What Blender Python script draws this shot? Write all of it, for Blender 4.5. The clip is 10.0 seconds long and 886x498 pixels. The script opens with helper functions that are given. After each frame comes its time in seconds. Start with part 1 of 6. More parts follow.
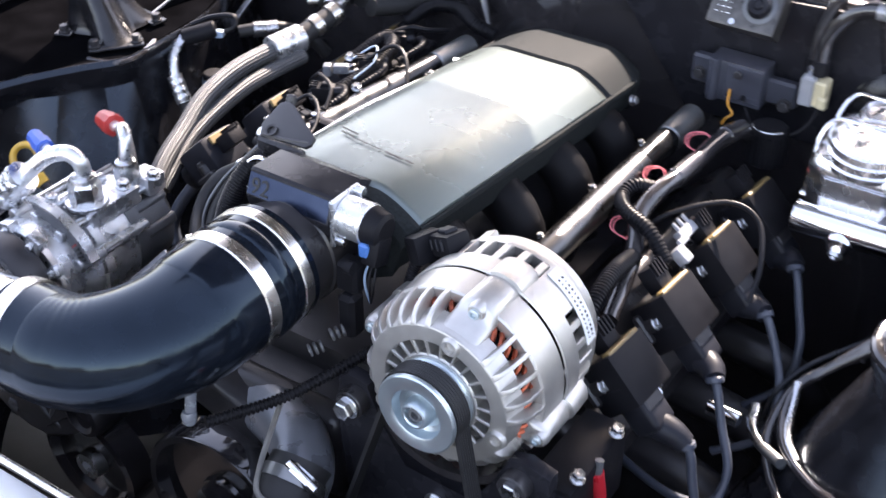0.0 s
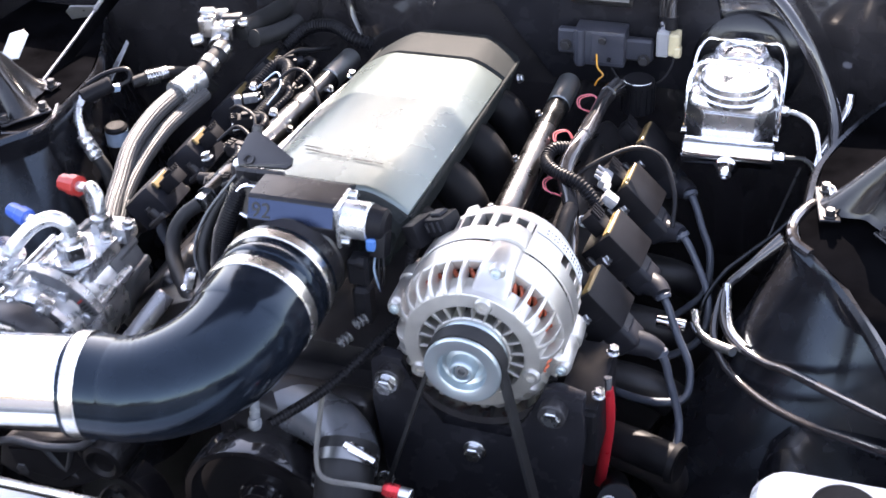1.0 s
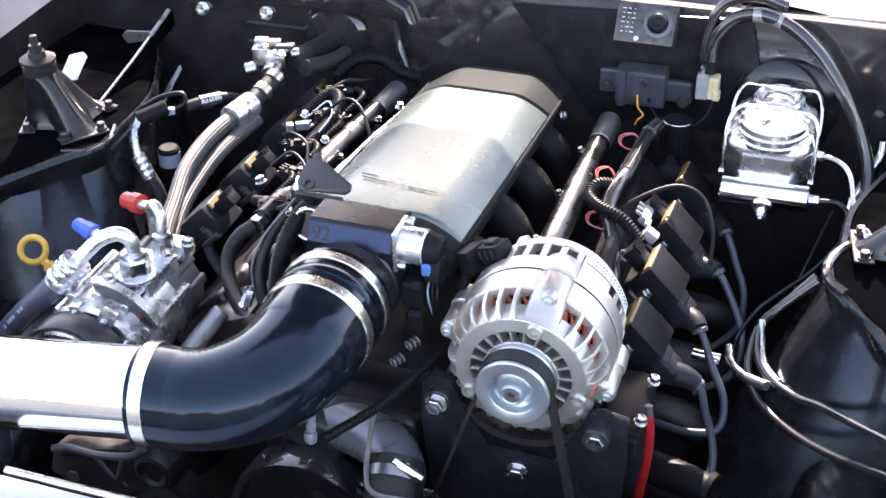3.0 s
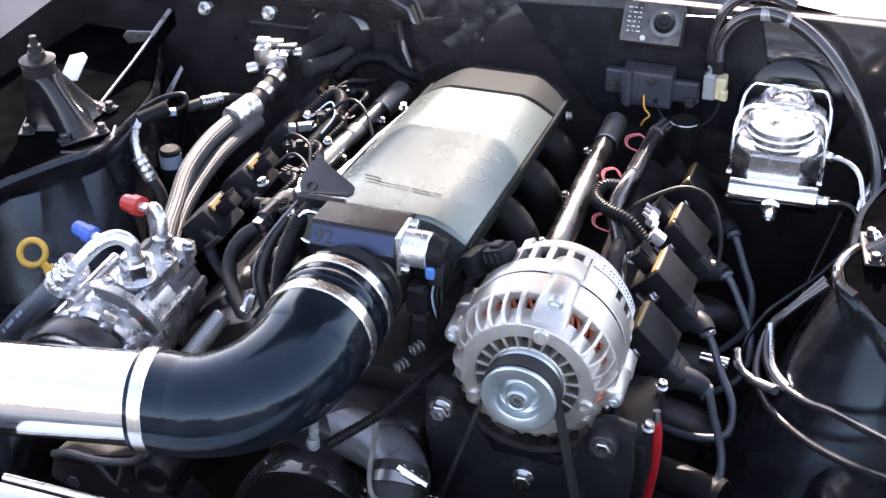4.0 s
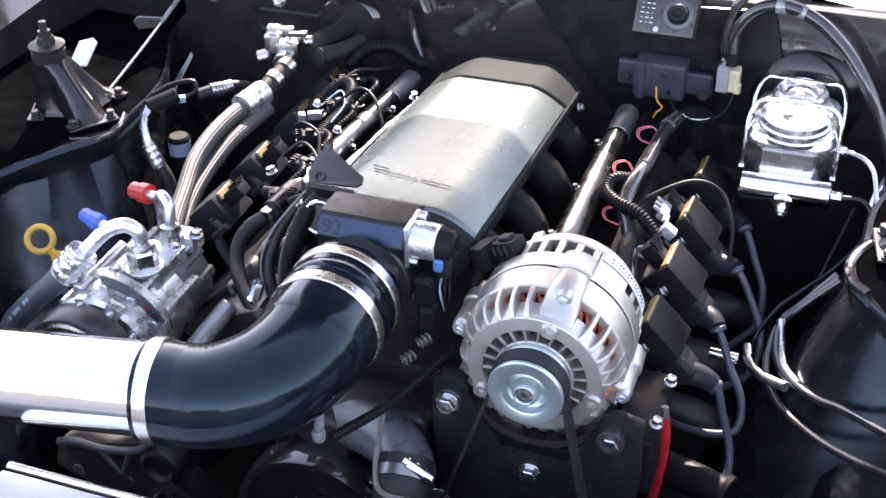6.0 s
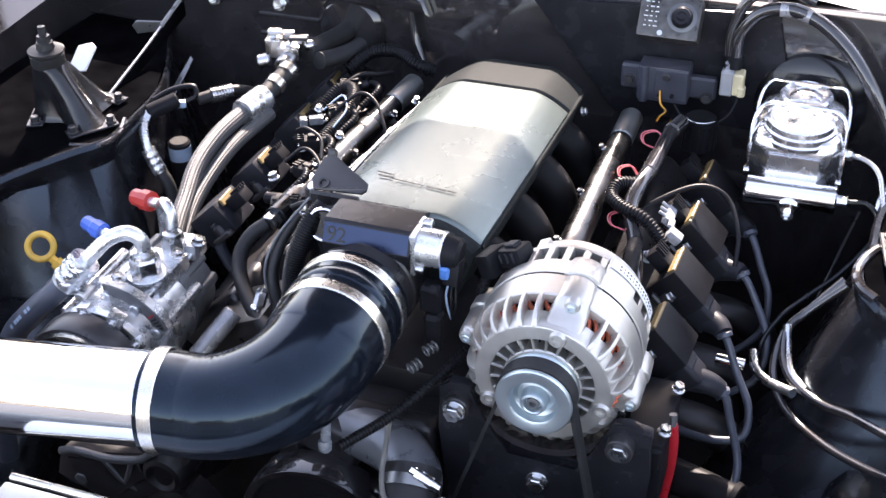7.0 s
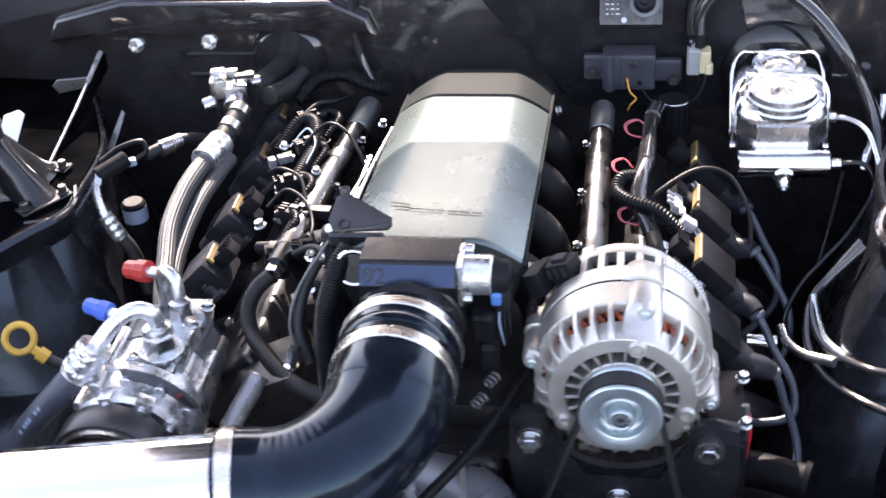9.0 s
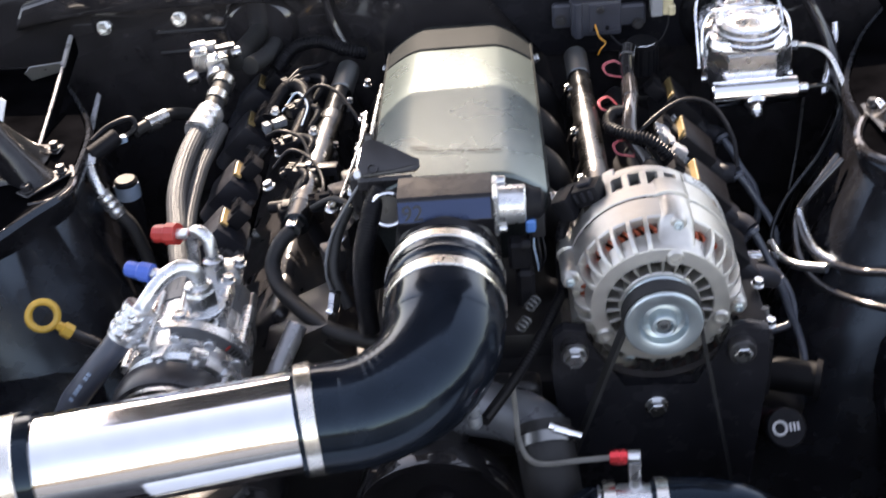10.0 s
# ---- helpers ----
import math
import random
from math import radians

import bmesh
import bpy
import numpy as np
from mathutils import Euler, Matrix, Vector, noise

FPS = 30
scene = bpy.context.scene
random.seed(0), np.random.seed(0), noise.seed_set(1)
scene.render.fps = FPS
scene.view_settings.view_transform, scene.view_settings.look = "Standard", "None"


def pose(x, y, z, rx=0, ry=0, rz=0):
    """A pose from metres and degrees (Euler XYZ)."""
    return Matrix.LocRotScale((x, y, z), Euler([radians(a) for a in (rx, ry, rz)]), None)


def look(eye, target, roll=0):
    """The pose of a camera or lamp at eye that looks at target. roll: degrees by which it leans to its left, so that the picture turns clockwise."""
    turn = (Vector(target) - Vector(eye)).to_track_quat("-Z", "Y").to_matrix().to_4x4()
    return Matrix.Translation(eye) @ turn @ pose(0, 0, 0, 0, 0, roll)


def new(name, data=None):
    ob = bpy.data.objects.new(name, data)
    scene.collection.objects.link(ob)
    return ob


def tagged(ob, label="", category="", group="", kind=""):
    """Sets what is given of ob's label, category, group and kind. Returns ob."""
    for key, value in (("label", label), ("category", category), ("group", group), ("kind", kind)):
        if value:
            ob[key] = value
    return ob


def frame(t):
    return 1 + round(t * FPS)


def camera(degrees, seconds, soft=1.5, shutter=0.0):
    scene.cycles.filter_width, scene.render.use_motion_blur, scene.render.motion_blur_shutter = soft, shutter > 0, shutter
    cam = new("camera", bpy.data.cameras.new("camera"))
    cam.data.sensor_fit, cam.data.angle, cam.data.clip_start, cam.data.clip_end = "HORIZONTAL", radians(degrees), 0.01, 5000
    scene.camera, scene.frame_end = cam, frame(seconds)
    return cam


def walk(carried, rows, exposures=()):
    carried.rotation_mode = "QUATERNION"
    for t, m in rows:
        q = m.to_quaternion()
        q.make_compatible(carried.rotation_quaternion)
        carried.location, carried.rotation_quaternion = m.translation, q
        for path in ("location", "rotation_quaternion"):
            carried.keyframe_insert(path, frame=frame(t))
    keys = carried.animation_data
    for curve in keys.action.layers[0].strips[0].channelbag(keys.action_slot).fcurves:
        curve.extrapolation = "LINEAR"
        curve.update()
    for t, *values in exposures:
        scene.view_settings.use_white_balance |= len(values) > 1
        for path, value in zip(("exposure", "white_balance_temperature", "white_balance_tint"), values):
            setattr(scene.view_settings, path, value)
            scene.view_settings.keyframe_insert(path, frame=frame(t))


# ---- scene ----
cam = camera(39.1, 10.0, shutter=0.5)
PATH = [
    (0, (0.587, -0.586, 1.511), (-0.319, 0.778, 0.362), 0.5),
    (0.5, (0.547, -0.696, 1.552), (-0.184, 0.767, 0.401), -2.6),
    (1, (0.445, -0.807, 1.583), (-0.097, 0.738, 0.434), -3.2),
    (1.5, (0.428, -0.846, 1.6), (-0.084, 0.695, 0.432), -2.0),
    (2, (0.417, -0.858, 1.611), (-0.12, 0.693, 0.469), -1.6),
    (2.5, (0.416, -0.868, 1.61), (-0.135, 0.706, 0.505), -1.2),
    (4, (0.406, -0.848, 1.6), (-0.153, 0.722, 0.495), -1.4),
    (4.5, (0.406, -0.843, 1.598), (-0.158, 0.72, 0.485), -1.2),
    (5, (0.404, -0.839, 1.597), (-0.178, 0.713, 0.477), -0.5),
    (5.5, (0.41, -0.84, 1.598), (-0.17, 0.711, 0.477), -0.9),
    (7, (0.389, -0.829, 1.601), (-0.173, 0.727, 0.476), -1.1),
    (7.5, (0.393, -0.83, 1.595), (-0.172, 0.726, 0.473), -1.2),
    (8, (0.377, -0.832, 1.593), (-0.171, 0.726, 0.466), -1.3),
    (8.5, (0.363, -0.778, 1.585), (-0.165, 0.783, 0.453), -2.8),
    (9, (0.184, -0.812, 1.589), (-0.124, 0.811, 0.462), -4.8),
    (9.5, (0.026, -0.846, 1.604), (-0.034, 0.789, 0.454), -2.5),
    (10, (0.039, -0.897, 1.576), (-0.072, 0.741, 0.434), -5.8),
]
walk(cam, [(t, look(eye, target, roll)) for t, eye, target, roll in PATH], [(0.0, 2.90, 7750, 21.5), (0.9, 3.20, 7750, 21.5), (2.0, 3.23, 7750, 21.5), (4.0, 2.95, 7750, 21.5), (8.5, 2.95, 7750, 21.5), (9.5, 2.90, 7900, 20.5), (10.0, 2.54, 8450, 19.0)])

# ---------------------------------------------------------------- world and light
SUN_ELEV, SUN_AZ = radians(38), radians(-12)
world = bpy.data.worlds.new("sky")
scene.world = world
world.use_nodes = True
wn = world.node_tree
sky = wn.nodes.new("ShaderNodeTexSky")
sky.sky_type, sky.sun_disc = "NISHITA", False
sky.sun_elevation, sky.sun_rotation = SUN_ELEV, SUN_AZ
haze = wn.nodes.new("ShaderNodeHueSaturation")
haze.inputs["Saturation"].default_value = 0.86
wn.links.new(sky.outputs[0], haze.inputs["Color"])
wn.links.new(haze.outputs[0], wn.nodes["Background"].inputs[0])
wn.nodes["Background"].inputs[1].default_value = 0.13
sun = new("sun", bpy.data.lights.new("sun", "SUN"))
sun.data.energy, sun.data.angle, sun.data.color = 3.3, radians(0.5), (1.0, 0.985, 0.965)
sun_way = Vector((math.sin(SUN_AZ) * math.cos(SUN_ELEV), math.cos(SUN_AZ) * math.cos(SUN_ELEV), math.sin(SUN_ELEV)))
sun.matrix_world = look(sun_way * 20, (0, 0, 0))


# ---------------------------------------------------------------- materials
def material(name, base, rough, metal=0.0, coat=0.0, grain=0.0, grain_scale=600.0, stain=0.15, stain_scale=35.0, spec=0.5, wear=0.08, coat_rough=0.05, sky_tint=(1.0, 1.0, 1.0)):
    m = bpy.data.materials.new(name)
    m.use_nodes = True
    t = m.node_tree
    b = t.nodes["Principled BSDF"]
    b.inputs["Metallic"].default_value = metal
    b.inputs["Coat Weight"].default_value = coat
    b.inputs["Coat Roughness"].default_value = coat_rough
    b.inputs["Specular IOR Level"].default_value = spec
    b.inputs["Specular Tint"].default_value = (*sky_tint, 1.0)
    co = t.nodes.new("ShaderNodeTexCoord")
    n1 = t.nodes.new("ShaderNodeTexNoise")
    n1.inputs["Scale"].default_value, n1.inputs["Detail"].default_value = stain_scale, 5.0
    n2 = t.nodes.new("ShaderNodeTexNoise")
    n2.inputs["Scale"].default_value, n2.inputs["Detail"].default_value = grain_scale, 3.0
    for n in (n1, n2):
        t.links.new(co.outputs["Object"], n.inputs["Vector"])
    ramp = t.nodes.new("ShaderNodeMapRange")
    ramp.inputs[1].default_value, ramp.inputs[2].default_value = 0.3, 0.7
    ramp.inputs[3].default_value, ramp.inputs[4].default_value = 1 - stain, 1 + stain
    t.links.new(n1.outputs["Fac"], ramp.inputs[0])
    mul = t.nodes.new("ShaderNodeVectorMath")
    mul.operation = "SCALE"
    mul.inputs[0].default_value = base
    t.links.new(ramp.outputs[0], mul.inputs["Scale"])
    t.links.new(mul.outputs[0], b.inputs["Base Color"])
    rr = t.nodes.new("ShaderNodeMapRange")
    rr.inputs[1].default_value, rr.inputs[2].default_value = 0.35, 0.7
    rr.inputs[3].default_value, rr.inputs[4].default_value = max(0.02, rough - wear), rough + wear
    t.links.new(n1.outputs["Fac"], rr.inputs[0])
    t.links.new(rr.outputs[0], b.inputs["Roughness"])
    if grain:
        bump = t.nodes.new("ShaderNodeBump")
        bump.inputs["Strength"].default_value, bump.inputs["Distance"].default_value = grain, 0.0006
        t.links.new(n2.outputs["Fac"], bump.inputs["Height"])
        t.links.new(bump.outputs[0], b.inputs["Normal"])
    return m


def braided(name, base, rough, metal, turns=14.0, pitch=330.0):
    """Woven sheath: two crossing spirals over the tube's own coordinates."""
    m = material(name, base, rough, metal, stain=0.2)
    t = m.node_tree
    b = t.nodes["Principled BSDF"]
    uv = t.nodes.new("ShaderNodeTexCoord")
    sep = t.nodes.new("ShaderNodeSeparateXYZ")
    t.links.new(uv.outputs["UV"], sep.inputs[0])
    waves = []
    for sign in (1, -1):
        a = t.nodes.new("ShaderNodeMath")
        a.operation = "MULTIPLY"
        a.inputs[1].default_value = sign * turns * 2 * math.pi
        t.links.new(sep.outputs[0], a.inputs[0])
        c = t.nodes.new("ShaderNodeMath")
        c.operation = "MULTIPLY_ADD"
        c.inputs[1].default_value = pitch * 2 * math.pi
        t.links.new(sep.outputs[1], c.inputs[0])
        t.links.new(a.outputs[0], c.inputs[2])
        s = t.nodes.new("ShaderNodeMath")
        s.operation = "SINE"
        t.links.new(c.outputs[0], s.inputs[0])
        waves.append(s)
    mx = t.nodes.new("ShaderNodeMath")
    mx.operation = "MULTIPLY"
    t.links.new(waves[0].outputs[0], mx.inputs[0])
    t.links.new(waves[1].outputs[0], mx.inputs[1])
    bump = t.nodes.new("ShaderNodeBump")
    bump.inputs["Strength"].default_value, bump.inputs["Distance"].default_value = 0.9, 0.0006
    t.links.new(mx.outputs[0], bump.inputs["Height"])
    t.links.new(bump.outputs[0], b.inputs["Normal"])
    return m


TOWER = material("black_chassis_paint", (0.009, 0.009, 0.0105), 0.20, grain=0.1, grain_scale=200, stain=0.3, wear=0.08)
# blacker than paint, reflections off: imitates gloss that mirrors dark surroundings
SHELF = material("black_without_reflection", (0.0025, 0.0025, 0.003), 0.7, spec=0.0, grain=0.4, grain_scale=160, stain=0.5, stain_scale=18)
TBBLACK = material("black_throttle_enamel", (0.0144, 0.0144, 0.0176), 0.26, spec=0.15, grain=0.12, grain_scale=700, stain=0.25)
BOOT = material("black_boot_rubber", (0.014, 0.015, 0.020), 0.42, spec=0.22, grain=0.15, grain_scale=700, stain=0.3)
CLEARPLASTIC = material("clear_pale_plastic", (0.30, 0.31, 0.33), 0.14, stain=0.2, stain_scale=150)
DIMPLASTIC = material("clear_grey_plastic", (0.13, 0.14, 0.155), 0.25, stain=0.2, stain_scale=120)
BRIGHT = material("sunlit_chrome", (0.90, 0.90, 0.92), 0.27, metal=1.0, stain=0.03, stain_scale=60, wear=0.015)
# blue sky reflection is put into the gloss colour of this paint
FENDER = material("deep_black_fender_paint", (0.009, 0.009, 0.011), 0.27, grain=0.03, grain_scale=90, stain=0.3, wear=0.06, sky_tint=(0.66, 0.82, 1.0))
GLOSS = material("black_gloss_paint", (0.0224, 0.0208, 0.0224), 0.10, coat=0.9, grain=0.04, grain_scale=120, stain=0.3, wear=0.05)
SATIN = material("black_satin_paint", (0.024, 0.023, 0.025), 0.34, grain=0.15, grain_scale=900, stain=0.25)
PLASTIC = material("black_plastic", (0.010, 0.010, 0.012), 0.44, spec=0.10, grain=0.25, grain_scale=1400, stain=0.25)
RUBBER = material("black_rubber", (0.019, 0.019, 0.020), 0.5, spec=0.28, grain=0.2, grain_scale=900, stain=0.3)
# gloss tinted blue, standing in for sky mirrored on the hoses
SILICONE = material("black_silicone", (0.005, 0.007, 0.011), 0.16, spec=0.36, sky_tint=(0.55, 0.78, 1.0), grain=0.05, grain_scale=120, stain=0.3, wear=0.05)
LOOM = material("black_loom", (0.008, 0.008, 0.010), 0.42, spec=0.18, stain=0.3)
CAST = material("cast_aluminium", (0.525, 0.510, 0.482), 0.40, metal=0.82, grain=0.35, grain_scale=1300, stain=0.06, stain_scale=90, wear=0.04)
PUMPCAST = material("grey_cast_pump", (0.15, 0.16, 0.178), 0.32, metal=0.45, grain=0.2, grain_scale=900, stain=0.15)
BOXMETAL = material("worn_dark_sheet_metal", (0.075, 0.071, 0.068), 0.34, metal=0.6, grain=0.4, grain_scale=500, stain=0.4, stain_scale=80)
RELAYCASE = material("slate_grey_case_plastic", (0.040, 0.043, 0.056), 0.36, grain=0.2, grain_scale=1200, stain=0.2)
CASTDARK = material("dark_cast_metal", (0.115, 0.12, 0.127), 0.42, metal=0.4, grain=0.5, grain_scale=1100, stain=0.25)
BLOCKIRON = material("black_engine_enamel", (0.017, 0.016, 0.018), 0.4, grain=0.4, grain_scale=700, stain=0.4)
POLISHED = material("polished_aluminium", (0.86, 0.86, 0.87), 0.11, metal=1.0, stain=0.03, wear=0.03)
PLATE = material("brushed_cover_metal", (0.80, 0.81, 0.82), 0.40, metal=0.6, stain=0.03, wear=0.02)
CHROME = material("chrome", (0.88, 0.88, 0.90), 0.08, metal=1.0, stain=0.02, wear=0.02)
STEEL = material("zinc_steel", (0.62, 0.63, 0.64), 0.28, metal=1.0, grain=0.15, grain_scale=900, stain=0.15)
BAND = material("stainless_band", (0.74, 0.71, 0.66), 0.27, metal=1.0, stain=0.08, wear=0.05)
BLUEZINC = material("blue_zinc", (0.52, 0.60, 0.64), 0.38, metal=0.9, stain=0.04, wear=0.03)
RAW = material("raw_aluminium", (0.66, 0.67, 0.68), 0.30, metal=0.88, grain=0.35, grain_scale=700, stain=0.22, stain_scale=60, wear=0.1)
LID = material("silver_satin_lid", (0.146, 0.178, 0.172), 0.28, metal=0.62, grain=0.2, grain_scale=2000, stain=0.05, stain_scale=12, wear=0.02)
RAILTIP = material("satin_bare_metal", (0.27, 0.28, 0.28), 0.36, metal=0.85, grain=0.2, stain=0.1)
RAILEND = material("brushed_bare_metal", (0.24, 0.245, 0.245), 0.32, metal=0.9, grain=0.2, stain=0.1)
VALVE = material("bright_cast_zinc", (0.48, 0.48, 0.49), 0.27, metal=1.0, grain=0.3, stain=0.15)
SHELL = material("dark_silver_textured_shell", (0.019, 0.022, 0.023), 0.6, spec=0.04, grain=1.0, grain_scale=850, stain=0.3, stain_scale=420)
COPPER = material("copper_winding", (0.32, 0.075, 0.04), 0.35, metal=0.8, stain=0.3, stain_scale=200)
YELLOW = material("yellow_plastic", (0.60, 0.36, 0.055), 0.35, stain=0.2)
AMBER = material("amber_potting", (0.19, 0.13, 0.05), 0.5, stain=0.25)
REDCAP = material("red_cap_plastic", (0.42, 0.03, 0.025), 0.38, stain=0.15)
BLUECAP = material("blue_cap_plastic", (0.03, 0.10, 0.42), 0.38, stain=0.15)
REDWIRE = material("red_cable", (0.50, 0.02, 0.03), 0.35, stain=0.15)
PINKWIRE = material("pink_wire", (0.70, 0.17, 0.19), 0.35, stain=0.1)
ORANGEWIRE = material("orange_wire", (0.70, 0.30, 0.04), 0.4, stain=0.1)
BLUEBIT = material("blue_plastic", (0.05, 0.17, 0.45), 0.4, stain=0.15)
PALEBLUE = material("pale_blue_tape", (0.24, 0.33, 0.44), 0.45, stain=0.2)
SPARK = material("grey_blue_silicone_lead", (0.052, 0.061, 0.080), 0.38, stain=0.2)
TAN = material("tan_connector", (0.55, 0.47, 0.30), 0.45, stain=0.2)
WHITEPLASTIC = material("white_plastic", (0.74, 0.75, 0.75), 0.35, stain=0.06)
GREYPLASTIC = material("grey_plastic", (0.27, 0.275, 0.29), 0.4, stain=0.15)
# white of printed marks; also sun glare on the cowl corner and tab
WHITE_GLARE_PRINT = material("white_glare_and_print", (0.80, 0.80, 0.80), 0.12, coat=0.5, stain=0.03)
INK = material("black_ink", (0.01, 0.01, 0.01), 0.5, stain=0.1)
LIDINK = material("dark_lettering", (0.03, 0.03, 0.03), 0.4, stain=0.1)
WHITEINK = material("white_ink", (0.72, 0.72, 0.72), 0.5, stain=0.1)
CONCRETE = material("asphalt_ground", (0.056, 0.062, 0.072), 0.85, grain=0.6, grain_scale=60, stain=0.2, stain_scale=1.5)
RUNNER = material("black_runner", (0.007, 0.007, 0.008), 0.5, spec=0.1, stain=0.3)
# dark anodised metal with the mirrored sky's blue mixed into its base
SKYBLACK = material("sky_tinted_anodised", (0.022, 0.030, 0.056), 0.22, metal=1.0, stain=0.06)
BLACKRAIL = material("black_anodised", (0.03, 0.032, 0.035), 0.22, metal=0.8, stain=0.1)
RAILGREY = material("grey_anodised", (0.10, 0.102, 0.105), 0.30, metal=1.0, stain=0.08)
REDFIT = material("red_anodised", (0.75, 0.05, 0.06), 0.22, metal=0.7, stain=0.1)
BRACEMETAL = material("worn_grey_paint", (0.30, 0.30, 0.31), 0.3, metal=0.5, stain=0.2)
BRAID = braided("braided_steel", (0.095, 0.097, 0.100), 0.56, 0.5, 9.0, 240.0)
LINE = braided("pale_braided_line", (0.34, 0.33, 0.31), 0.38, 0.6, 6, 500)

# ---------------------------------------------------------------- mesh helpers
PLACE = {}


def V(*a):
    return Vector(a if len(a) > 1 else a[0])


def frame_of(axis):
    w = V(axis).normalized()
    u = w.orthogonal().normalized()
    if abs(w.z) < 0.95:
        u = w.cross(V(0, 0, 1)).normalized()
    return u, w.cross(u), w


def box(bm, c, s, rot=None, bevel=0.0, seg=1, taper=1.0):
    """A box of size s round c; rot turns it, taper narrows its top."""
    r = rot or Matrix.Identity(3)
    vs = [bm.verts.new(V(c) + r @ V(x * s[0] / 2 * (taper if z > 0 else 1), y * s[1] / 2 * (taper if z > 0 else 1), z * s[2] / 2)) for x in (-1, 1) for y in (-1, 1) for z in (-1, 1)]
    fs = [bm.faces.new([vs[i] for i in q]) for q in ((0, 1, 3, 2), (4, 6, 7, 5), (0, 4, 5, 1), (2, 3, 7, 6), (0, 2, 6, 4), (1, 5, 7, 3))]
    if bevel:
        es = list({e for f in fs for e in f.edges})
        bmesh.ops.bevel(bm, geom=es, offset=bevel, segments=seg, affect="EDGES", profile=0.6)
    return bm


def lathe(bm, origin, axis, profile, seg=40, start=0.0, sweep=360.0):
    """Turn (along, radius) pairs about the axis."""
    u, v, w = frame_of(axis)
    full = sweep >= 359.9
    n = seg if full else seg + 1
    rings = []
    for along, r in profile:
        ring = []
        for i in range(n):
            a = radians(start + sweep * i / seg)
            ring.append(bm.verts.new(V(origin) + w * along + (u * math.cos(a) + v * math.sin(a)) * max(r, 1e-5)))
        rings.append(ring)
    for a, b in zip(rings, rings[1:]):
        for i in range(seg):
            j = (i + 1) % n
            bm.faces.new((a[i], a[j], b[j], b[i]))
    return bm


def rod(bm, a, b, r, r2=None, seg=20, chamfer=0.0):
    a, b = V(a), V(b)
    n = (b - a).length
    r2 = r if r2 is None else r2
    c = min(chamfer, n / 3)
    prof = [(0, 0), (0, r - c), (c, r), (n - c, r2), (n, r2 - c), (n, 0)] if c else [(0, 0), (0, r), (n, r2), (n, 0)]
    return lathe(bm, a, b - a, prof, seg)


def smooth_path(pts, steps):
    pts = [V(p) for p in pts]
    if len(pts) < 3:
        return [pts[0].lerp(pts[-1], i / steps) for i in range(steps + 1)]
    ext = [2 * pts[0] - pts[1]] + pts + [2 * pts[-1] - pts[-2]]
    out = []
    for i in range(1, len(ext) - 2):
        p0, p1, p2, p3 = ext[i - 1 : i + 3]
        for k in range(steps):
            t = k / steps
            out.append(0.5 * (2 * p1 + (p2 - p0) * t + (2 * p0 - 5 * p1 + 4 * p2 - p3) * t * t + (3 * p1 - p0 - 3 * p2 + p3) * t**3))
    out.append(pts[-1])
    return out


def tube(bm, pts, r, seg=12, steps=10, ripple=0.0, pitch=0.004, r_end=None):
    """A round tube along a smooth path; ripple makes it corrugated."""
    line = smooth_path(pts, steps)
    if ripple:
        far = [0.0]
        for a, b in zip(line, line[1:]):
            far.append(far[-1] + (b - a).length)
        n = max(8, int(far[-1] / pitch * 4))
        res, k = [], 0
        for i in range(n + 1):
            d = far[-1] * i / n
            while k < len(far) - 2 and far[k + 1] < d:
                k += 1
            res.append(line[k].lerp(line[k + 1], (d - far[k]) / max(1e-9, far[k + 1] - far[k])))
        line = res
    uv = bm.loops.layers.uv.verify()
    rings, ways, run = [], [], 0.0
    u = None
    for i, p in enumerate(line):
        w = (line[min(i + 1, len(line) - 1)] - line[max(i - 1, 0)]).normalized()
        u = frame_of(w)[0] if u is None else (u - w * u.dot(w)).normalized()
        v = w.cross(u)
        rad = r if r_end is None else r + (r_end - r) * i / (len(line) - 1)
        if ripple:
            rad += ripple * (1 if i % 4 < 2 else -1)
        rings.append([bm.verts.new(p + (u * math.cos(2 * math.pi * k / seg) + v * math.sin(2 * math.pi * k / seg)) * rad) for k in range(seg)])
        run += (p - line[max(i - 1, 0)]).length
        ways.append(run)
    for i in range(len(rings) - 1):
        for k in range(seg):
            f = bm.faces.new((rings[i][k], rings[i][(k + 1) % seg], rings[i + 1][(k + 1) % seg], rings[i + 1][k]))
            for l, (a, b) in zip(f.loops, ((k, i), (k + 1, i), (k + 1, i + 1), (k, i + 1))):
                l[uv].uv = (a / seg, ways[b])
    bm.faces.new(rings[0][::-1])
    bm.faces.new(rings[-1])
    return bm


def prism(bm, poly, origin, u, v, depth, bevel=0.0, seg=1):
    """A flat outline in the directions u, v, given a thickness."""
    u, v = V(u).normalized(), V(v).normalized()
    w = u.cross(v)
    lo = [bm.verts.new(V(origin) + u * a + v * b) for a, b in poly]
    hi = [bm.verts.new(p.co + w * depth) for p in lo]
    fs = [bm.faces.new(lo[::-1]), bm.faces.new(hi)]
    n = len(lo)
    fs += [bm.faces.new((lo[i], lo[(i + 1) % n], hi[(i + 1) % n], hi[i])) for i in range(n)]
    if bevel:
        bmesh.ops.bevel(bm, geom=list({e for f in fs[:2] for e in f.edges}), offset=bevel, segments=seg, affect="EDGES", profile=0.6)
    return bm


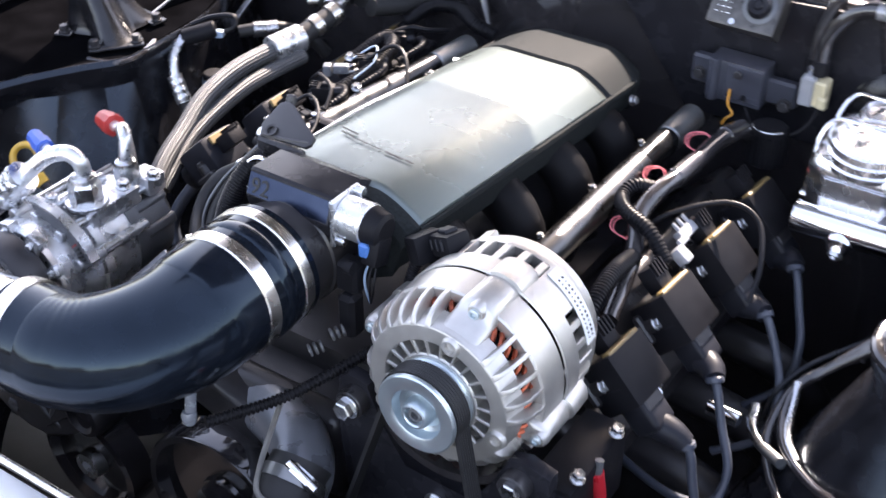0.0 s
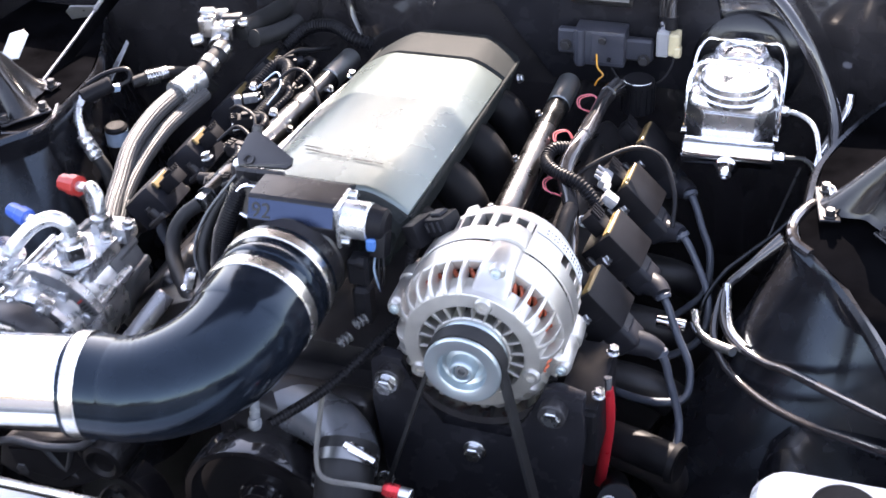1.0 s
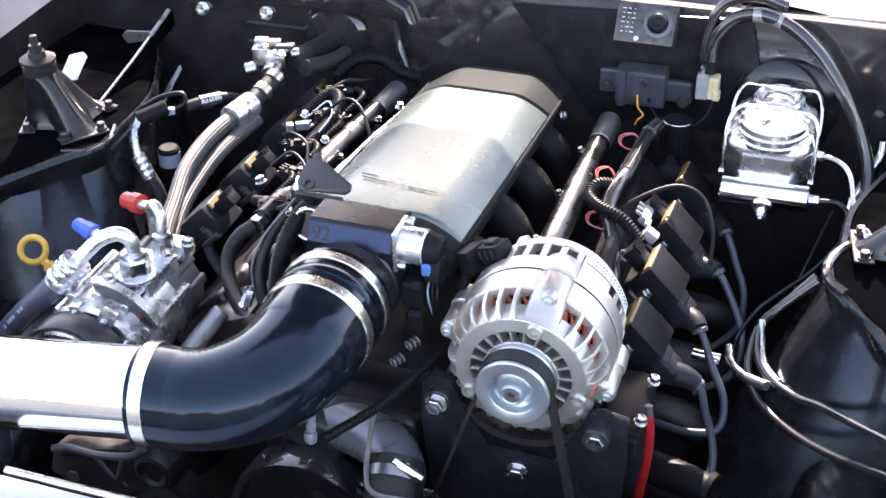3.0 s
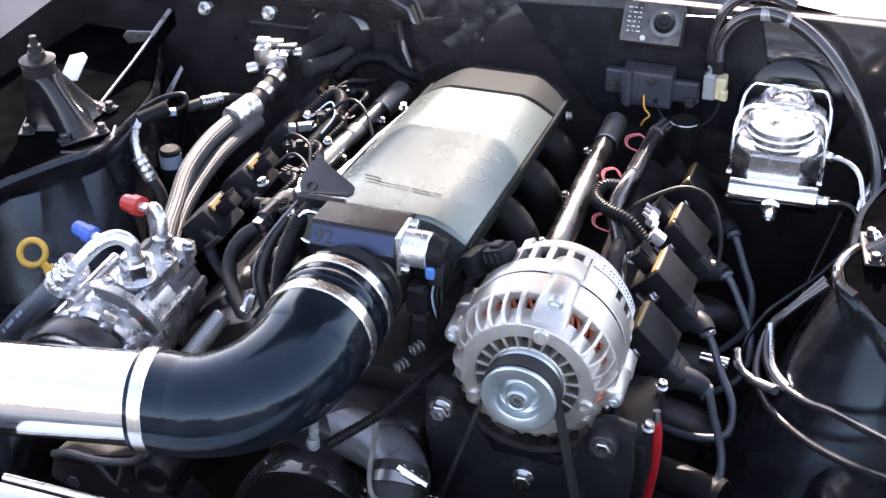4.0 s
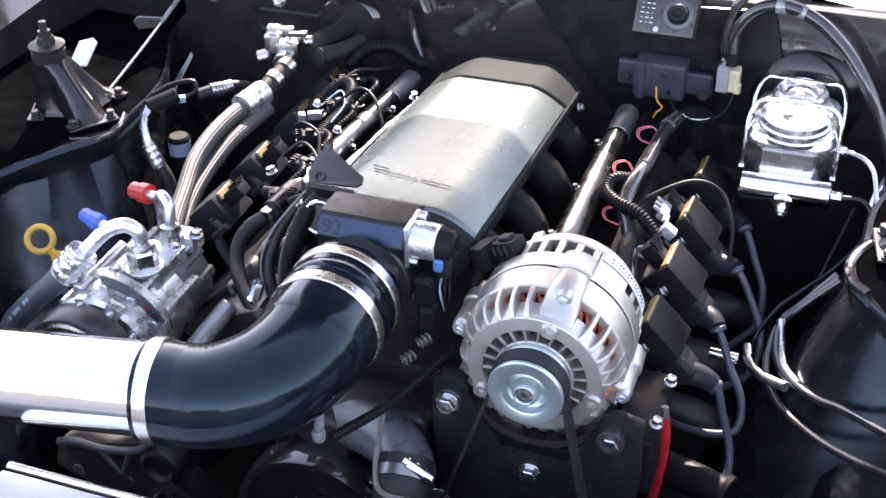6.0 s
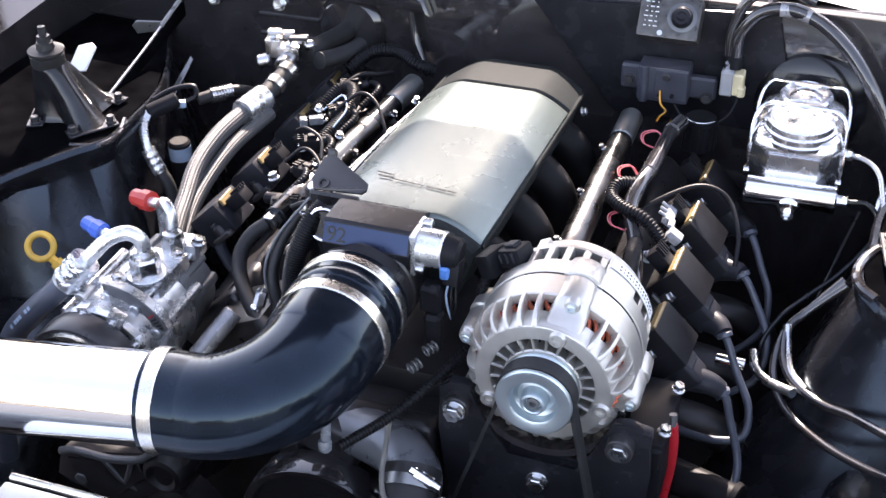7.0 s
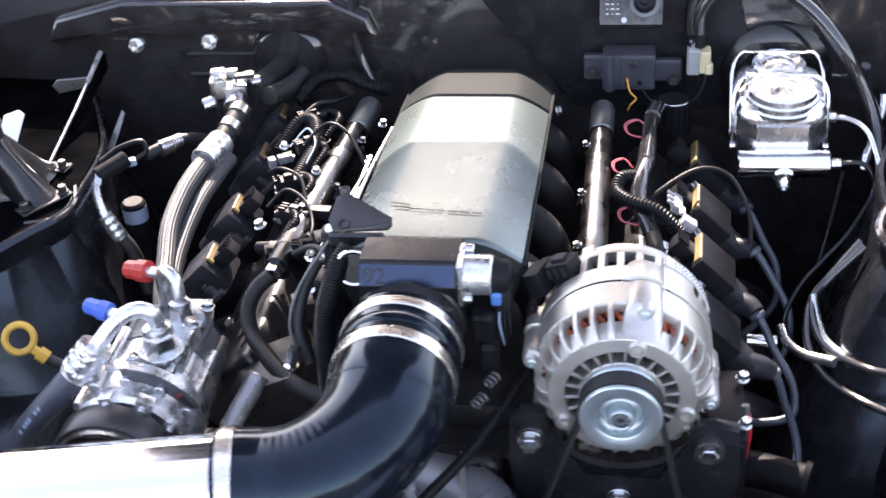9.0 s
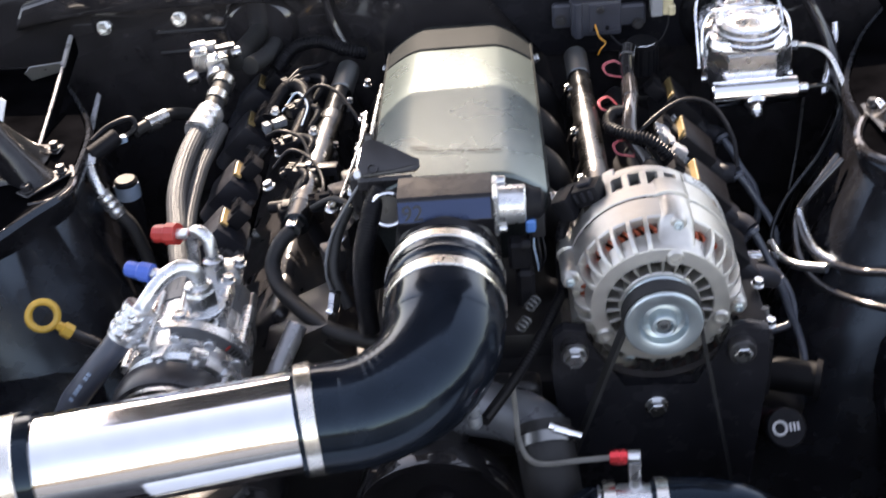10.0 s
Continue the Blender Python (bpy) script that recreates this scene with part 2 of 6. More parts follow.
def loft(bm, sections, closed=True, caps=True):
    rows = [[bm.verts.new(V(p)) for p in s] for s in sections]
    n = len(rows[0])
    for a, b in zip(rows, rows[1:]):
        for i in range(n if closed else n - 1):
            j = (i + 1) % n
            bm.faces.new((a[i], a[j], b[j], b[i]))
    if closed and caps:
        bm.faces.new(rows[0][::-1])
        bm.faces.new(rows[-1])
    return bm


def ring(bm, c, axis, r, t, seg=32, tseg=8):
    u, v, w = frame_of(axis)
    grid = []
    for i in range(seg):
        a = 2 * math.pi * i / seg
        d = u * math.cos(a) + v * math.sin(a)
        grid.append([bm.verts.new(V(c) + d * (r + t * math.cos(2 * math.pi * k / tseg)) + w * t * math.sin(2 * math.pi * k / tseg)) for k in range(tseg)])
    for i in range(seg):
        for k in range(tseg):
            bm.faces.new((grid[i][k], grid[(i + 1) % seg][k], grid[(i + 1) % seg][(k + 1) % tseg], grid[i][(k + 1) % tseg]))
    return bm


def finish(name, bm, mat, sharp=35):
    bmesh.ops.recalc_face_normals(bm, faces=bm.faces)
    for e in bm.edges:
        e.smooth = not (len(e.link_faces) == 2 and e.calc_face_angle(0) > radians(sharp))
    for f in bm.faces:
        f.smooth = True
    me = bpy.data.meshes.new(name)
    bm.to_mesh(me)
    bm.free()
    me.materials.append(mat)
    return me


def thing(name, base, label, category, group=""):
    ob = new(name)
    ob.empty_display_size = 0.02
    ob.location = V(base)
    PLACE[ob] = V(base)
    return tagged(ob, label, category, group)


def part(name, bm, mat, parent, label="", sharp=35):
    bmesh.ops.translate(bm, verts=bm.verts, vec=-PLACE[parent])
    ob = new(name, finish(name, bm, mat, sharp))
    ob.parent = parent
    PLACE[ob] = PLACE[parent]
    return tagged(ob, label)


def solo(name, bm, mat, label, category, group="", kind="", sharp=35):
    cs = [v.co for v in bm.verts]
    lo = V([min(c[i] for c in cs) for i in range(3)])
    hi = V([max(c[i] for c in cs) for i in range(3)])
    base = V((lo.x + hi.x) / 2, (lo.y + hi.y) / 2, lo.z)
    bmesh.ops.translate(bm, verts=bm.verts, vec=-base)
    ob = new(name, finish(name, bm, mat, sharp))
    ob.location = base
    PLACE[ob] = base
    return tagged(ob, label, category, group, kind)


def BM():
    return bmesh.new()


def hexbolt(bm, p, axis, r, h, washer=True):
    p, w = V(p), V(axis).normalized()
    if washer:
        rod(bm, p, p + w * h * 0.25, r * 1.25, seg=24, chamfer=h * 0.05)
    lathe(bm, p + w * h * 0.2, w, [(0, r), (h * 0.75, r), (h * 0.85, r * 0.86), (h * 0.85, r * 0.6), (h * 0.78, 0)], 6)
    return bm


def bolt(p, axis, r=0.008, h=0.008, mat=None, label="hex head steel bolt with a washer", group=""):
    return solo("bolt", hexbolt(BM(), p, axis, r, h), mat or STEEL, label, "bolt", group, sharp=25)


# ---------------------------------------------------------------- structure of the bay
def wall(name, bm, mat, label, category):
    return solo(name, bm, mat, label, category, kind="structure")


# a far, low dark band all round, unseen, added to dim the reflected horizon
bm = BM()
lo, hi = [], []
for k in range(180):
    a = 2 * math.pi * k / 180
    h = 8.0 + 7.0 * noise.fractal(V(math.cos(a) * 9, math.sin(a) * 9, 0.3), 1.0, 2.0, 5) + 1.5 * math.sin(7 * a)
    lo.append(bm.verts.new((90 * math.cos(a), 90 * math.sin(a), -0.5)))
    hi.append(bm.verts.new((90 * math.cos(a), 90 * math.sin(a), max(2.0, h))))
for k in range(180):
    j = (k + 1) % 180
    bm.faces.new((lo[k], lo[j], hi[j], hi[k]))
HORIZON = material("far_dark_horizon", (0.065, 0.056, 0.045), 0.9, stain=0.6, stain_scale=0.2)
wall("backdrop", bm, HORIZON, "far low dark band round the place, added for reflections", "backdrop")
wall("ground", box(BM(), (0, 0, -0.05), (1200, 1200, 0.1)), CONCRETE, "worn grey asphalt ground under the car", "ground")

# firewall with pressed ribs
wall("firewall", box(BM(), (0, 0.69, 0.66), (1.5, 0.03, 0.62), bevel=0.006, seg=2), GLOSS, "glossy black painted firewall behind the engine", "firewall")
bm = BM()
prism(bm, [(-0.62, 0.895), (-0.60, 0.93), (-0.50, 0.955), (-0.22, 0.955), (-0.17, 0.93), (-0.16, 0.905), (-0.22, 0.915), (-0.50, 0.915)], (0, 0.676, 0), (1, 0, 0), (0, 0, 1), 0.022, 0.008, 3)
wall("firewall_bead", bm, GLOSS, "raised pressed bead on the black firewall", "firewall panel")
bm = BM()
for z in (0.872, 0.842):
    box(bm, (-0.38, 0.674, z), (0.10, 0.006, 0.003), bevel=0.001)
wall("firewall_seam", bm, SATIN, "narrow pressed seams on the black firewall", "firewall panel")
bm = BM()
prism(bm, [(-0.02, 0.95), (0.10, 0.955), (0.30, 0.965), (0.34, 0.80), (0.10, 0.80)], (0, 0.676, 0), (1, 0, 0), (0, 0, 1), 0.012, 0.004, 2)
wall("firewall_plate", bm, TBBLACK, "satin black cover plate screwed to the firewall", "firewall panel")
# cowl in front of the windscreen
bm = BM()
loft(bm, [[(x, 0.68, 0.955), (x, 0.70, 0.975), (x, 0.90, 0.985), (x, 1.15, 1.0), (x, 1.15, 0.93), (x, 0.68, 0.93)] for x in (-0.78, -0.4, 0.0, 0.28)])
wall("cowl", bm, GLOSS, "glossy black cowl panel at the foot of the windscreen", "cowl")
# cowl corner: its white is sun glare put into the colour
bm = BM()
loft(bm, [[(x, y, z), (x, y + 0.03, z + 0.012), (x, 1.15, z + 0.02), (x, 1.15, z - 0.01), (x, y + 0.02, z - 0.008)] for x, y, z in ((0.285, 0.705, 0.981), (0.34, 0.70, 0.976), (0.45, 0.695, 0.964), (0.62, 0.665, 0.945), (0.80, 0.62, 0.925))])
wall("cowl_corner", bm, WHITE_GLARE_PRINT, "cowl corner coloured white for the sun glare on it", "cowl")
bm = BM()
loft(bm, [[(x, y + 0.016, z - 0.012), (x, 1.14, z - 0.014), (x, 1.14, z - 0.09), (x, y + 0.004, z - 0.09)] for x, y, z in ((0.285, 0.705, 0.981), (0.45, 0.695, 0.964), (0.62, 0.665, 0.945), (0.80, 0.62, 0.925))])
wall("cowl_underside", bm, GLOSS, "black panel under the white cowl corner", "cowl")


def apron(name, side, edge, foot):
    """Inner fender: an upper shelf, a rolled lip, and below it a wall that turns round the tower."""
    bm, shelf = BM(), BM()
    secs, tops = [], []
    for (x, y, z), (fx, fy, lean) in zip(edge, foot):
        n = V(fx - side * (0.56 if side > 0 else 0.595), fy - 0.37, 0).normalized()
        if y > 0.40:
            n = V(-side, n.y * 0.3, 0).normalized()
        elif y < 0.18:
            n = V(-side * 0.05, -1, 0).normalized()
        out = V(-side, -0.6, 0).normalized()
        p, q = V(x, y, z), V(fx, fy, z - 0.032)
        lip = p - out * 0.007 + V(0, 0, 0.001)
        tops.append([V(side * 0.78, y, z + 0.01), lip, lip - V(0, 0, 0.006), V(side * 0.78, y, z + 0.002)])
        face = [q + n * lean * d - V(0, 0, d) for d in (0.0, 0.06, 0.12, 0.19, 0.27, 0.36)]
        secs.append([lip, p + V(0, 0, 0.003), p + out * 0.004 - V(0, 0, 0.003), p + out * 0.003 - V(0, 0, 0.012), p.lerp(q, 0.6) - V(0, 0, 0.006)] + face + [q - n * 0.01 - V(0, 0, 0.36), q - n * 0.012 - V(0, 0, 0.02), p - out * 0.01 - V(0, 0, 0.010)])
    dense = list(zip(*[smooth_path(row, 6) for row in zip(*secs)]))
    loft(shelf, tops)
    wall(name.replace("inner_fender", "fender_shelf"), shelf, SHELF, "shelf behind the inner fender lip, blacker than its paint", "inner fender")
    return loft(bm, dense)


RIGHT_EDGE = [(0.56, 0.67, 0.84), (0.50, 0.58, 0.835), (0.455, 0.47, 0.83), (0.446, 0.375, 0.832), (0.4365, 0.335, 0.831), (0.441, 0.307, 0.828), (0.462, 0.285, 0.82), (0.494, 0.262, 0.806), (0.539, 0.169, 0.80), (0.58, 0.02, 0.79), (0.60, -0.4, 0.78)]
LEFT_EDGE = [(-0.58, 0.67, 0.83), (-0.52, 0.56, 0.835), (-0.478, 0.46, 0.84), (-0.470, 0.351, 0.84), (-0.472, 0.328, 0.839), (-0.482, 0.308, 0.839), (-0.505, 0.275, 0.839), (-0.548, 0.209, 0.835), (-0.60, 0.13, 0.82), (-0.64, 0.0, 0.80), (-0.66, -0.4, 0.79)]
RIGHT_FOOT = [(0.56, 0.66, 0.3), (0.498, 0.575, 0.3), (0.455, 0.47, 0.3), (0.446, 0.375, 0.4), (0.440, 0.333, 0.55), (0.446, 0.303, 0.62), (0.464, 0.278, 0.60), (0.500, 0.248, 0.50), (0.560, 0.225, 0.36), (0.62, 0.212, 0.32), (0.70, 0.21, 0.3)]
LEFT_FOOT = [(-0.58, 0.66, 0.3), (-0.52, 0.555, 0.3), (-0.478, 0.46, 0.3), (-0.472, 0.351, 0.4), (-0.476, 0.325, 0.55), (-0.487, 0.302, 0.62), (-0.508, 0.268, 0.58), (-0.545, 0.237, 0.46), (-0.60, 0.215, 0.34), (-0.66, 0.205, 0.32), (-0.73, 0.20, 0.3)]
wall("inner_fender_right", apron("inner_fender_right", 1, RIGHT_EDGE, RIGHT_FOOT), FENDER, "glossy black painted inner fender with a rolled lip", "inner fender")
wall("inner_fender_left", apron("inner_fender_left", -1, LEFT_EDGE, LEFT_FOOT), FENDER, "glossy black painted inner fender with a rolled lip", "inner fender")
wall("tower_lip_left", tube(BM(), [(-0.482, 0.380, 0.838), (-0.472, 0.355, 0.8385), (-0.4705, 0.332, 0.8375), (-0.479, 0.313, 0.837), (-0.498, 0.304, 0.837), (-0.512, 0.300, 0.838)], 0.0042, 10, 8), GLOSS, "glossy black rolled lip on the shock tower", "inner fender")
wall("tower_lip_right", tube(BM(), [(0.468, 0.392, 0.832), (0.449, 0.370, 0.832), (0.4365, 0.335, 0.831), (0.441, 0.307, 0.829), (0.458, 0.292, 0.826)], 0.0060, 10, 8), GLOSS, "glossy black rolled lip on the shock tower", "inner fender")
for side, nm in ((1, "right"), (-1, "left")):
    bm = BM()
    loft(bm, [[(side * 0.74, y, 0.60), (side * 0.70, y, 0.88 + 0.04 * k), (side * 0.73, y, 0.91 + 0.04 * k), (side * 0.84, y, 0.90 + 0.04 * k), (side * 0.90, y, 0.78), (side * 0.90, y, 0.55)] for y, k in ((1.15, 1.4), (0.8, 1), (0.3, 0.4), (-0.3, 0.2), (-0.62, 0))])
    wall("fender_" + nm, bm, GLOSS, "glossy black outer fender beside the engine bay", "fender")
# radiator support across the front, with a white top plate
wall("radiator_support", box(BM(), (-0.02, -0.36, 0.60), (1.36, 0.30, 0.30), bevel=0.01, seg=2), SATIN, "satin black radiator support across the front", "radiator support")
bm = BM()
box(bm, (0.06, -0.226, 0.772), (0.68, 0.092, 0.022), bevel=0.004, seg=2)
wall("radiator_cover", bm, PLATE, "bright brushed metal top cover over the radiator", "radiator cover")
wall("radiator_cover_lip", rod(BM(), (-0.279, -0.1725, 0.7805), (0.399, -0.1725, 0.7805), 0.0042, seg=14, chamfer=0.001), BAND, "bright rolled lip along the radiator cover", "radiator cover")
wall("bay_floor", box(BM(), (0, 0.2, 0.34), (1.5, 1.3, 0.02)), BLOCKIRON, "dark steel crossmember and pan under the engine", "under tray")
# raised hood over the bay, unseen; its height and reach shape sun and reflections
bm = BM()
sec = []
for x in (-0.80, -0.5, 0.0, 0.5, 0.80):
    cr = 0.03 * (1 - (x / 0.8) ** 2)
    sec.append([(x, 1.02 + cr, 1.472), (x, 0.80 + cr, 1.95), (x, 0.61 + cr, 2.36), (x, 0.30 + cr, 2.70), (x, 0.33 + cr, 2.72), (x, 0.64 + cr, 2.38), (x, 0.84 + cr, 1.96), (x, 1.06 + cr, 1.487)])
loft(bm, sec)
wall("hood", bm, GLOSS, "raised black hood standing open over the engine", "hood")
bm = BM()
for a, b in (((-0.6, 0.97, 1.56), (-0.1, 0.67, 2.25)), ((0.6, 0.97, 1.56), (0.1, 0.67, 2.25)), ((-0.7, 0.66, 2.27), (0.7, 0.66, 2.27)), ((-0.7, 0.83, 1.87), (0.7, 0.83, 1.87))):
    rod(bm, a, b, 0.035, seg=8)
# cabin out of view, roof set high to keep low sky off the lid
CABIN = BM()
loft(CABIN, [[(x, 1.16, 0.99), (x * 0.86, 1.85, 1.58), (x * 0.86, 3.2, 1.58), (x, 3.9, 0.95), (x, 3.9, 0.5), (x, 1.16, 0.5)] for x in (-0.85, 0.0, 0.85)])
wall("cabin", CABIN, GLOSS, "unseen dark cabin behind the cowl, added to block low sky", "car cabin")
wall("hood_brace", bm, SATIN, "pressed black bracing under the raised hood", "hood")

# ---------------------------------------------------------------- engine core
wall("engine_block", box(BM(), (-0.01, 0.34, 0.56), (0.26, 0.54, 0.34), bevel=0.02, seg=2), BLOCKIRON, "black enamelled engine block low between the heads", "engine block")


def head(side):
    """Cylinder head and its valve cover, leaning outwards."""
    rot = Matrix.Rotation(radians(side * 45), 3, "Y")
    cx = -0.012 + side * 0.215
    eng = thing("valve_cover", (cx, 0.37, 0.70), "black painted valve cover under the row of ignition coils", "valve cover", "valve covers")
    bm = BM()
    box(bm, (cx, 0.37, 0.725), (0.11, 0.46, 0.07), rot, 0.012, 3)
    part("cover", bm, SATIN, eng)
    bm = BM()
    box(bm, (cx - side * 0.04, 0.37, 0.66), (0.14, 0.46, 0.10), rot, 0.006, 2)
    part("cylinder_head", bm, BLOCKIRON, eng)
    for y in (0.17, 0.28, 0.39, 0.50):
        bm = BM()
        n = rot @ V(0, 0, 1)
        hexbolt(bm, V(cx, y, 0.725) + n * 0.033 + V(side * 0.03, 0, -0.03), n, 0.006, 0.006)
        part("bolt", bm, STEEL, eng, "small steel cover bolt")
    return eng


head(1)
head(-1)
for side in (1, -1):
    x0 = -0.012 + side * 0.25
    hd = thing("exhaust_header", (x0, 0.34, 0.46), "black coated exhaust header tubes beside the block", "exhaust header", "exhaust headers")
    for y in (0.18, 0.29, 0.40, 0.51):
        part("header_tube", tube(BM(), [(x0, y, 0.62), (x0 + side * 0.07, y, 0.61), (x0 + side * 0.11, y + 0.02, 0.56), (x0 + side * 0.12, y + 0.06, 0.46)], 0.022, 16, 6), BLOCKIRON, hd)

# ---------------------------------------------------------------- intake manifold
man = thing("intake_manifold", (-0.012, 0.37, 0.76), "long low intake manifold with a silver lid on the engine", "intake manifold")


def top_z(y):
    return 0.947 - 0.087 * y




def drop(u):
    """Fall of the rounded lid below its crown at a distance u from the middle."""
    return 0.0235 * max(0.0, (abs(u) - 0.044) / 0.046) ** 1.55


ACROSS = (-0.0895, -0.085, -0.079, -0.072, -0.064, -0.055, -0.046, -0.022, 0.0, 0.022, 0.046, 0.055, 0.064, 0.072, 0.079, 0.085, 0.0895)
bm = BM()
secs = []
for y, k, dz in ((0.128, 0.90, -0.012), (0.133, 0.95, -0.003), (0.142, 1.0, 0.0), (0.498, 1.0, -0.0005), (0.502, 1.0, -0.004), (0.507, 1.0, 0.0), (0.560, 0.995, -0.001), (0.585, 0.95, -0.003), (0.602, 0.86, -0.007), (0.611, 0.81, -0.013), (0.616, 0.78, -0.024)):
    z = top_z(y) + dz - 0.003
    c = -0.0125
    secs.append([(c + u * k, y, z - drop(u)) for u in ACROSS] + [(c + 0.091 * k, y, z - 0.030), (c + 0.080 * k, y, z - 0.062), (c + 0.05 * k, y, z - 0.075), (c - 0.05 * k, y, z - 0.075), (c - 0.080 * k, y, z - 0.062), (c - 0.091 * k, y, z - 0.030)])
loft(bm, secs)
part("plenum", bm, SHELL, man, "dark silver textured plenum shell", sharp=28)
bm = BM()
lid_rows = []
for y, k, dz in ((0.1455, 0.985, -0.003), (0.148, 0.995, -0.0008), (0.153, 1.0, 0.0), (0.27, 1.0, 0.0), (0.38, 1.0, 0.0), (0.487, 1.0, 0.0), (0.493, 0.995, -0.0008), (0.4955, 0.985, -0.003)):
    z = top_z(y) + dz
    lid_rows.append([(-0.0125 + u * k, y, z - drop(u)) for u in ACROSS] + [(-0.0125 + u * k, y, z - drop(u) - 0.004) for u in ACROSS[::-1]])
loft(bm, lid_rows)
part("lid", bm, LID, man, "satin silver lid with rounded long edges", sharp=40)
for s in (1, -1):
    part("edge_bead", tube(BM(), [(-0.0125 + s * 0.0905, y, top_z(y) - 0.028) for y in (0.145, 0.32, 0.50, 0.565)], 0.0022, 8, 5), SHELL, man)
bm = BM()
x, y = -0.060, 0.205
for dx, dy, ln, w in ((0.0, 0.010, 0.020, 0.0035), (0.004, 0.003, 0.016, 0.003), (0.018, 0.0, 0.010, 0.0016), (0.027, -0.001, 0.011, 0.0018), (0.038, -0.002, 0.010, 0.0016), (0.048, -0.003, 0.009, 0.0016), (0.060, -0.005, 0.010, 0.0042), (0.071, -0.006, 0.011, 0.0042), (0.084, -0.007, 0.010, 0.0030)):
    yy = y + dy
    box(bm, (x + dx + ln / 2, yy, top_z(yy) + 0.0018), (ln, w * 0.55, 0.0006), Matrix.Rotation(radians(-8), 3, "Z"))
part("lettering", bm, LIDINK, man, "dark script bars across the front of the lid")
for s in (1, -1):
    for y in (0.20, 0.305, 0.41, 0.515):
        bm = BM()
        z = top_z(y)
        tube(bm, [(-0.0125 + s * 0.05, y, z - 0.060), (-0.0125 + s * 0.080, y, z - 0.072), (-0.0125 + s * 0.100, y, z - 0.10), (-0.0125 + s * 0.108, y, z - 0.15)], 0.024, 16, 6)
        part("runner", bm, RUNNER, man, "black intake runner")
for y in (0.17, 0.55):
    for s in (1, -1):
        bm = BM()
        hexbolt(bm, (-0.0125 + s * 0.094, y, top_z(y) - 0.045), (s, 0, 0.3), 0.005, 0.006)
        part("bolt", bm, STEEL, man)
wall("engine_valley", box(BM(), (-0.012, 0.36, 0.735), (0.20, 0.50, 0.05), bevel=0.01, seg=2), BLOCKIRON, "black valley cover beneath the intake manifold", "engine block")

# ---------------------------------------------------------------- fuel rails
def fuel_rail(a, b):
    """A round rail from a to b with a bare sleeve, end, clamps and injectors."""
    a, b = V(a), V(b)

    def on(y):
        return a.lerp(b, (y - a.y) / (b.y - a.y))

    t = thing("fuel_rail", (a + b) / 2 - V(0, 0, 0.0125), "round black anodised fuel rail with a bare metal end", "fuel rail", "fuel rails")
    part("rail", rod(BM(), a, on(0.53), 0.0146, seg=28, chamfer=0.001), BLACKRAIL, t)
    part("rail_end", rod(BM(), on(0.53), b, 0.0150, seg=28, chamfer=0.002), RAILTIP, t, "bare metal end of the fuel rail")
    part("end_cap", rod(BM(), b, b + V(0, 0.004, 0), 0.0108, seg=24, chamfer=0.001), SATIN, t)
    part("rail_sleeve", rod(BM(), on(a.y + 0.03), on(0.465), 0.0153, seg=28, chamfer=0.001), RAILGREY, t, "bright grey sleeve")
    s = -1 if a.x > 0 else 1
    for y in (0.285, 0.39, 0.50):
        m = BM()
        box(m, on(y) + V(s * 0.010, 0, -0.020), (0.016, 0.014, 0.030), bevel=0.003)
        part("clamp", m, SATIN, t)
        m = BM()
        hexbolt(m, on(y) + V(s * 0.016, 0, 0.002), (s * 0.4, 0, 1), 0.0036, 0.006)
        part("bolt", m, STEEL if s < 0 or y > 0.48 else SATIN, t)
    for y in (0.26, 0.345, 0.44, 0.545):
        part("injector", rod(BM(), on(y), on(y) + V(s * 0.02, 0, -0.055), 0.009, seg=14), PLASTIC, t)
    return t


fuel_rail((0.137, 0.14, 0.832), (0.137, 0.595, 0.832))
fuel_rail((-0.194, 0.228, 0.836), (-0.163, 0.598, 0.834))
rcl = thing("rail_clamp", (-0.178, 0.325, 0.81), "square black clamp block across the fuel rail", "bracket")
part("block", box(BM(), (-0.182, 0.325, 0.8465), (0.056, 0.014, 0.012), Matrix.Rotation(radians(-4), 3, "Z"), 0.002, 2), TBBLACK, rcl)
part("leg", box(BM(), (-0.157, 0.325, 0.825), (0.006, 0.014, 0.045), bevel=0.0015), TBBLACK, rcl)
part("leg", box(BM(), (-0.206, 0.325, 0.825), (0.006, 0.014, 0.045), bevel=0.0015), TBBLACK, rcl)
part("screw", rod(BM(), (-0.1865, 0.325, 0.852), (-0.1865, 0.325, 0.856), 0.004, seg=14, chamfer=0.001), STEEL, rcl, "small bright screw")
cpl = thing("rail_coupling", (-0.197, 0.21, 0.82), "short hex steel coupling at the rail end", "coupling")
part("nut", rod(BM(), (-0.1955, 0.230, 0.836), (-0.197, 0.214, 0.836), 0.0105, seg=6, chamfer=0.001), STEEL, cpl, sharp=20)


# ---------------------------------------------------------------- throttle body
tb = thing("throttle", (-0.02, 0.11, 0.83), "black throttle body with a bare metal position sensor", "throttle body")
bm = BM()
prof = [(0.150, 0.880), (0.150, 0.935), (0.136, 0.9425), (0.099, 0.9435), (0.096, 0.942), (0.0865, 0.9215), (0.088, 0.916), (0.100, 0.880)]
prism(bm, prof, (-0.068, 0, 0), (0, 1, 0), (0, 0, 1), 0.091, 0.0012, 2)
part("housing", bm, TBBLACK, tb, sharp=20)
bm = BM()
prism(bm, [(0.0955, 0.9405), (0.0872, 0.9225), (0.0868, 0.9225), (0.0951, 0.9405)], (-0.067, 0, 0), (0, 1, 0), (0, 0, 1), 0.088)
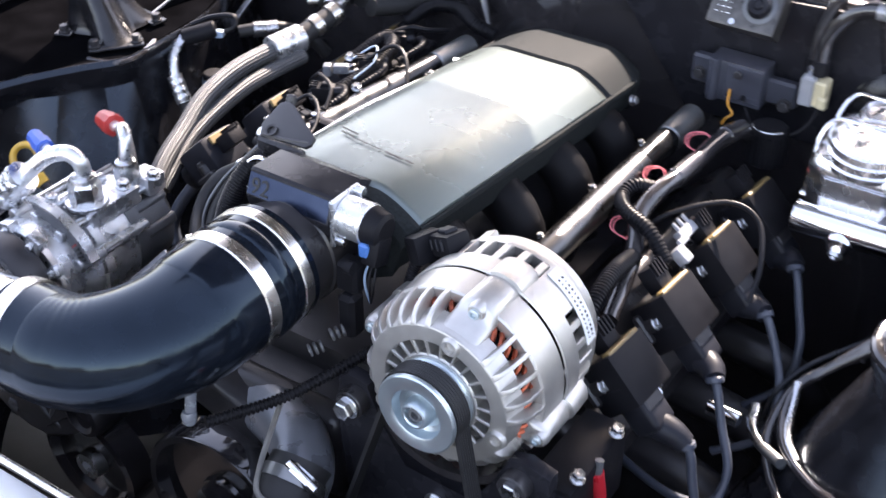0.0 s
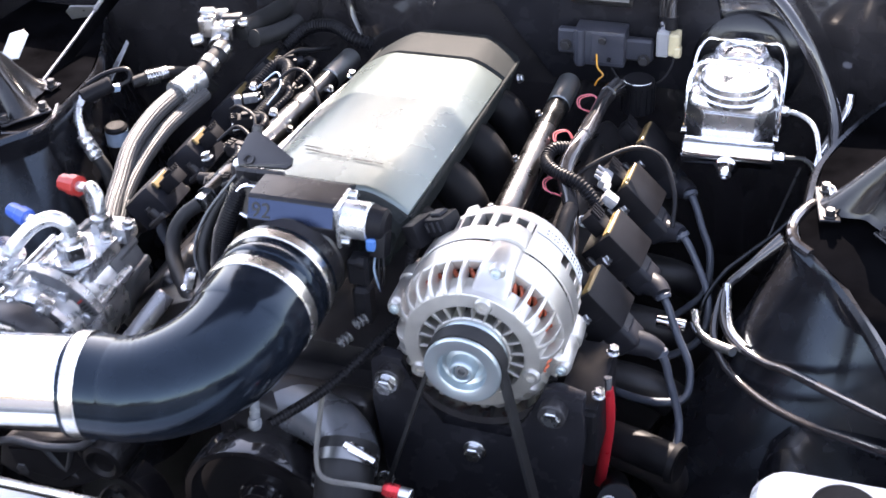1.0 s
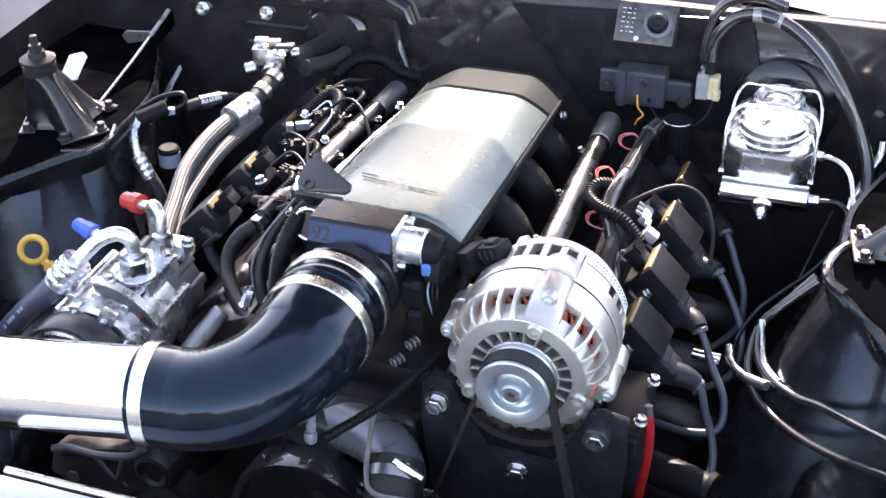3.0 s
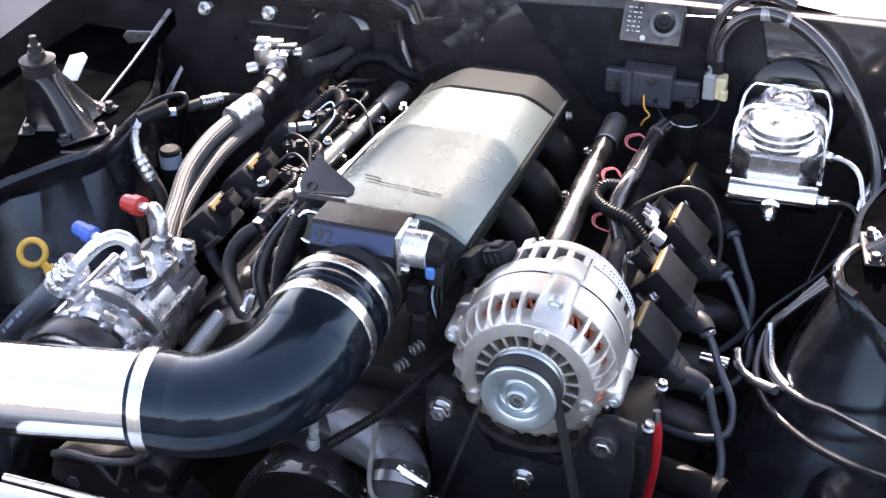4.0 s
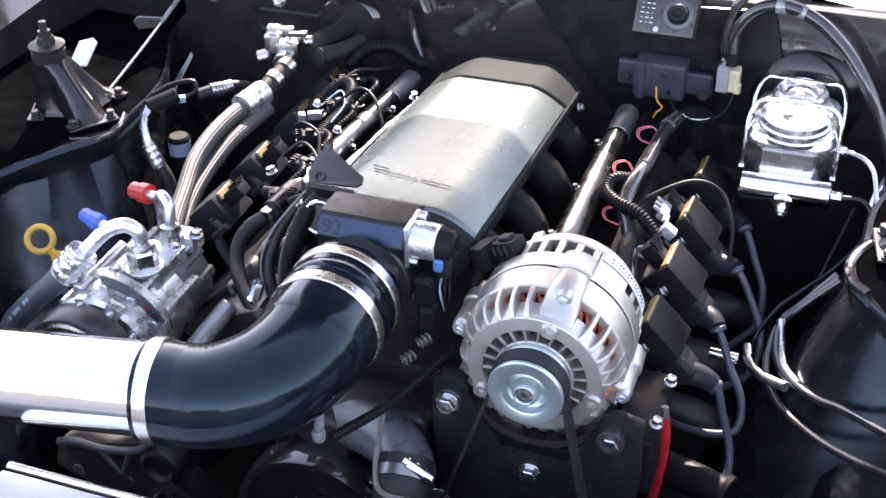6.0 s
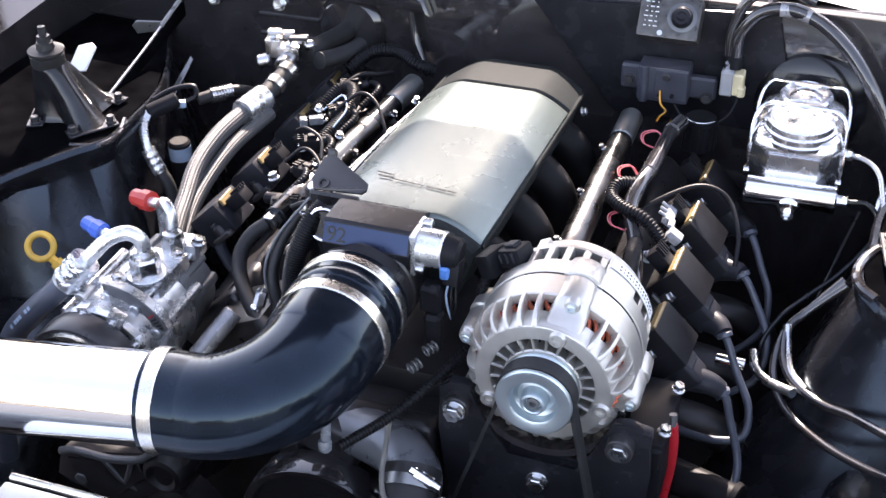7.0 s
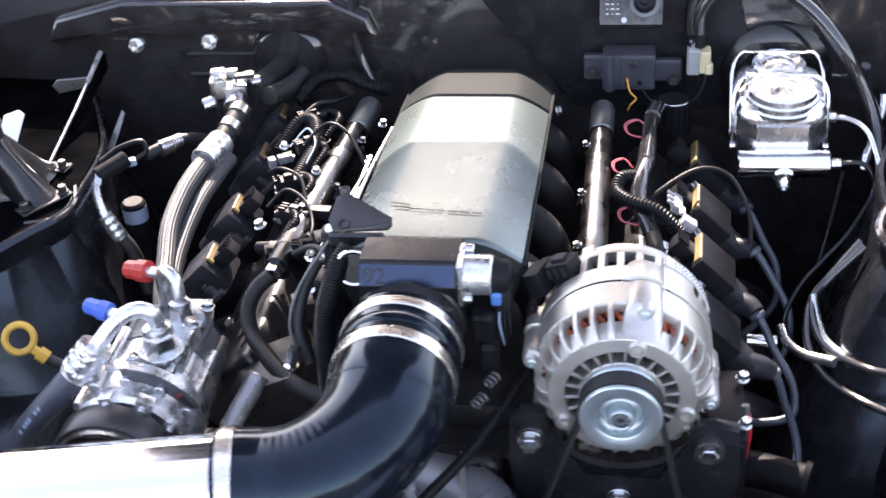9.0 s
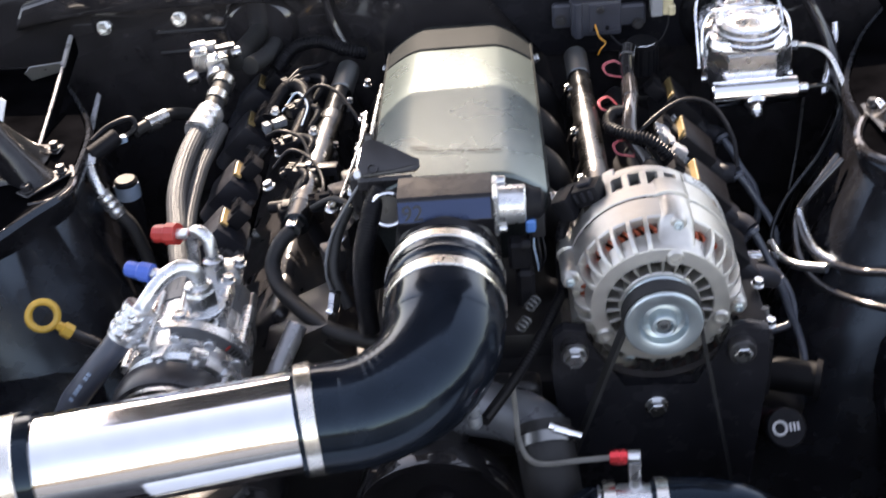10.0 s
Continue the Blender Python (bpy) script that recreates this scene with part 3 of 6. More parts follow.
part("face_plate", bm, SKYBLACK, tb, "smooth black front face with sky blue in its colour")
num = bpy.data.curves.new("number", "FONT")
num.body, num.size, num.extrude = "92", 0.021, 0.0006
numob = bpy.data.objects.new("number", num)
tmp = bpy.data.meshes.new_from_object(numob)
bpy.data.objects.remove(numob)
bm = BM()
bm.from_mesh(tmp)
slope = math.atan2(0.018, 0.0083)
bm.transform(Matrix.Translation((-0.064, 0.0875, 0.9240)) @ Matrix.Rotation(slope, 4, "X"))
part("number", bm, INK, tb, "number 92 cut into the face")
bm = BM()
lathe(bm, (-0.024, 0.15, 0.876), (0, -1, 0), [(0, 0), (0, 0.052), (0.06, 0.052), (0.062, 0.050), (0.105, 0.050), (0.105, 0.046), (0.02, 0.046), (0.02, 0)], 56)
part("bore", bm, SATIN, tb)
bm = BM()
box(bm, (0.0255, 0.108, 0.922), (0.005, 0.040, 0.046), bevel=0.0015)
part("sensor_flange", bm, RAW, tb, "bare metal sensor flange")
bm = BM()
rod(bm, (0.027, 0.106, 0.924), (0.055, 0.106, 0.924), 0.0190, seg=32, chamfer=0.002)
part("sensor", bm, RAW, tb, "bare metal sensor can")
for y, z in ((0.122, 0.941), (0.094, 0.905)):
    bm = BM()
    rod(bm, (0.027, y, z), (0.036, y, z), 0.005, seg=12, chamfer=0.001)
    part("screw", bm, STEEL, tb)
bm = BM()
lathe(bm, (0.054, 0.106, 0.924), (1, 0, -0.08), [(0, 0), (0, 0.0178), (0.003, 0.0178), (0.005, 0.0165), (0.014, 0.0155), (0.017, 0.012), (0.017, 0)], 32)
box(bm, (0.064, 0.100, 0.905), (0.016, 0.020, 0.026), Matrix.Rotation(radians(-20), 3, "X"), 0.003, 2)
part("sensor_plug", bm, PLASTIC, tb, "black sensor plug")
for k, m in enumerate((PALEBLUE, LOOM, LOOM)):
    part("sensor_wire", tube(BM(), [(0.060 + 0.004 * k, 0.094, 0.893), (0.060 + 0.005 * k, 0.088, 0.884), (0.062 + 0.004 * k, 0.086, 0.872), (0.064, 0.09, 0.855)], 0.0012, 6, 5), m, tb, "thin sensor wire")
bm = BM()
box(bm, (0.058, 0.0905, 0.908), (0.010, 0.006, 0.014), bevel=0.002)
part("lock_tab", bm, BLUEBIT, tb, "small blue locking tab")
bm = BM()
box(bm, (0.046, 0.088, 0.880), (0.022, 0.020, 0.030), bevel=0.003)
box(bm, (0.050, 0.080, 0.845), (0.018, 0.020, 0.045), bevel=0.004)
rod(bm, (0.048, 0.078, 0.895), (0.056, 0.078, 0.895), 0.006, seg=12)
part("idle_valve", bm, PLASTIC, tb, "black idle air valve")
bm = BM()
lathe(bm, (-0.080, 0.134, 0.915), (0.1, -1, 0.3), [(0, 0), (0, 0.015), (0.004, 0.016), (0.006, 0.013), (0.010, 0.013), (0.012, 0.016), (0.016, 0.015), (0.016, 0)], 40)
part("throttle_cam", bm, SATIN, tb, "black throttle cable cam")
ring_bm = BM()
ring(ring_bm, (-0.079, 0.118, 0.919), (0.1, -1, 0.3), 0.0165, 0.0026, 32, 8)
part("cam_ring", ring_bm, CHROME, tb, "bright ring of the cable cam")

# cable bracket beside the throttle
bm = BM()
u = (V(-0.048, 0.155, 0.944) - V(-0.104, 0.152, 0.938)).normalized()
vv = (V(-0.094, 0.184, 0.959) - V(-0.104, 0.152, 0.938))
vv = (vv - u * vv.dot(u)).normalized()
prism(bm, [(0.0, 0.0), (0.053, -0.004), (0.058, 0.0), (0.058, 0.008), (0.020, 0.036), (0.012, 0.039), (0.004, 0.036), (-0.004, 0.012)], (-0.104, 0.152, 0.936), u, vv, 0.004, 0.001, 2)
cbr = thing("cable_bracket", (-0.09, 0.16, 0.89), "black triangular throttle cable bracket above the rail", "bracket")
part("plate", bm, SATIN, cbr)
bm = BM()
box(bm, (-0.082, 0.153, 0.928), (0.056, 0.008, 0.016), bevel=0.003)
box(bm, (-0.112, 0.165, 0.912), (0.014, 0.016, 0.044), bevel=0.003)
part("foot", bm, SATIN, cbr)
part("folded_lip", tube(BM(), [(-0.1035, 0.152, 0.9385), (-0.075, 0.152, 0.9415), (-0.050, 0.155, 0.9445)], 0.0022, 8, 4), SATIN, cbr)
part("post", box(BM(), (-0.098, 0.186, 0.952), (0.010, 0.008, 0.026), Matrix.Rotation(radians(-25), 3, "X"), 0.002), SATIN, cbr)
part("cable_hole", lathe(BM(), V(-0.094, 0.1560, 0.9425), (0, -0.55, 0.83), [(-0.001, 0.0040), (0.0032, 0.0040), (0.0036, 0.0060), (-0.001, 0.0062)], 20), SATIN, cbr)
part("screw", rod(BM(), (-0.108, 0.160, 0.934), (-0.110, 0.156, 0.938), 0.0048, seg=14, chamfer=0.001), STEEL, cbr, "small bright screw")

# ---------------------------------------------------------------- intake pipe
el = thing("intake_elbow", (-0.06, -0.08, 0.81), "glossy black silicone elbow between tube and throttle", "intake elbow")
bm = BM()
path = [V(-0.026, 0.064, 0.878), V(-0.026, 0.040, 0.878), V(-0.026, 0.005, 0.878)]
cx, cy, R = -0.1095, -0.0195, 0.0835
for k in range(17):
    a = radians(90 * k / 16)
    path.append(V(cx + R * math.cos(a), cy - (R + 0.004) * math.sin(a), 0.878 - 0.019 * k / 16))
path += [V(-0.134, -0.1085, 0.8585), V(-0.1525, -0.1116, 0.8584)]
line = smooth_path(path, 7)
secs, n, inside = [], 48, radians(48)
for i, p in enumerate(line):
    w = (line[min(i + 1, len(line) - 1)] - line[max(i - 1, 0)]).normalized()
    s = w.cross(V(0, 0, 1)).normalized()
    up = s.cross(w)
    f = i / (len(line) - 1)
    r = 0.0560 - 0.0085 * min(1, max(0, (f - 0.08) / 0.7))
    # the inside of the bend is puckered into fine wrinkles
    pucker = 0.00022 * max(0.0, 1 - abs(f - 0.72) / 0.22) * math.sin(i * 1.1)
    row = []
    for k in range(n):
        q = 2 * math.pi * k / n
        inner = max(0.0, math.cos(q - inside)) ** 2
        row.append(p + (s * math.cos(q) + up * math.sin(q)) * (r + pucker * inner))
    secs.append(row)
loft(bm, secs)
part("hose", bm, SILICONE, el)


def band_clamp(c, axis, r, w, parent):
    b = BM()
    lathe(b, V(c) - V(axis).normalized() * w / 2, axis, [(0, r - 0.002), (0, r), (0.001, r + 0.0012), (w - 0.001, r + 0.0012), (w, r), (w, r - 0.002)], 64)
    cl = part("hose_clamp", b, BAND, parent, "bright stainless band clamp")
    b = BM()
    box(b, V(c) - V(0, 0, r + 0.006), (0.022, w * 0.9, 0.010) if abs(V(axis).normalized().y) > 0.7 else (w * 0.9, 0.022, 0.010), bevel=0.002)
    rod(b, V(c) - V(0.016, 0, r + 0.007), V(c) - V(-0.016, 0, r + 0.007), 0.0045, seg=10)
    part("clamp_screw", b, STEEL, cl)
    return cl


band_clamp((-0.026, 0.0515, 0.878), (0, 1, 0), 0.0562, 0.012, el)
band_clamp((-0.026, 0.0075, 0.878), (0, 1, 0), 0.0560, 0.014, el)
band_clamp((-0.142, -0.1088, 0.8583), (1, 0.171, 0.012), 0.0478, 0.014, el)
bm = BM()
lathe(bm, (-0.026, 0.022, 0.878), (0, 1, 0), [(0, 0.0555), (0.003, 0.0572), (0.013, 0.0572), (0.016, 0.0555)], 56)
part("bead", bm, SILICONE, el)
it = thing("intake_tube", (-0.28, -0.15, 0.81), "polished aluminium intake tube between two couplers", "intake tube")
ax = V(-1, -0.171, -0.012).normalized()
a0 = V(-0.146, -0.1094, 0.8583)
part("tube", rod(BM(), a0, a0 + ax * 0.26, 0.0440, seg=64), POLISHED, it)
cp = V(a0 + ax * 0.222)
part("coupler", lathe(BM(), cp, ax, [(0, 0.0435), (0, 0.0472), (0.002, 0.0478), (0.10, 0.0478), (0.10, 0.0435)], 56), SILICONE, it, "black silicone coupler")
band_clamp(cp + ax * 0.020, ax, 0.0480, 0.014, it)
part("far_tube", rod(BM(), cp + ax * 0.05, cp + ax * 0.35, 0.0440, seg=56), POLISHED, it)

# vacuum fitting and loom under the elbow
bm = BM()
rod(bm, (-0.004, -0.068, 0.812), (-0.004, -0.064, 0.838), 0.0048, seg=20)
lathe(bm, (-0.004, -0.070, 0.803), (0, 0, 1), [(0, 0), (0, 0.0045), (0.003, 0.0065), (0.010, 0.0065), (0.013, 0.0048), (0.013, 0)], 24)
solo("vacuum_fitting", bm, DIMPLASTIC, "grey hose fitting under the black elbow", "hose fitting")


def hose(name, pts, r, mat, label, cat="hose", ripple=0.0, seg=12, steps=10, group="", pitch=0.004):
    return solo(name, tube(BM(), pts, r, seg, steps, ripple, pitch), mat, label, cat, group)


hose("wiring_loom", [(0.004, -0.060, 0.800), (0.035, 0.0, 0.798), (0.062, 0.045, 0.812), (0.085, 0.09, 0.825)], 0.0047, LOOM, "black corrugated loom running under the elbow", "wiring loom", 0.0007)
for c in ((0.042, 0.032, 0.832), (0.052, 0.050, 0.842)):
    bm = BM()
    for k in range(3):
        ring(bm, V(c) + V(0.003, 0.004, 0.001) * k, (0.5, 0.8, 0.2), 0.0048, 0.0012, 16, 6)
    solo("spring_clip", bm, CASTDARK, "dull coiled spring clip on the hose", "hose clip", "spring clips")

# ---------------------------------------------------------------- alternator
AX, AZ = 0.173, 0.85
alt = thing("alternator", (AX, 0.09, 0.77), "cast aluminium alternator with a grooved pulley and copper windings", "alternator")


def at(ang, r, y):
    a = radians(ang)
    return V(AX + r * math.cos(a), y, AZ + r * math.sin(a))


YD = (0, 1, 0)
BOSSES = ((75.6, 0.0764, 0.0845, 0.0185, 17.0), (168.8, 0.0826, 0.0915, 0.0115, 10.0), (-18.0, 0.0830, 0.0915, 0.0115, 10.0), (252.0, 0.0826, 0.0915, 0.0115, 10.0))
# face: outer annulus, inner ring, spokes
bm = BM()
lathe(bm, (AX, 0, AZ), YD, [(0.034, 0.0495), (0.0305, 0.0500), (0.0297, 0.0506), (0.0295, 0.0514), (0.0295, 0.0640), (0.0300, 0.0650), (0.0315, 0.0655), (0.046, 0.0655), (0.046, 0.0495), (0.034, 0.0495)], 96)
part("face_ring", bm, CAST, alt, sharp=14)
bm = BM()
lathe(bm, (AX, 0, AZ), YD, [(0.0300, 0.018), (0.0300, 0.0366), (0.0312, 0.0378), (0.046, 0.0378), (0.046, 0.018), (0.030, 0.018)], 64)
part("bearing_ring", bm, CAST, alt, sharp=14)
for k in range(22):
    a = 360 / 22 * k + 5
    bm = BM()
    d, t = V(math.cos(radians(a)), 0, math.sin(radians(a))), V(-math.sin(radians(a)), 0, math.cos(radians(a)))
    lo, hi = V(AX, 0, AZ) + d * 0.033, V(AX, 0, AZ) + d * 0.0505
    rows = [[q + t * s * w + V(0, y, 0) for s, y in ((-1, 0.0320), (-0.5, 0.0302), (0.5, 0.0302), (1, 0.0320), (1, 0.048), (-1, 0.048))] for q, w in ((lo, 0.0011), (hi, 0.0017))]
    loft(bm, rows)
    part("spoke", bm, CAST, alt, sharp=20)
# core coloured black so the slots look shaded
bm = BM()
lathe(bm, (AX, 0, AZ), YD, [(0.050, 0), (0.050, 0.052), (0.056, 0.062), (0.062, 0.065), (0.15, 0.065), (0.15, 0)], 48)
part("core", bm, RUNNER, alt, "stator core blackened for the shade inside")
# copper windings seen through the shoulder slots
for k in range(54):
    a = 360 / 54 * k
    p = [at(a - 3, 0.0670, 0.0515), at(a, 0.0705, 0.0560), at(a + 3, 0.0690, 0.063), at(a + 5, 0.067, 0.074)]
    part("winding", tube(BM(), p, 0.0022, 6, 3), COPPER, alt, "red copper winding end")
# cast floor under the fins, open behind
bm = BM()
lathe(bm, (AX, 0, AZ), YD, [(0.0300, 0.0640), (0.0320, 0.0656), (0.0420, 0.0674), (0.0500, 0.0684), (0.0500, 0.0662), (0.042, 0.0648), (0.034, 0.063), (0.0300, 0.0640)], 88)
part("shoulder", bm, CAST, alt)
for k in range(30):
    a = 12 * k + 2
    if any(abs((a - b[0] + 180) % 360 - 180) < b[4] for b in BOSSES):
        continue
    bm = BM()
    d, t = V(math.cos(radians(a)), 0, math.sin(radians(a))), V(-math.sin(radians(a)), 0, math.cos(radians(a)))
    pts = [(0.0630, 0.0297), (0.0655, 0.0297), (0.0708, 0.0330), (0.0757, 0.0395), (0.0785, 0.0475), (0.0797, 0.0560), (0.0800, 0.0640), (0.0700, 0.0640), (0.0660, 0.0515), (0.0630, 0.0420)]
    loft(bm, [[V(AX, y, AZ) + d * r + t * s * (0.0020 + 0.0016 * max(0.0, (0.068 - r) / 0.0065)) for r, y in pts] for s in (-1, 1)])
    bmesh.ops.bevel(bm, geom=[e for e in bm.edges], offset=0.0010, segments=2, affect="EDGES", profile=0.6)
    part("fin", bm, CAST, alt, sharp=20)
# rounded bolt bosses that run along the barrel
for b, rb, ro, w0, gap in BOSSES:
    bm = BM()
    u = V(-math.sin(radians(b)), 0, math.cos(radians(b)))
    d = V(math.cos(radians(b)), 0, math.sin(radians(b)))
    h0 = ro - 0.0575
    steps = ((0.0298, 0.16, 0.85), (0.0345, 0.30, 0.95), (0.0435, 0.46, 1.0), (0.0510, 0.58, 1.0), (0.0550, 0.70, 1.0), (0.0575, 0.94, 0.98), (0.0605, 1.0, 0.97), (0.0915, 1.0, 1.0), (0.0930, 0.93, 0.95), (0.0960, 0.93, 0.95), (0.0970, 1.05, 1.05), (0.122, 1.02, 1.02), (0.1265, 0.92, 0.92))
    rows = []
    for y, f, g in steps:
        if w0 < 0.015 and y < 0.054:
            continue
        o = V(AX, y, AZ)
        w = w0 * g
        row = [o + d * 0.0525 - u * w * 1.15]
        for k in range(13):
            q = math.pi * k / 12
            row.append(o + d * (0.0575 + h0 * f * math.sin(q) ** 0.40) - u * w * math.cos(q))
        row.append(o + d * 0.0525 + u * w * 1.15)
        rows.append(row)
    loft(bm, rows)
    part("boss", bm, CAST, alt, sharp=50)
    o = at(b, rb, 0.0555)
    part("boss_pad", lathe(BM(), o + V(0, 0.006, 0), (0, -1, 0), [(0, 0.0088), (0.006, 0.0080), (0.0085, 0.0066), (0.0085, 0)], 24), CAST, alt)
    part("through_bolt", lathe(BM(), o - V(0, 0.002, 0), (0, -1, 0), [(0, 0), (0, 0.0045), (0.003, 0.0045), (0.0036, 0.0036), (0.0036, 0.0024), (0.002, 0.0020), (0.002, 0)], 18), BLUEZINC, alt, "small zinc through bolt")
for b, r in ((76.5, 0.0560), (-17.5, 0.0598), (212, 0.0600)):
    bm = BM()
    lathe(bm, at(b, r, 0.0305), (0, -1, 0), [(0, 0.0090), (0.0030, 0.0080), (0.0042, 0.0068), (0.0042, 0.0046), (0.0005, 0.0034), (-0.002, 0.0028), (-0.002, 0)], 28)
    part("dowel_boss", bm, CAST, alt)
# body barrel, split line and rear fins
bm = BM()
lathe(bm, (AX, 0, AZ), YD, [(0.0615, 0.070), (0.0615, 0.0785), (0.0630, 0.0800), (0.0925, 0.0803), (0.0932, 0.0796)], 96)
lathe(bm, (AX, 0, AZ), YD, [(0.0958, 0.0800), (0.0966, 0.0813), (0.117, 0.0806), (0.119, 0.0790), (0.119, 0.070)], 96)
part("barrel", bm, CAST, alt, sharp=14)
part("split_joint", lathe(BM(), (AX, 0, AZ), YD, [(0.0925, 0.0770), (0.0965, 0.0770)], 72), BLOCKIRON, alt, "dark joint between the two castings")
for k in range(28):
    a = 360 / 28 * k + 3
    if abs((a - 52 + 180) % 360 - 180) < 11:
        continue
    bm = BM()
    d, t = V(math.cos(radians(a)), 0, math.sin(radians(a))), V(-math.sin(radians(a)), 0, math.cos(radians(a)))
    pts = [(0.069, 0.116), (0.0795, 0.116), (0.0795, 0.140), (0.076, 0.147), (0.067, 0.148)]
    loft(bm, [[V(AX, y, AZ) + d * r + t * s * 0.0034 for r, y in pts] for s in (-1, 1)])
    bmesh.ops.bevel(bm, geom=[e for e in bm.edges], offset=0.0008, segments=1, affect="EDGES")
    part("rear_fin", bm, CAST, alt)
part("rear_panel", lathe(BM(), (AX, 0, AZ), YD, [(0.116, 0.072), (0.116, 0.0800), (0.146, 0.0790), (0.146, 0.072), (0.116, 0.072)], 12, -64, 26), CAST, alt)
bm = BM()
lathe(bm, (AX, 0, AZ), YD, [(0.145, 0.0), (0.145, 0.0760), (0.149, 0.0770), (0.156, 0.0745), (0.157, 0.0700), (0.170, 0.0685), (0.174, 0.064), (0.174, 0)], 72)
part("rear_cover", bm, CAST, alt)
tab_d = V(math.cos(radians(118)), 0, math.sin(radians(118)))
part("rear_tab", box(BM(), V(AX, 0.158, AZ) + tab_d * 0.071, (0.010, 0.016, 0.012), Matrix((tab_d, V(0, 1, 0), tab_d.cross(V(0, 1, 0)))).transposed(), 0.001), CAST, alt)
bm = BM()
lathe(bm, (AX, 0, AZ), (0, 1, 0), [(0.132, 0.0800), (0.132, 0.0808), (0.147, 0.0800), (0.147, 0.0790)], 20, -62, 50)
part("label", bm, WHITEPLASTIC, alt, "white label with small dark print")
bm = BM()
for k in range(14):
    a = 16 + k * 3
    for y in (0.1365, 0.1420):
        d, t = V(math.cos(radians(a)), 0, math.sin(radians(a))), V(-math.sin(radians(a)), 0, math.cos(radians(a)))
        r = Matrix((d, V(0, 1, 0), t)).transposed()
        box(bm, V(AX, y, AZ) + d * 0.0803, (0.0008, 0.0022, 0.0020 if k % 3 else 0.0010), r)
part("label_print", bm, INK, alt)
# mounting lugs
for p, a in (((0.092, 0.0, 0.805), 205), ((0.251, 0.0, 0.796), -38)):
    bm = BM()
    q = at(a, 0.070, 0)
    d = V(p[0] - q.x, 0, p[2] - q.z)
    e = V(p[0], 0, p[2])
    sx = V(-d.z, 0, d.x).normalized()
    loft(bm, [[c + sx * w + V(0, y, 0) for w, y in ((-h, 0.050), (h, 0.050), (h, 0.118), (-h, 0.118))] for c, h in ((q - d * 0.5, 0.017), (q + d * 0.1, 0.014), (q + d * 0.6, 0.011))])
    part("mounting_lug", bm, CAST, alt)
# drive pulley
pul = part("pulley", lathe(BM(), (AX, 0, AZ), YD, [(0.007, 0.006), (0.0110, 0.0175), (0.0090, 0.0212), (0.001, 0.0228), (0.0, 0.0245), (0.0, 0.0350), (0.001, 0.0362), (0.004, 0.0362), (0.006, 0.0325), (0.026, 0.0325), (0.028, 0.0345), (0.031, 0.0345), (0.032, 0.012), (0.045, 0.012)], 64), BLUEZINC, alt, "bright zinc plated belt pulley")
part("hub", lathe(BM(), (AX, 0, AZ), (0, -1, 0), [(-0.010, 0.0132), (-0.001, 0.0126), (0.0025, 0.0112), (0.003, 0.0095), (0.002, 0.0084), (-0.004, 0.0078), (-0.004, 0.0)], 40), BLUEZINC, pul)
part("shaft_end", lathe(BM(), (AX, 0.0, AZ), (0, -1, 0), [(-0.005, 0.0062), (0.0005, 0.0060), (0.001, 0.0050), (0.001, 0.0034), (-0.003, 0.0030), (-0.003, 0)], 24), CASTDARK, pul, "dark threaded shaft end")
# fan plate and blades in the same black, for shade between the spokes
bm = BM()
lathe(bm, (AX, 0, AZ), YD, [(0.0485, 0.018), (0.0485, 0.050), (0.0495, 0.050), (0.0495, 0.018)], 40)
part("fan_plate", bm, RUNNER, alt, "cooling fan plate blackened to deepen the slots")
for k in range(9):
    a = 40 * k + 11
    bm = BM()
    d, t = V(math.cos(radians(a)), 0, math.sin(radians(a))), V(-math.sin(radians(a)), 0, math.cos(radians(a)))
    loft(bm, [[V(AX, y, AZ) + d * r + t * (0.01 * (r - 0.02) / 0.03 + s * 0.0006) for r, y in ((0.022, 0.041), (0.049, 0.043), (0.049, 0.046), (0.022, 0.046))] for s in (-1, 1)])
    part("fan_blade", bm, RUNNER, alt)
# serpentine belt with ribs
bm = BM()
outer = []
left_end, right_end = V(0.045, 0, 0.54), V(0.262, 0, 0.54)
cen, r = V(AX, 0, AZ), 0.0335
arc = [cen + V(math.cos(radians(a)), 0, math.sin(radians(a))) * r for a in range(-14, 201, 6)]
loop = [right_end] + arc + [left_end]
ribs = [(0.0050 + 0.0165 * k / 12, 0.0 if k % 2 else 0.0010) for k in range(13)]
secs = []
for i, p in enumerate(loop):
    w = (loop[min(i + 1, len(loop) - 1)] - loop[max(i - 1, 0)]).normalized()
    nrm = V(w.z, 0, -w.x)
    if (p + nrm * 0.01 - cen).length < (p - cen).length:
        nrm = -nrm
    secs.append([p + nrm * 0.0005 + nrm * 0.0 + V(0, y, 0) for y, e in ribs] + [p + nrm * (0.0030 + e) + V(0, y, 0) for y, e in ribs[::-1]])
loft(bm, secs)
solo("drive_belt", bm, RUBBER, "black ribbed drive belt over the alternator pulley", "drive belt", sharp=20)

# alternator bracket
br = thing("alternator_bracket", (0.17, 0.045, 0.60), "black plate bracket under the alternator with three bolts", "bracket")
bm = BM()
prism(bm, [(-0.100, -0.03), (-0.098, 0.018), (-0.088, 0.026), (-0.066, 0.024), (-0.055, -0.012), (-0.03, -0.05), (0.04, -0.052), (0.058, -0.015), (0.070, 0.014), (0.085, 0.018), (0.108, 0.012), (0.110, -0.04), (0.100, -0.20), (-0.085, -0.20)], (0.17, 0.045, 0.80), (1, 0, 0), (0, 0, 1), 0.014, 0.002, 2)
part("plate", bm, TBBLACK, br)
bm = BM()
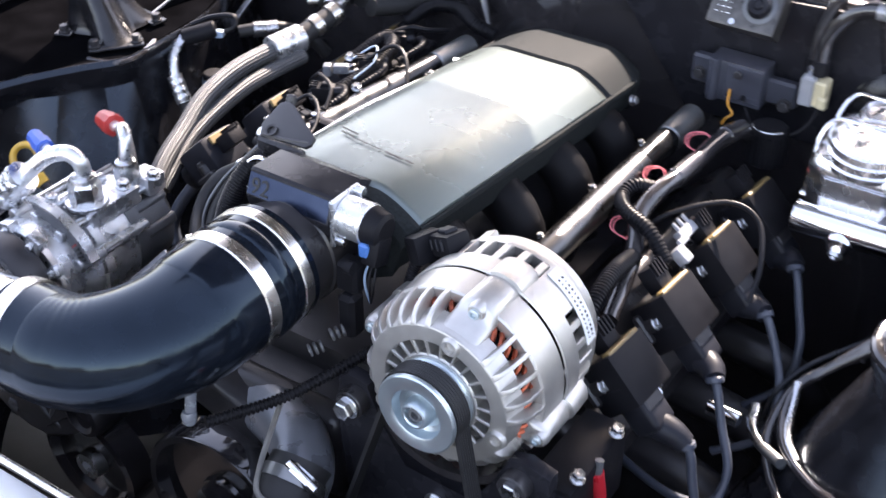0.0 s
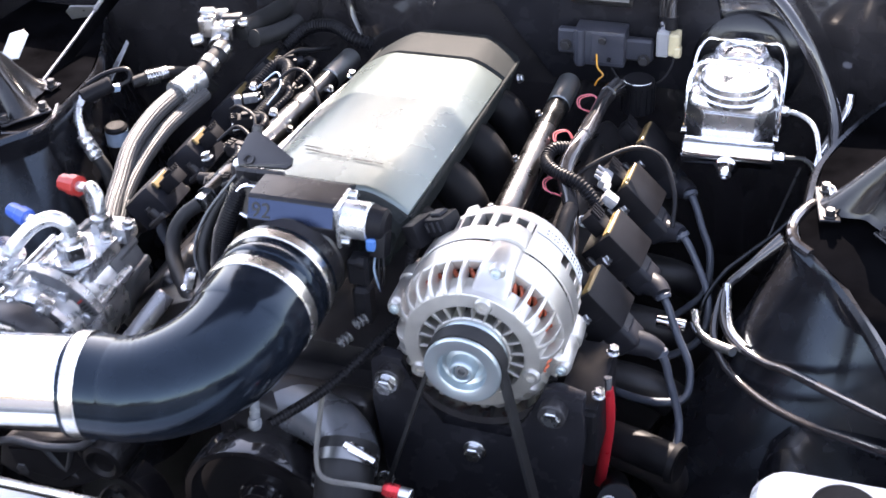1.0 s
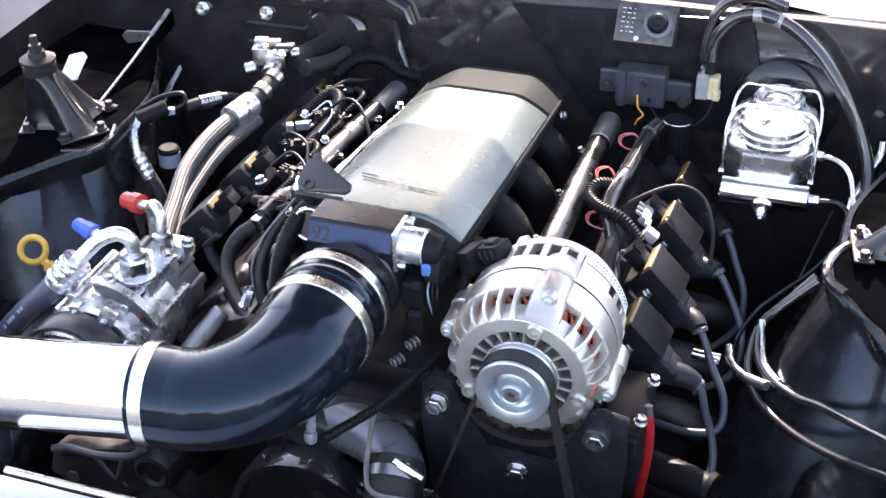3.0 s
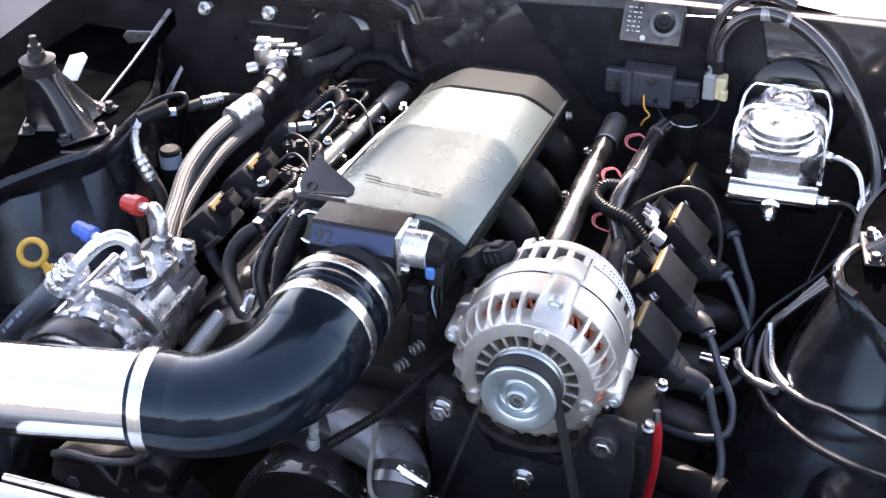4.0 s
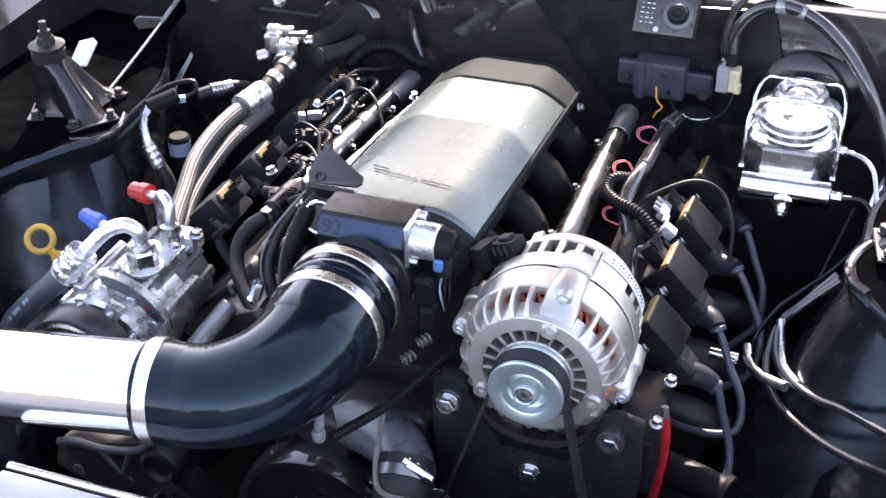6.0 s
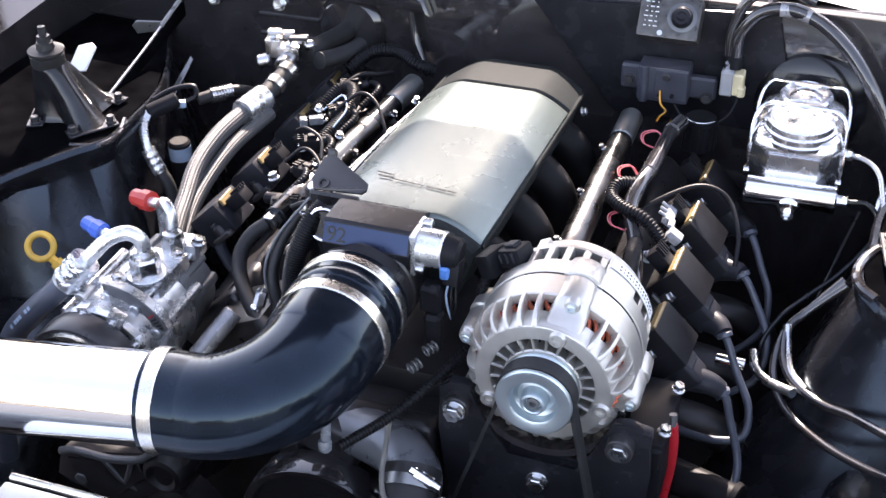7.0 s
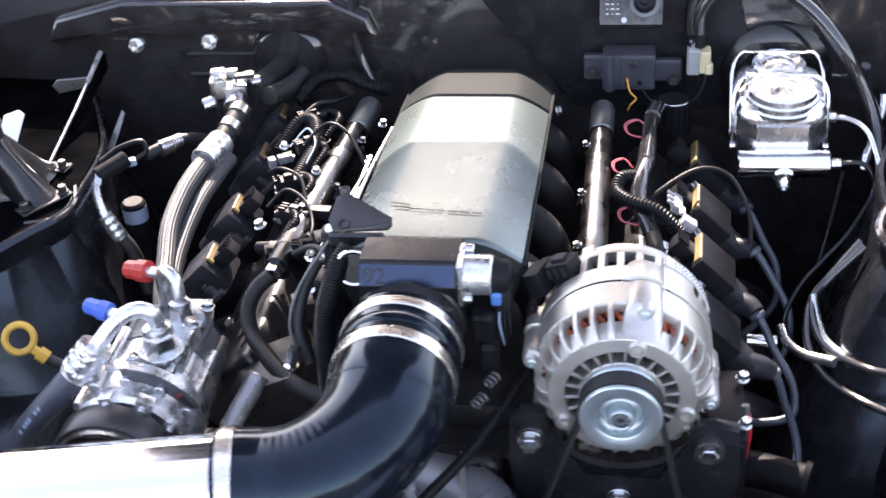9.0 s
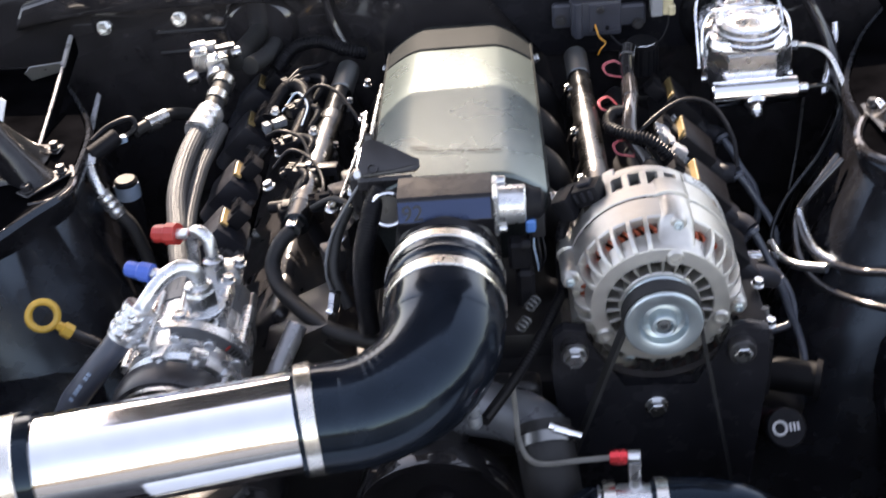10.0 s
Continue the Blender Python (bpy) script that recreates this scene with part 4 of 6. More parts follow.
lathe(bm, (AX, 0.034, AZ - 0.012), (0, 1, 0), [(0, 0.072), (0, 0.080), (0.016, 0.080), (0.016, 0.072), (0, 0.072)], 40, 15, 150)
part("cradle", bm, GLOSS, br, "glossy black cradle edge")
for p in ((0.092, 0.018, 0.805), (0.251, 0.024, 0.796), (0.172, 0.032, 0.724)):
    bm = BM()
    hexbolt(bm, p, (0, -1, 0), 0.0092, 0.010)
    part("bolt", bm, STEEL, br, "zinc hex bolt with a washer", sharp=22)
for x, z, y1 in ((0.092, 0.805, 0.05), (0.251, 0.796, 0.05)):
    bm = BM()
    rod(bm, (x, 0.018, z), (x, y1, z), 0.0135, seg=20, chamfer=0.001)
    part("spacer", bm, SATIN, br)
bm = BM()
box(bm, (0.268, 0.10, 0.748), (0.040, 0.10, 0.075), bevel=0.004, seg=2)
box(bm, (0.272, 0.062, 0.768), (0.030, 0.030, 0.026), bevel=0.003)
rod(bm, (0.275, 0.05, 0.752), (0.275, 0.058, 0.752), 0.006, seg=14)
solo("bracket_block", bm, PLASTIC, "black block behind the alternator bracket", "bracket")
for p in ((0.285, 0.065, 0.79), (0.286, 0.13, 0.79)):
    bolt(p, (0.2, 0, 1), 0.0055, 0.008)
# rear connector of the alternator and loom
bm = BM()
rt = Matrix.Rotation(radians(25), 3, "Y") @ Matrix.Rotation(radians(20), 3, "Z")
box(bm, (0.112, 0.135, 0.912), (0.040, 0.024, 0.020), rt.inverted(), 0.004, 2)
box(bm, (0.095, 0.128, 0.905), (0.018, 0.030, 0.026), rt.inverted(), 0.004, 2)
apl = thing("alternator_plug", (0.105, 0.13, 0.89), "black wiring plug beside the alternator", "wiring plug")
part("shell", bm, PLASTIC, apl)
for k in range(4):
    part("rib", box(BM(), V(0.112, 0.135, 0.912) + rt.inverted() @ V(-0.012 + 0.008 * k, -0.0125, 0.002), (0.003, 0.003, 0.010), rt.inverted(), 0.0008), BOOT, apl)
part("lock", box(BM(), V(0.112, 0.135, 0.912) + rt.inverted() @ V(0.006, 0.0, 0.0115), (0.014, 0.012, 0.004), rt.inverted(), 0.001), BOOT, apl)
hose("wiring_loom", [(0.098, 0.125, 0.905), (0.088, 0.118, 0.880), (0.086, 0.115, 0.85), (0.088, 0.12, 0.80)], 0.005, LOOM, "black corrugated loom down from the alternator plug", "wiring loom", 0.0006)

# ---------------------------------------------------------------- front of the engine, low
wp = thing("water_pump", (0.0, 0.05, 0.62), "grey cast water pump and thermostat housing", "water pump")
bm = BM()
box(bm, (-0.02, 0.055, 0.70), (0.16, 0.03, 0.10), bevel=0.012, seg=3)
box(bm, (-0.055, 0.045, 0.720), (0.09, 0.05, 0.05), Matrix.Rotation(radians(20), 3, "Y"), 0.012, 3)
part("casting", bm, BLOCKIRON, wp)
bm = BM()
tube(bm, [(-0.07, 0.060, 0.705), (-0.02, 0.045, 0.722), (0.030, 0.020, 0.732), (0.056, -0.004, 0.728), (0.060, -0.022, 0.718)], 0.028, 24, 6)
part("outlet", bm, PUMPCAST, wp, "grey cast outlet neck")
bm = BM()
lathe(bm, (-0.054, -0.010, 0.617), (0, -1, 0), [(-0.035, 0.0), (-0.035, 0.084), (-0.032, 0.087), (-0.002, 0.087), (0.001, 0.085), (0.001, 0.078), (-0.012, 0.074), (-0.014, 0.030), (-0.010, 0.028), (-0.010, 0)], 64)
pul2 = part("pulley", bm, GLOSS, wp, "glossy black water pump pulley")
part("hub", lathe(BM(), (-0.054, 0.004, 0.617), (0, -1, 0), [(0, 0), (0, 0.027), (0.014, 0.025), (0.016, 0.022), (0.016, 0)], 36), GLOSS, pul2)
hs = thing("coolant_hose", (0.07, -0.03, 0.60), "black coolant hose with a bright worm clamp", "hose")
part("hose", tube(BM(), [(0.0565, -0.005, 0.738), (0.060, -0.030, 0.722), (0.064, -0.055, 0.690), (0.07, -0.08, 0.62)], 0.0285, 22, 8), RUBBER, hs)
bm = BM()
lathe(bm, (0.0590, -0.016, 0.733), (0.1, -0.85, -0.5), [(0, 0.0285), (0, 0.0300), (0.011, 0.0300), (0.011, 0.0285)], 40)
cl = part("worm_clamp", bm, RAILEND, hs, "slotted worm drive clamp")
bm = BM()
box(bm, (0.075, -0.028, 0.752), (0.024, 0.012, 0.010), Matrix.Rotation(radians(25), 3, "Y"), 0.002)
rod(bm, (0.062, -0.028, 0.760), (0.092, -0.030, 0.746), 0.0045, seg=12)
part("screw", bm, CHROME, cl)
lr = thing("lower_hose", (0.18, -0.08, 0.62), "black radiator hose joined by a bare metal tee", "hose")
part("tee_tube", rod(BM(), (0.093, -0.085, 0.700), (0.155, -0.085, 0.700), 0.0190, seg=28), RAW, lr, "bare metal joining tube")
for x in (0.098, 0.146):
    bm = BM()
    lathe(bm, (x, -0.085, 0.700), (1, 0, 0), [(0, 0.0215), (0, 0.0232), (0.011, 0.0232), (0.011, 0.0215)], 36)
    part("worm_clamp", bm, BAND, lr, "bright worm drive clamp")
part("hose", tube(BM(), [(0.142, -0.085, 0.700), (0.19, -0.086, 0.700), (0.235, -0.095, 0.69), (0.27, -0.12, 0.65), (0.28, -0.15, 0.58)], 0.0217, 22, 8), SILICONE, lr)
part("hose", tube(BM(), [(0.108, -0.085, 0.700), (0.085, -0.085, 0.69), (0.07, -0.09, 0.65), (0.065, -0.09, 0.60)], 0.0217, 22, 8), SILICONE, lr)
part("port", rod(BM(), (0.128, -0.080, 0.715), (0.128, -0.072, 0.742), 0.0062, seg=16), RAW, lr)
sn = thing("sensor_line", (0.08, -0.05, 0.74), "braided steel line with a red anodised fitting", "sensor line")
part("line", tube(BM(), [(0.112, -0.068, 0.744), (0.08, -0.064, 0.738), (0.04, -0.055, 0.728), (0.025, -0.035, 0.735), (0.022, -0.01, 0.765), (0.0205, 0.008, 0.786)], 0.0026, 10, 8), LINE, sn)
part("red_fitting", lathe(BM(), (0.110, -0.069, 0.7445), (1, -0.05, 0.03), [(-0.004, 0), (-0.004, 0.0058), (0.001, 0.0072), (0.010, 0.0072), (0.012, 0.0060), (0.014, 0)], 8), REDFIT, sn, "red anodised hex fitting", sharp=20)
part("elbow", rod(BM(), (0.122, -0.070, 0.745), (0.134, -0.071, 0.7455), 0.0068, seg=14, chamfer=0.001), STEEL, sn)
for ob in (lr, sn):
    ob.location += V(0.010, 0.0, 0.010)
# oil filler cap
oc = thing("oil_cap", (0.307, 0.05, 0.65), "black oil filler cap with a white symbol", "oil cap")
part("cap", lathe(BM(), (0.307, 0.066, 0.650), (0.1, -0.75, 0.75), [(0, 0), (0, 0.0195), (0.004, 0.0215), (0.016, 0.0215), (0.019, 0.0195), (0.019, 0)], 32), PLASTIC, oc)
part("filler_neck", rod(BM(), (0.307, 0.066, 0.650), (0.292, 0.14, 0.60), 0.016, seg=20), PLASTIC, oc)
bm = BM()
fu, fv, fw = frame_of((0.1, -0.75, 0.75))
face = V(0.307, 0.066, 0.650) + fw * 0.0195
for k in range(18):
    a = radians(20 * k)
    box(bm, face + fu * 0.007 + (fu * math.cos(a) + fv * math.sin(a)) * 0.0068, (0.0028, 0.0012, 0.0028))
for dx in (-0.004, -0.008, -0.012):
    box(bm, face + fu * dx, (0.0018, 0.0012, 0.009), Matrix((fu, fw, fv)).transposed())
part("symbol", bm, WHITEINK, oc, "white printed symbol")
# steering pump bracket under the intake tube
pb = thing("pump_bracket", (-0.29, 0.01, 0.60), "grey cast pump bracket below the intake tube", "bracket")
bm = BM()
prism(bm, [(-0.091, -0.045), (-0.085, -0.013), (-0.060, -0.003), (-0.022, -0.005), (0.022, 0.005), (0.039, 0.022), (0.056, 0.018), (0.071, 0.004), (0.071, -0.011), (0.054, -0.030), (0.032, -0.034), (-0.006, -0.063), (-0.034, -0.055), (-0.069, -0.055)], (-0.285, 0.040, 0.640), (1, 0, 0), (0, 0.2, 1), 0.042, 0.005, 2)
part("arm", bm, BLOCKIRON, pb)
# no hollow here: a thin dark panel imitates the recess and its shade
bm = BM()
prism(bm, [(-0.074, -0.020), (-0.022, -0.014), (0.016, -0.006), (0.026, -0.022), (-0.008, -0.050), (-0.064, -0.046)], (-0.285, 0.000, 0.650), (1, 0, 0), (0, 0.2, 1), 0.0035, 0.001)
part("web", bm, BLOCKIRON, pb, "thin raised panel standing in for the shaded recess")
for pts, r in (([(-0.368, -0.004, 0.636), (-0.345, -0.006, 0.645), (-0.307, -0.006, 0.644), (-0.266, -0.004, 0.652), (-0.246, -0.002, 0.668)], 0.0048), ([(-0.312, -0.005, 0.642), (-0.292, -0.007, 0.620), (-0.268, -0.005, 0.604)], 0.0040), ([(-0.276, -0.005, 0.646), (-0.284, -0.007, 0.622), (-0.300, -0.005, 0.600)], 0.0034)):
    part("rib", tube(BM(), pts, r, 10, 6), CASTDARK, pb)
part("boss", lathe(BM(), (-0.238, 0.040, 0.638), (0, -1, 0), [(0, 0), (0, 0.026), (0.040, 0.026), (0.048, 0.023), (0.050, 0.018), (0.044, 0.012), (0.044, 0)], 36), BLOCKIRON, pb)
part("bolt", hexbolt(BM(), (-0.343, 0.0, 0.606), (0, -1, 0), 0.009, 0.012), CASTDARK, pb, sharp=22)
bolt((0.078, 0.028, 0.665), (0, -1, 0), 0.008, 0.008)
bm = BM()
lathe(bm, (-0.25, 0.0, 0.56), (0, -1, 0), [(-0.03, 0.05), (-0.03, 0.065), (0.0, 0.065), (0.002, 0.058), (-0.005, 0.05), (-0.03, 0.05)], 44)
pp = thing("pump_pulley", (-0.25, 0.01, 0.495), "black steering pump pulley low in the bay", "pulley")
part("rim", bm, GLOSS, pp)
part("web", lathe(BM(), (-0.25, 0.0, 0.56), (0, -1, 0), [(-0.02, 0.0), (-0.02, 0.051), (-0.012, 0.051), (-0.010, 0.02), (-0.006, 0.0)], 40), GLOSS, pp)
part("hub", lathe(BM(), (-0.25, 0.0, 0.56), (0, -1, 0), [(-0.011, 0.0), (-0.011, 0.018), (0.004, 0.016), (0.004, 0.007), (-0.004, 0.006), (-0.004, 0)], 28), STEEL, pp, "bare steel hub")
# red battery cable
rc = thing("battery_cable", (0.285, 0.15, 0.60), "red battery cable with a bare metal lug", "battery cable")
part("cable", tube(BM(), [(0.288, 0.095, 0.775), (0.290, 0.10, 0.745), (0.288, 0.11, 0.70), (0.280, 0.12, 0.62)], 0.0062, 14, 8), REDWIRE, rc)
part("lug", tube(BM(), [(0.288, 0.098, 0.786), (0.289, 0.095, 0.772)], 0.004, 10, 3), CASTDARK, rc, "bare metal cable lug")

# ---------------------------------------------------------------- air compressor
ac = thing("air_compressor", (-0.285, 0.06, 0.72), "bare aluminium air conditioning compressor with hose fittings", "compressor")
CX, CZ = -0.288, 0.788
bm = BM()
lathe(bm, (CX, 0, CZ), YD, [(0.002, 0), (0.002, 0.055), (0.006, 0.060), (0.018, 0.060), (0.020, 0.056), (0.050, 0.057), (0.052, 0.060), (0.062, 0.060), (0.064, 0.057), (0.098, 0.056), (0.098, 0)], 56)
part("body", bm, RAW, ac, sharp=30)
bm = BM()
lathe(bm, (CX, 0, CZ), YD, [(0.098, 0), (0.098, 0.0575), (0.112, 0.0575), (0.114, 0.054), (0.150, 0.052), (0.158, 0.044), (0.158, 0)], 56)
RIBS = []
for k in range(6):
    a = radians(12 + 30 * k)
    d = V(math.cos(a), 0, math.sin(a))
    RIBS.append(box(BM(), V(CX, 0.128, CZ) + d * 0.0505, (0.012, 0.052, 0.012), Matrix((d, V(0, 1, 0), d.cross(V(0, 1, 0)))).transposed(), 0.004, 3))
rh = part("rear_head", bm, CASTDARK, ac, "dark ribbed rear head")
for rb in RIBS:
    part("rib", rb, CASTDARK, rh)
for k in range(5):
    a = radians(25 + 32 * k)
    c = V(CX + math.cos(a) * 0.060, 0, CZ + math.sin(a) * 0.060)
    part("case_lug", rod(BM(), c + V(0, 0.022, 0), c + V(0, 0.112, 0), 0.0062, seg=12, chamfer=0.001), RAW, ac)
bm = BM()
box(bm, (-0.268, 0.090, 0.838), (0.046, 0.066, 0.020), bevel=0.005, seg=2)
rod(bm, (-0.267, 0.072, 0.846), (-0.267, 0.072, 0.851), 0.0215, seg=32, chamfer=0.001)
rod(bm, (-0.262, 0.122, 0.838), (-0.262, 0.122, 0.843), 0.0175, seg=32, chamfer=0.001)
box(bm, (-0.255, 0.14, 0.842), (0.030, 0.025, 0.020), bevel=0.004, seg=2)
part("port_block", bm, RAW, ac)
bm = BM()
lathe(bm, (CX - 0.006, 0, CZ), (0, -1, 0), [(0.002, 0.03), (0.002, 0.056), (0.004, 0.0580), (0.006, 0.0585), (0.030, 0.0585), (0.033, 0.0565), (0.033, 0.050), (0.026, 0.047), (0.026, 0.03)], 64)
clu = part("clutch_pulley", bm, SATIN, ac, "smooth black clutch pulley")
part("pulley_rim", lathe(BM(), (CX - 0.006, 0, CZ), (0, -1, 0), [(0.030, 0.0530), (0.0345, 0.0530), (0.0360, 0.050), (0.0350, 0.044), (0.028, 0.042)], 64), STEEL, clu, "bright machined pulley rim")
part("clutch_plate", lathe(BM(), (CX - 0.006, 0, CZ), (0, -1, 0), [(0.026, 0.041), (0.033, 0.040), (0.035, 0.028), (0.032, 0.018), (0.040, 0.012), (0.040, 0)], 48), SATIN, clu)
# strap across the case
bm = BM()
rows = []
for k in range(17):
    a = radians(104 - 80 * k / 16)
    d = V(math.cos(a), 0, math.sin(a))
    o = V(CX, 0, CZ)
    rows.append([o + d * 0.0700 + V(0, 0.039, 0), o + d * 0.0735 + V(0, 0.039, 0), o + d * 0.0735 + V(0, 0.028, 0), o + d * 0.0700 + V(0, 0.028, 0)])
loft(bm, rows)
stp = part("strap", bm, RAW, ac, "curved metal strap round the compressor")
# front of the strap in a darker metal, since it faces away from light
bm = BM()
rows = []
for k in range(17):
    a = radians(92 - 68 * k / 16)
    d = V(math.cos(a), 0, math.sin(a))
    o = V(CX, 0.0265, CZ)
    rows.append([o + d * 0.0600, o + d * 0.0732, o + d * 0.0732 + V(0, 0.0015, 0), o + d * 0.0600 + V(0, 0.0015, 0)])
loft(bm, rows)
part("strap_shaded_face", bm, CASTDARK, stp, "front face of the strap, darkened for its shade")
for a, r, s in ((99, 0.056, 0.017), (64, 0.057, 0.021), (31, 0.056, 0.015)):
    d = V(math.cos(radians(a)), 0, math.sin(radians(a)))
    part("case_boss", box(BM(), V(CX, 0.002, CZ) + d * r, (s, 0.012, s * 0.8), Matrix.Rotation(radians(-a), 3, "Y"), 0.002, 2), RAW, ac)
    part("case_bolt", hexbolt(BM(), V(CX, -0.004, CZ) + d * r, (0, -1, 0), 0.0036, 0.004), STEEL, ac, sharp=22)
for a0, n, m in ((42, 1, REDCAP), (38, 4, INK)):
    bm = BM()
    for k in range(n):
        a = radians(a0 - 3.4 * k)
        d, t = V(math.cos(a), 0, math.sin(a)), V(-math.sin(a), 0, math.cos(a))
        box(bm, V(CX, 0.0258, CZ) + d * 0.0665, (0.007, 0.001, 0.0022), Matrix((d, V(0, 1, 0), t)).transposed())
    part("strap_print", bm, m, stp)


def big_nut(p, r, h, parent):
    n = part("nut", lathe(BM(), p, (0, 0, 1), [(0, 0), (0, r), (h * 0.8, r), (h, r * 0.85), (h, 0)], 6), STEEL, parent, "large hex fitting nut", sharp=20)
    part("collar", lathe(BM(), V(p) + V(0, 0, h), (0, 0, 1), [(-0.001, 0), (-0.001, r * 0.86), (0.003, r * 0.80), (0.005, r * 0.6), (0.006, 0)], 28), STEEL, n)


big_nut((-0.267, 0.072, 0.850), 0.0165, 0.024, ac)
big_nut((-0.262, 0.122, 0.842), 0.0130, 0.026, ac)
part("suction_pipe", tube(BM(), [(-0.267, 0.072, 0.868), (-0.266, 0.073, 0.882), (-0.269, 0.072, 0.894), (-0.281, 0.068, 0.900), (-0.297, 0.058, 0.895), (-0.312, 0.046, 0.880), (-0.322, 0.041, 0.868)], 0.0080, 18, 8), RAW, ac, "bent aluminium suction pipe")
part("discharge_pipe", tube(BM(), [(-0.262, 0.122, 0.866), (-0.262, 0.124, 0.880), (-0.264, 0.128, 0.892), (-0.272, 0.134, 0.897), (-0.280, 0.140, 0.893), (-0.285, 0.144, 0.885), (-0.287, 0.148, 0.872), (-0.290, 0.152, 0.850), (-0.300, 0.160, 0.80)], 0.0068, 16, 8), RAW, ac, "bent aluminium discharge pipe")
fer = part("ferrule", tube(BM(), [(-0.317, 0.043, 0.875), (-0.328, 0.037, 0.862), (-0.340, 0.031, 0.848)], 0.0158, 24, 10, 0.0004, 0.0095), RAW, ac, "crimped aluminium hose ferrule")
fw = (V(-0.340, 0.031, 0.848) - V(-0.317, 0.043, 0.875)).normalized()
fu, fv, fw = frame_of(fw)
for j in range(3):
    for k in range(8):
        q = radians(45 * k + 22 * (j % 2))
        n = fu * math.cos(q) + fv * math.sin(q)
        part("crimp", lathe(BM(), V(-0.317, 0.043, 0.875) + fw * (0.007 + 0.011 * j) + n * 0.0150, n, [(0, 0.0042), (0.0012, 0.0040), (0.0022, 0.0026), (0.0024, 0)], 10), RAW, fer)
for p, q, m, nm in (((-0.282, 0.141, 0.890), (-0.298, 0.146, 0.888), REDCAP, "red"), ((-0.291, 0.060, 0.897), (-0.306, 0.065, 0.898), BLUECAP, "blue")):
    p, q = V(p), V(q)
    d = (q - p).normalized()
    pt = part("service_port", rod(BM(), p, q + d * 0.006, 0.0058, seg=16), RAW, ac, "service port stub")
    r = 0.0115 if nm == "red" else 0.0095
    part("cap", lathe(BM(), q, d, [(0, 0), (0, r), (0.012, r * 1.02), (0.014, r * 0.86), (0.026, r * 0.84), (0.028, r * 0.7), (0.028, 0)], 10), m, pt, nm + " plastic service cap", sharp=25)
rfh = thing("refrigerant_hose", (-0.40, 0.01, 0.60), "dark rubber refrigerant hose with pale printing", "hose")
part("hose", tube(BM(), [(-0.334, 0.034, 0.855), (-0.352, 0.022, 0.838), (-0.378, 0.010, 0.812), (-0.400, 0.005, 0.785), (-0.43, 0.0, 0.72), (-0.45, 0.0, 0.60)], 0.0130, 18, 10), SPARK, rfh)
bm = BM()
fp = smooth_path([(-0.345, 0.027, 0.845), (-0.378, 0.010, 0.812), (-0.40, 0.005, 0.785)], 10)
for k in (3, 4, 5, 7, 8, 10, 11, 12, 14):
    p = fp[k]
    w = (fp[k + 1] - fp[k - 1]).normalized()
    nrm = (V(0.02, -0.85, 0.72) - w * w.dot(V(0.02, -0.85, 0.72))).normalized()
    box(bm, p + nrm * 0.0130, (0.0035, 0.0042, 0.0008), Matrix((w, nrm.cross(w), nrm)).transposed())
part("print", bm, PALEBLUE, rfh, "pale printed bars")
for p in ((-0.245, 0.10, 0.858), (-0.240, 0.135, 0.853), (-0.285, 0.045, 0.856)):
    bolt(p, (0.2, 0, 1), 0.006, 0.008)
# strut brace tube behind the elbow
rodt = solo("support_tube", rod(BM(), (-0.208, 0.050, 0.769), (-0.183, 0.095, 0.802), 0.0105, seg=24, chamfer=0.001), BRACEMETAL, "grey metal tube beside the compressor", "tube")
bm = BM()
box(bm, (-0.185, 0.135, 0.775), (0.08, 0.08, 0.02), Matrix.Rotation(radians(-25), 3, "Y"), 0.006, 2)
solo("compressor_bracket", bm, BLOCKIRON, "grey metal bracket between compressor and head", "bracket")
bm = BM()
rod(bm, (-0.141, 0.076, 0.832), (-0.137, 0.082, 0.850), 0.0065, seg=6)
rod(bm, (-0.145, 0.072, 0.829), (-0.142, 0.076, 0.833), 0.0062, seg=14, chamfer=0.002)
solo("ball_stud", bm, CHROME, "bright ball stud of the throttle linkage", "ball stud")
# dipstick
dp = thing("dipstick", (-0.46, 0.16, 0.70), "yellow plastic dipstick ring on a dark tube", "dipstick")
dd = V(0.35, 0.1, -0.75).normalized()
c0 = V(-0.468, 0.155, 0.788)
part("ring", ring(BM(), c0, (0.35, -0.75, 0.5), 0.0150, 0.0040, 32, 10), YELLOW, dp)
bm = BM()
g = c0 + V(0.013, -0.002, -0.012)
lathe(bm, g, V(0.75, 0.0, -0.7), [(0, 0), (0, 0.0055), (0.006, 0.0055), (0.007, 0.0085), (0.018, 0.0085), (0.019, 0)], 6)
part("grip", bm, YELLOW, dp, sharp=20)
part("tube", tube(BM(), [g + V(0.012, 0, -0.012), g + V(0.05, 0.01, -0.05), g + V(0.09, 0.03, -0.12)], 0.006, 12, 5), SATIN, dp)

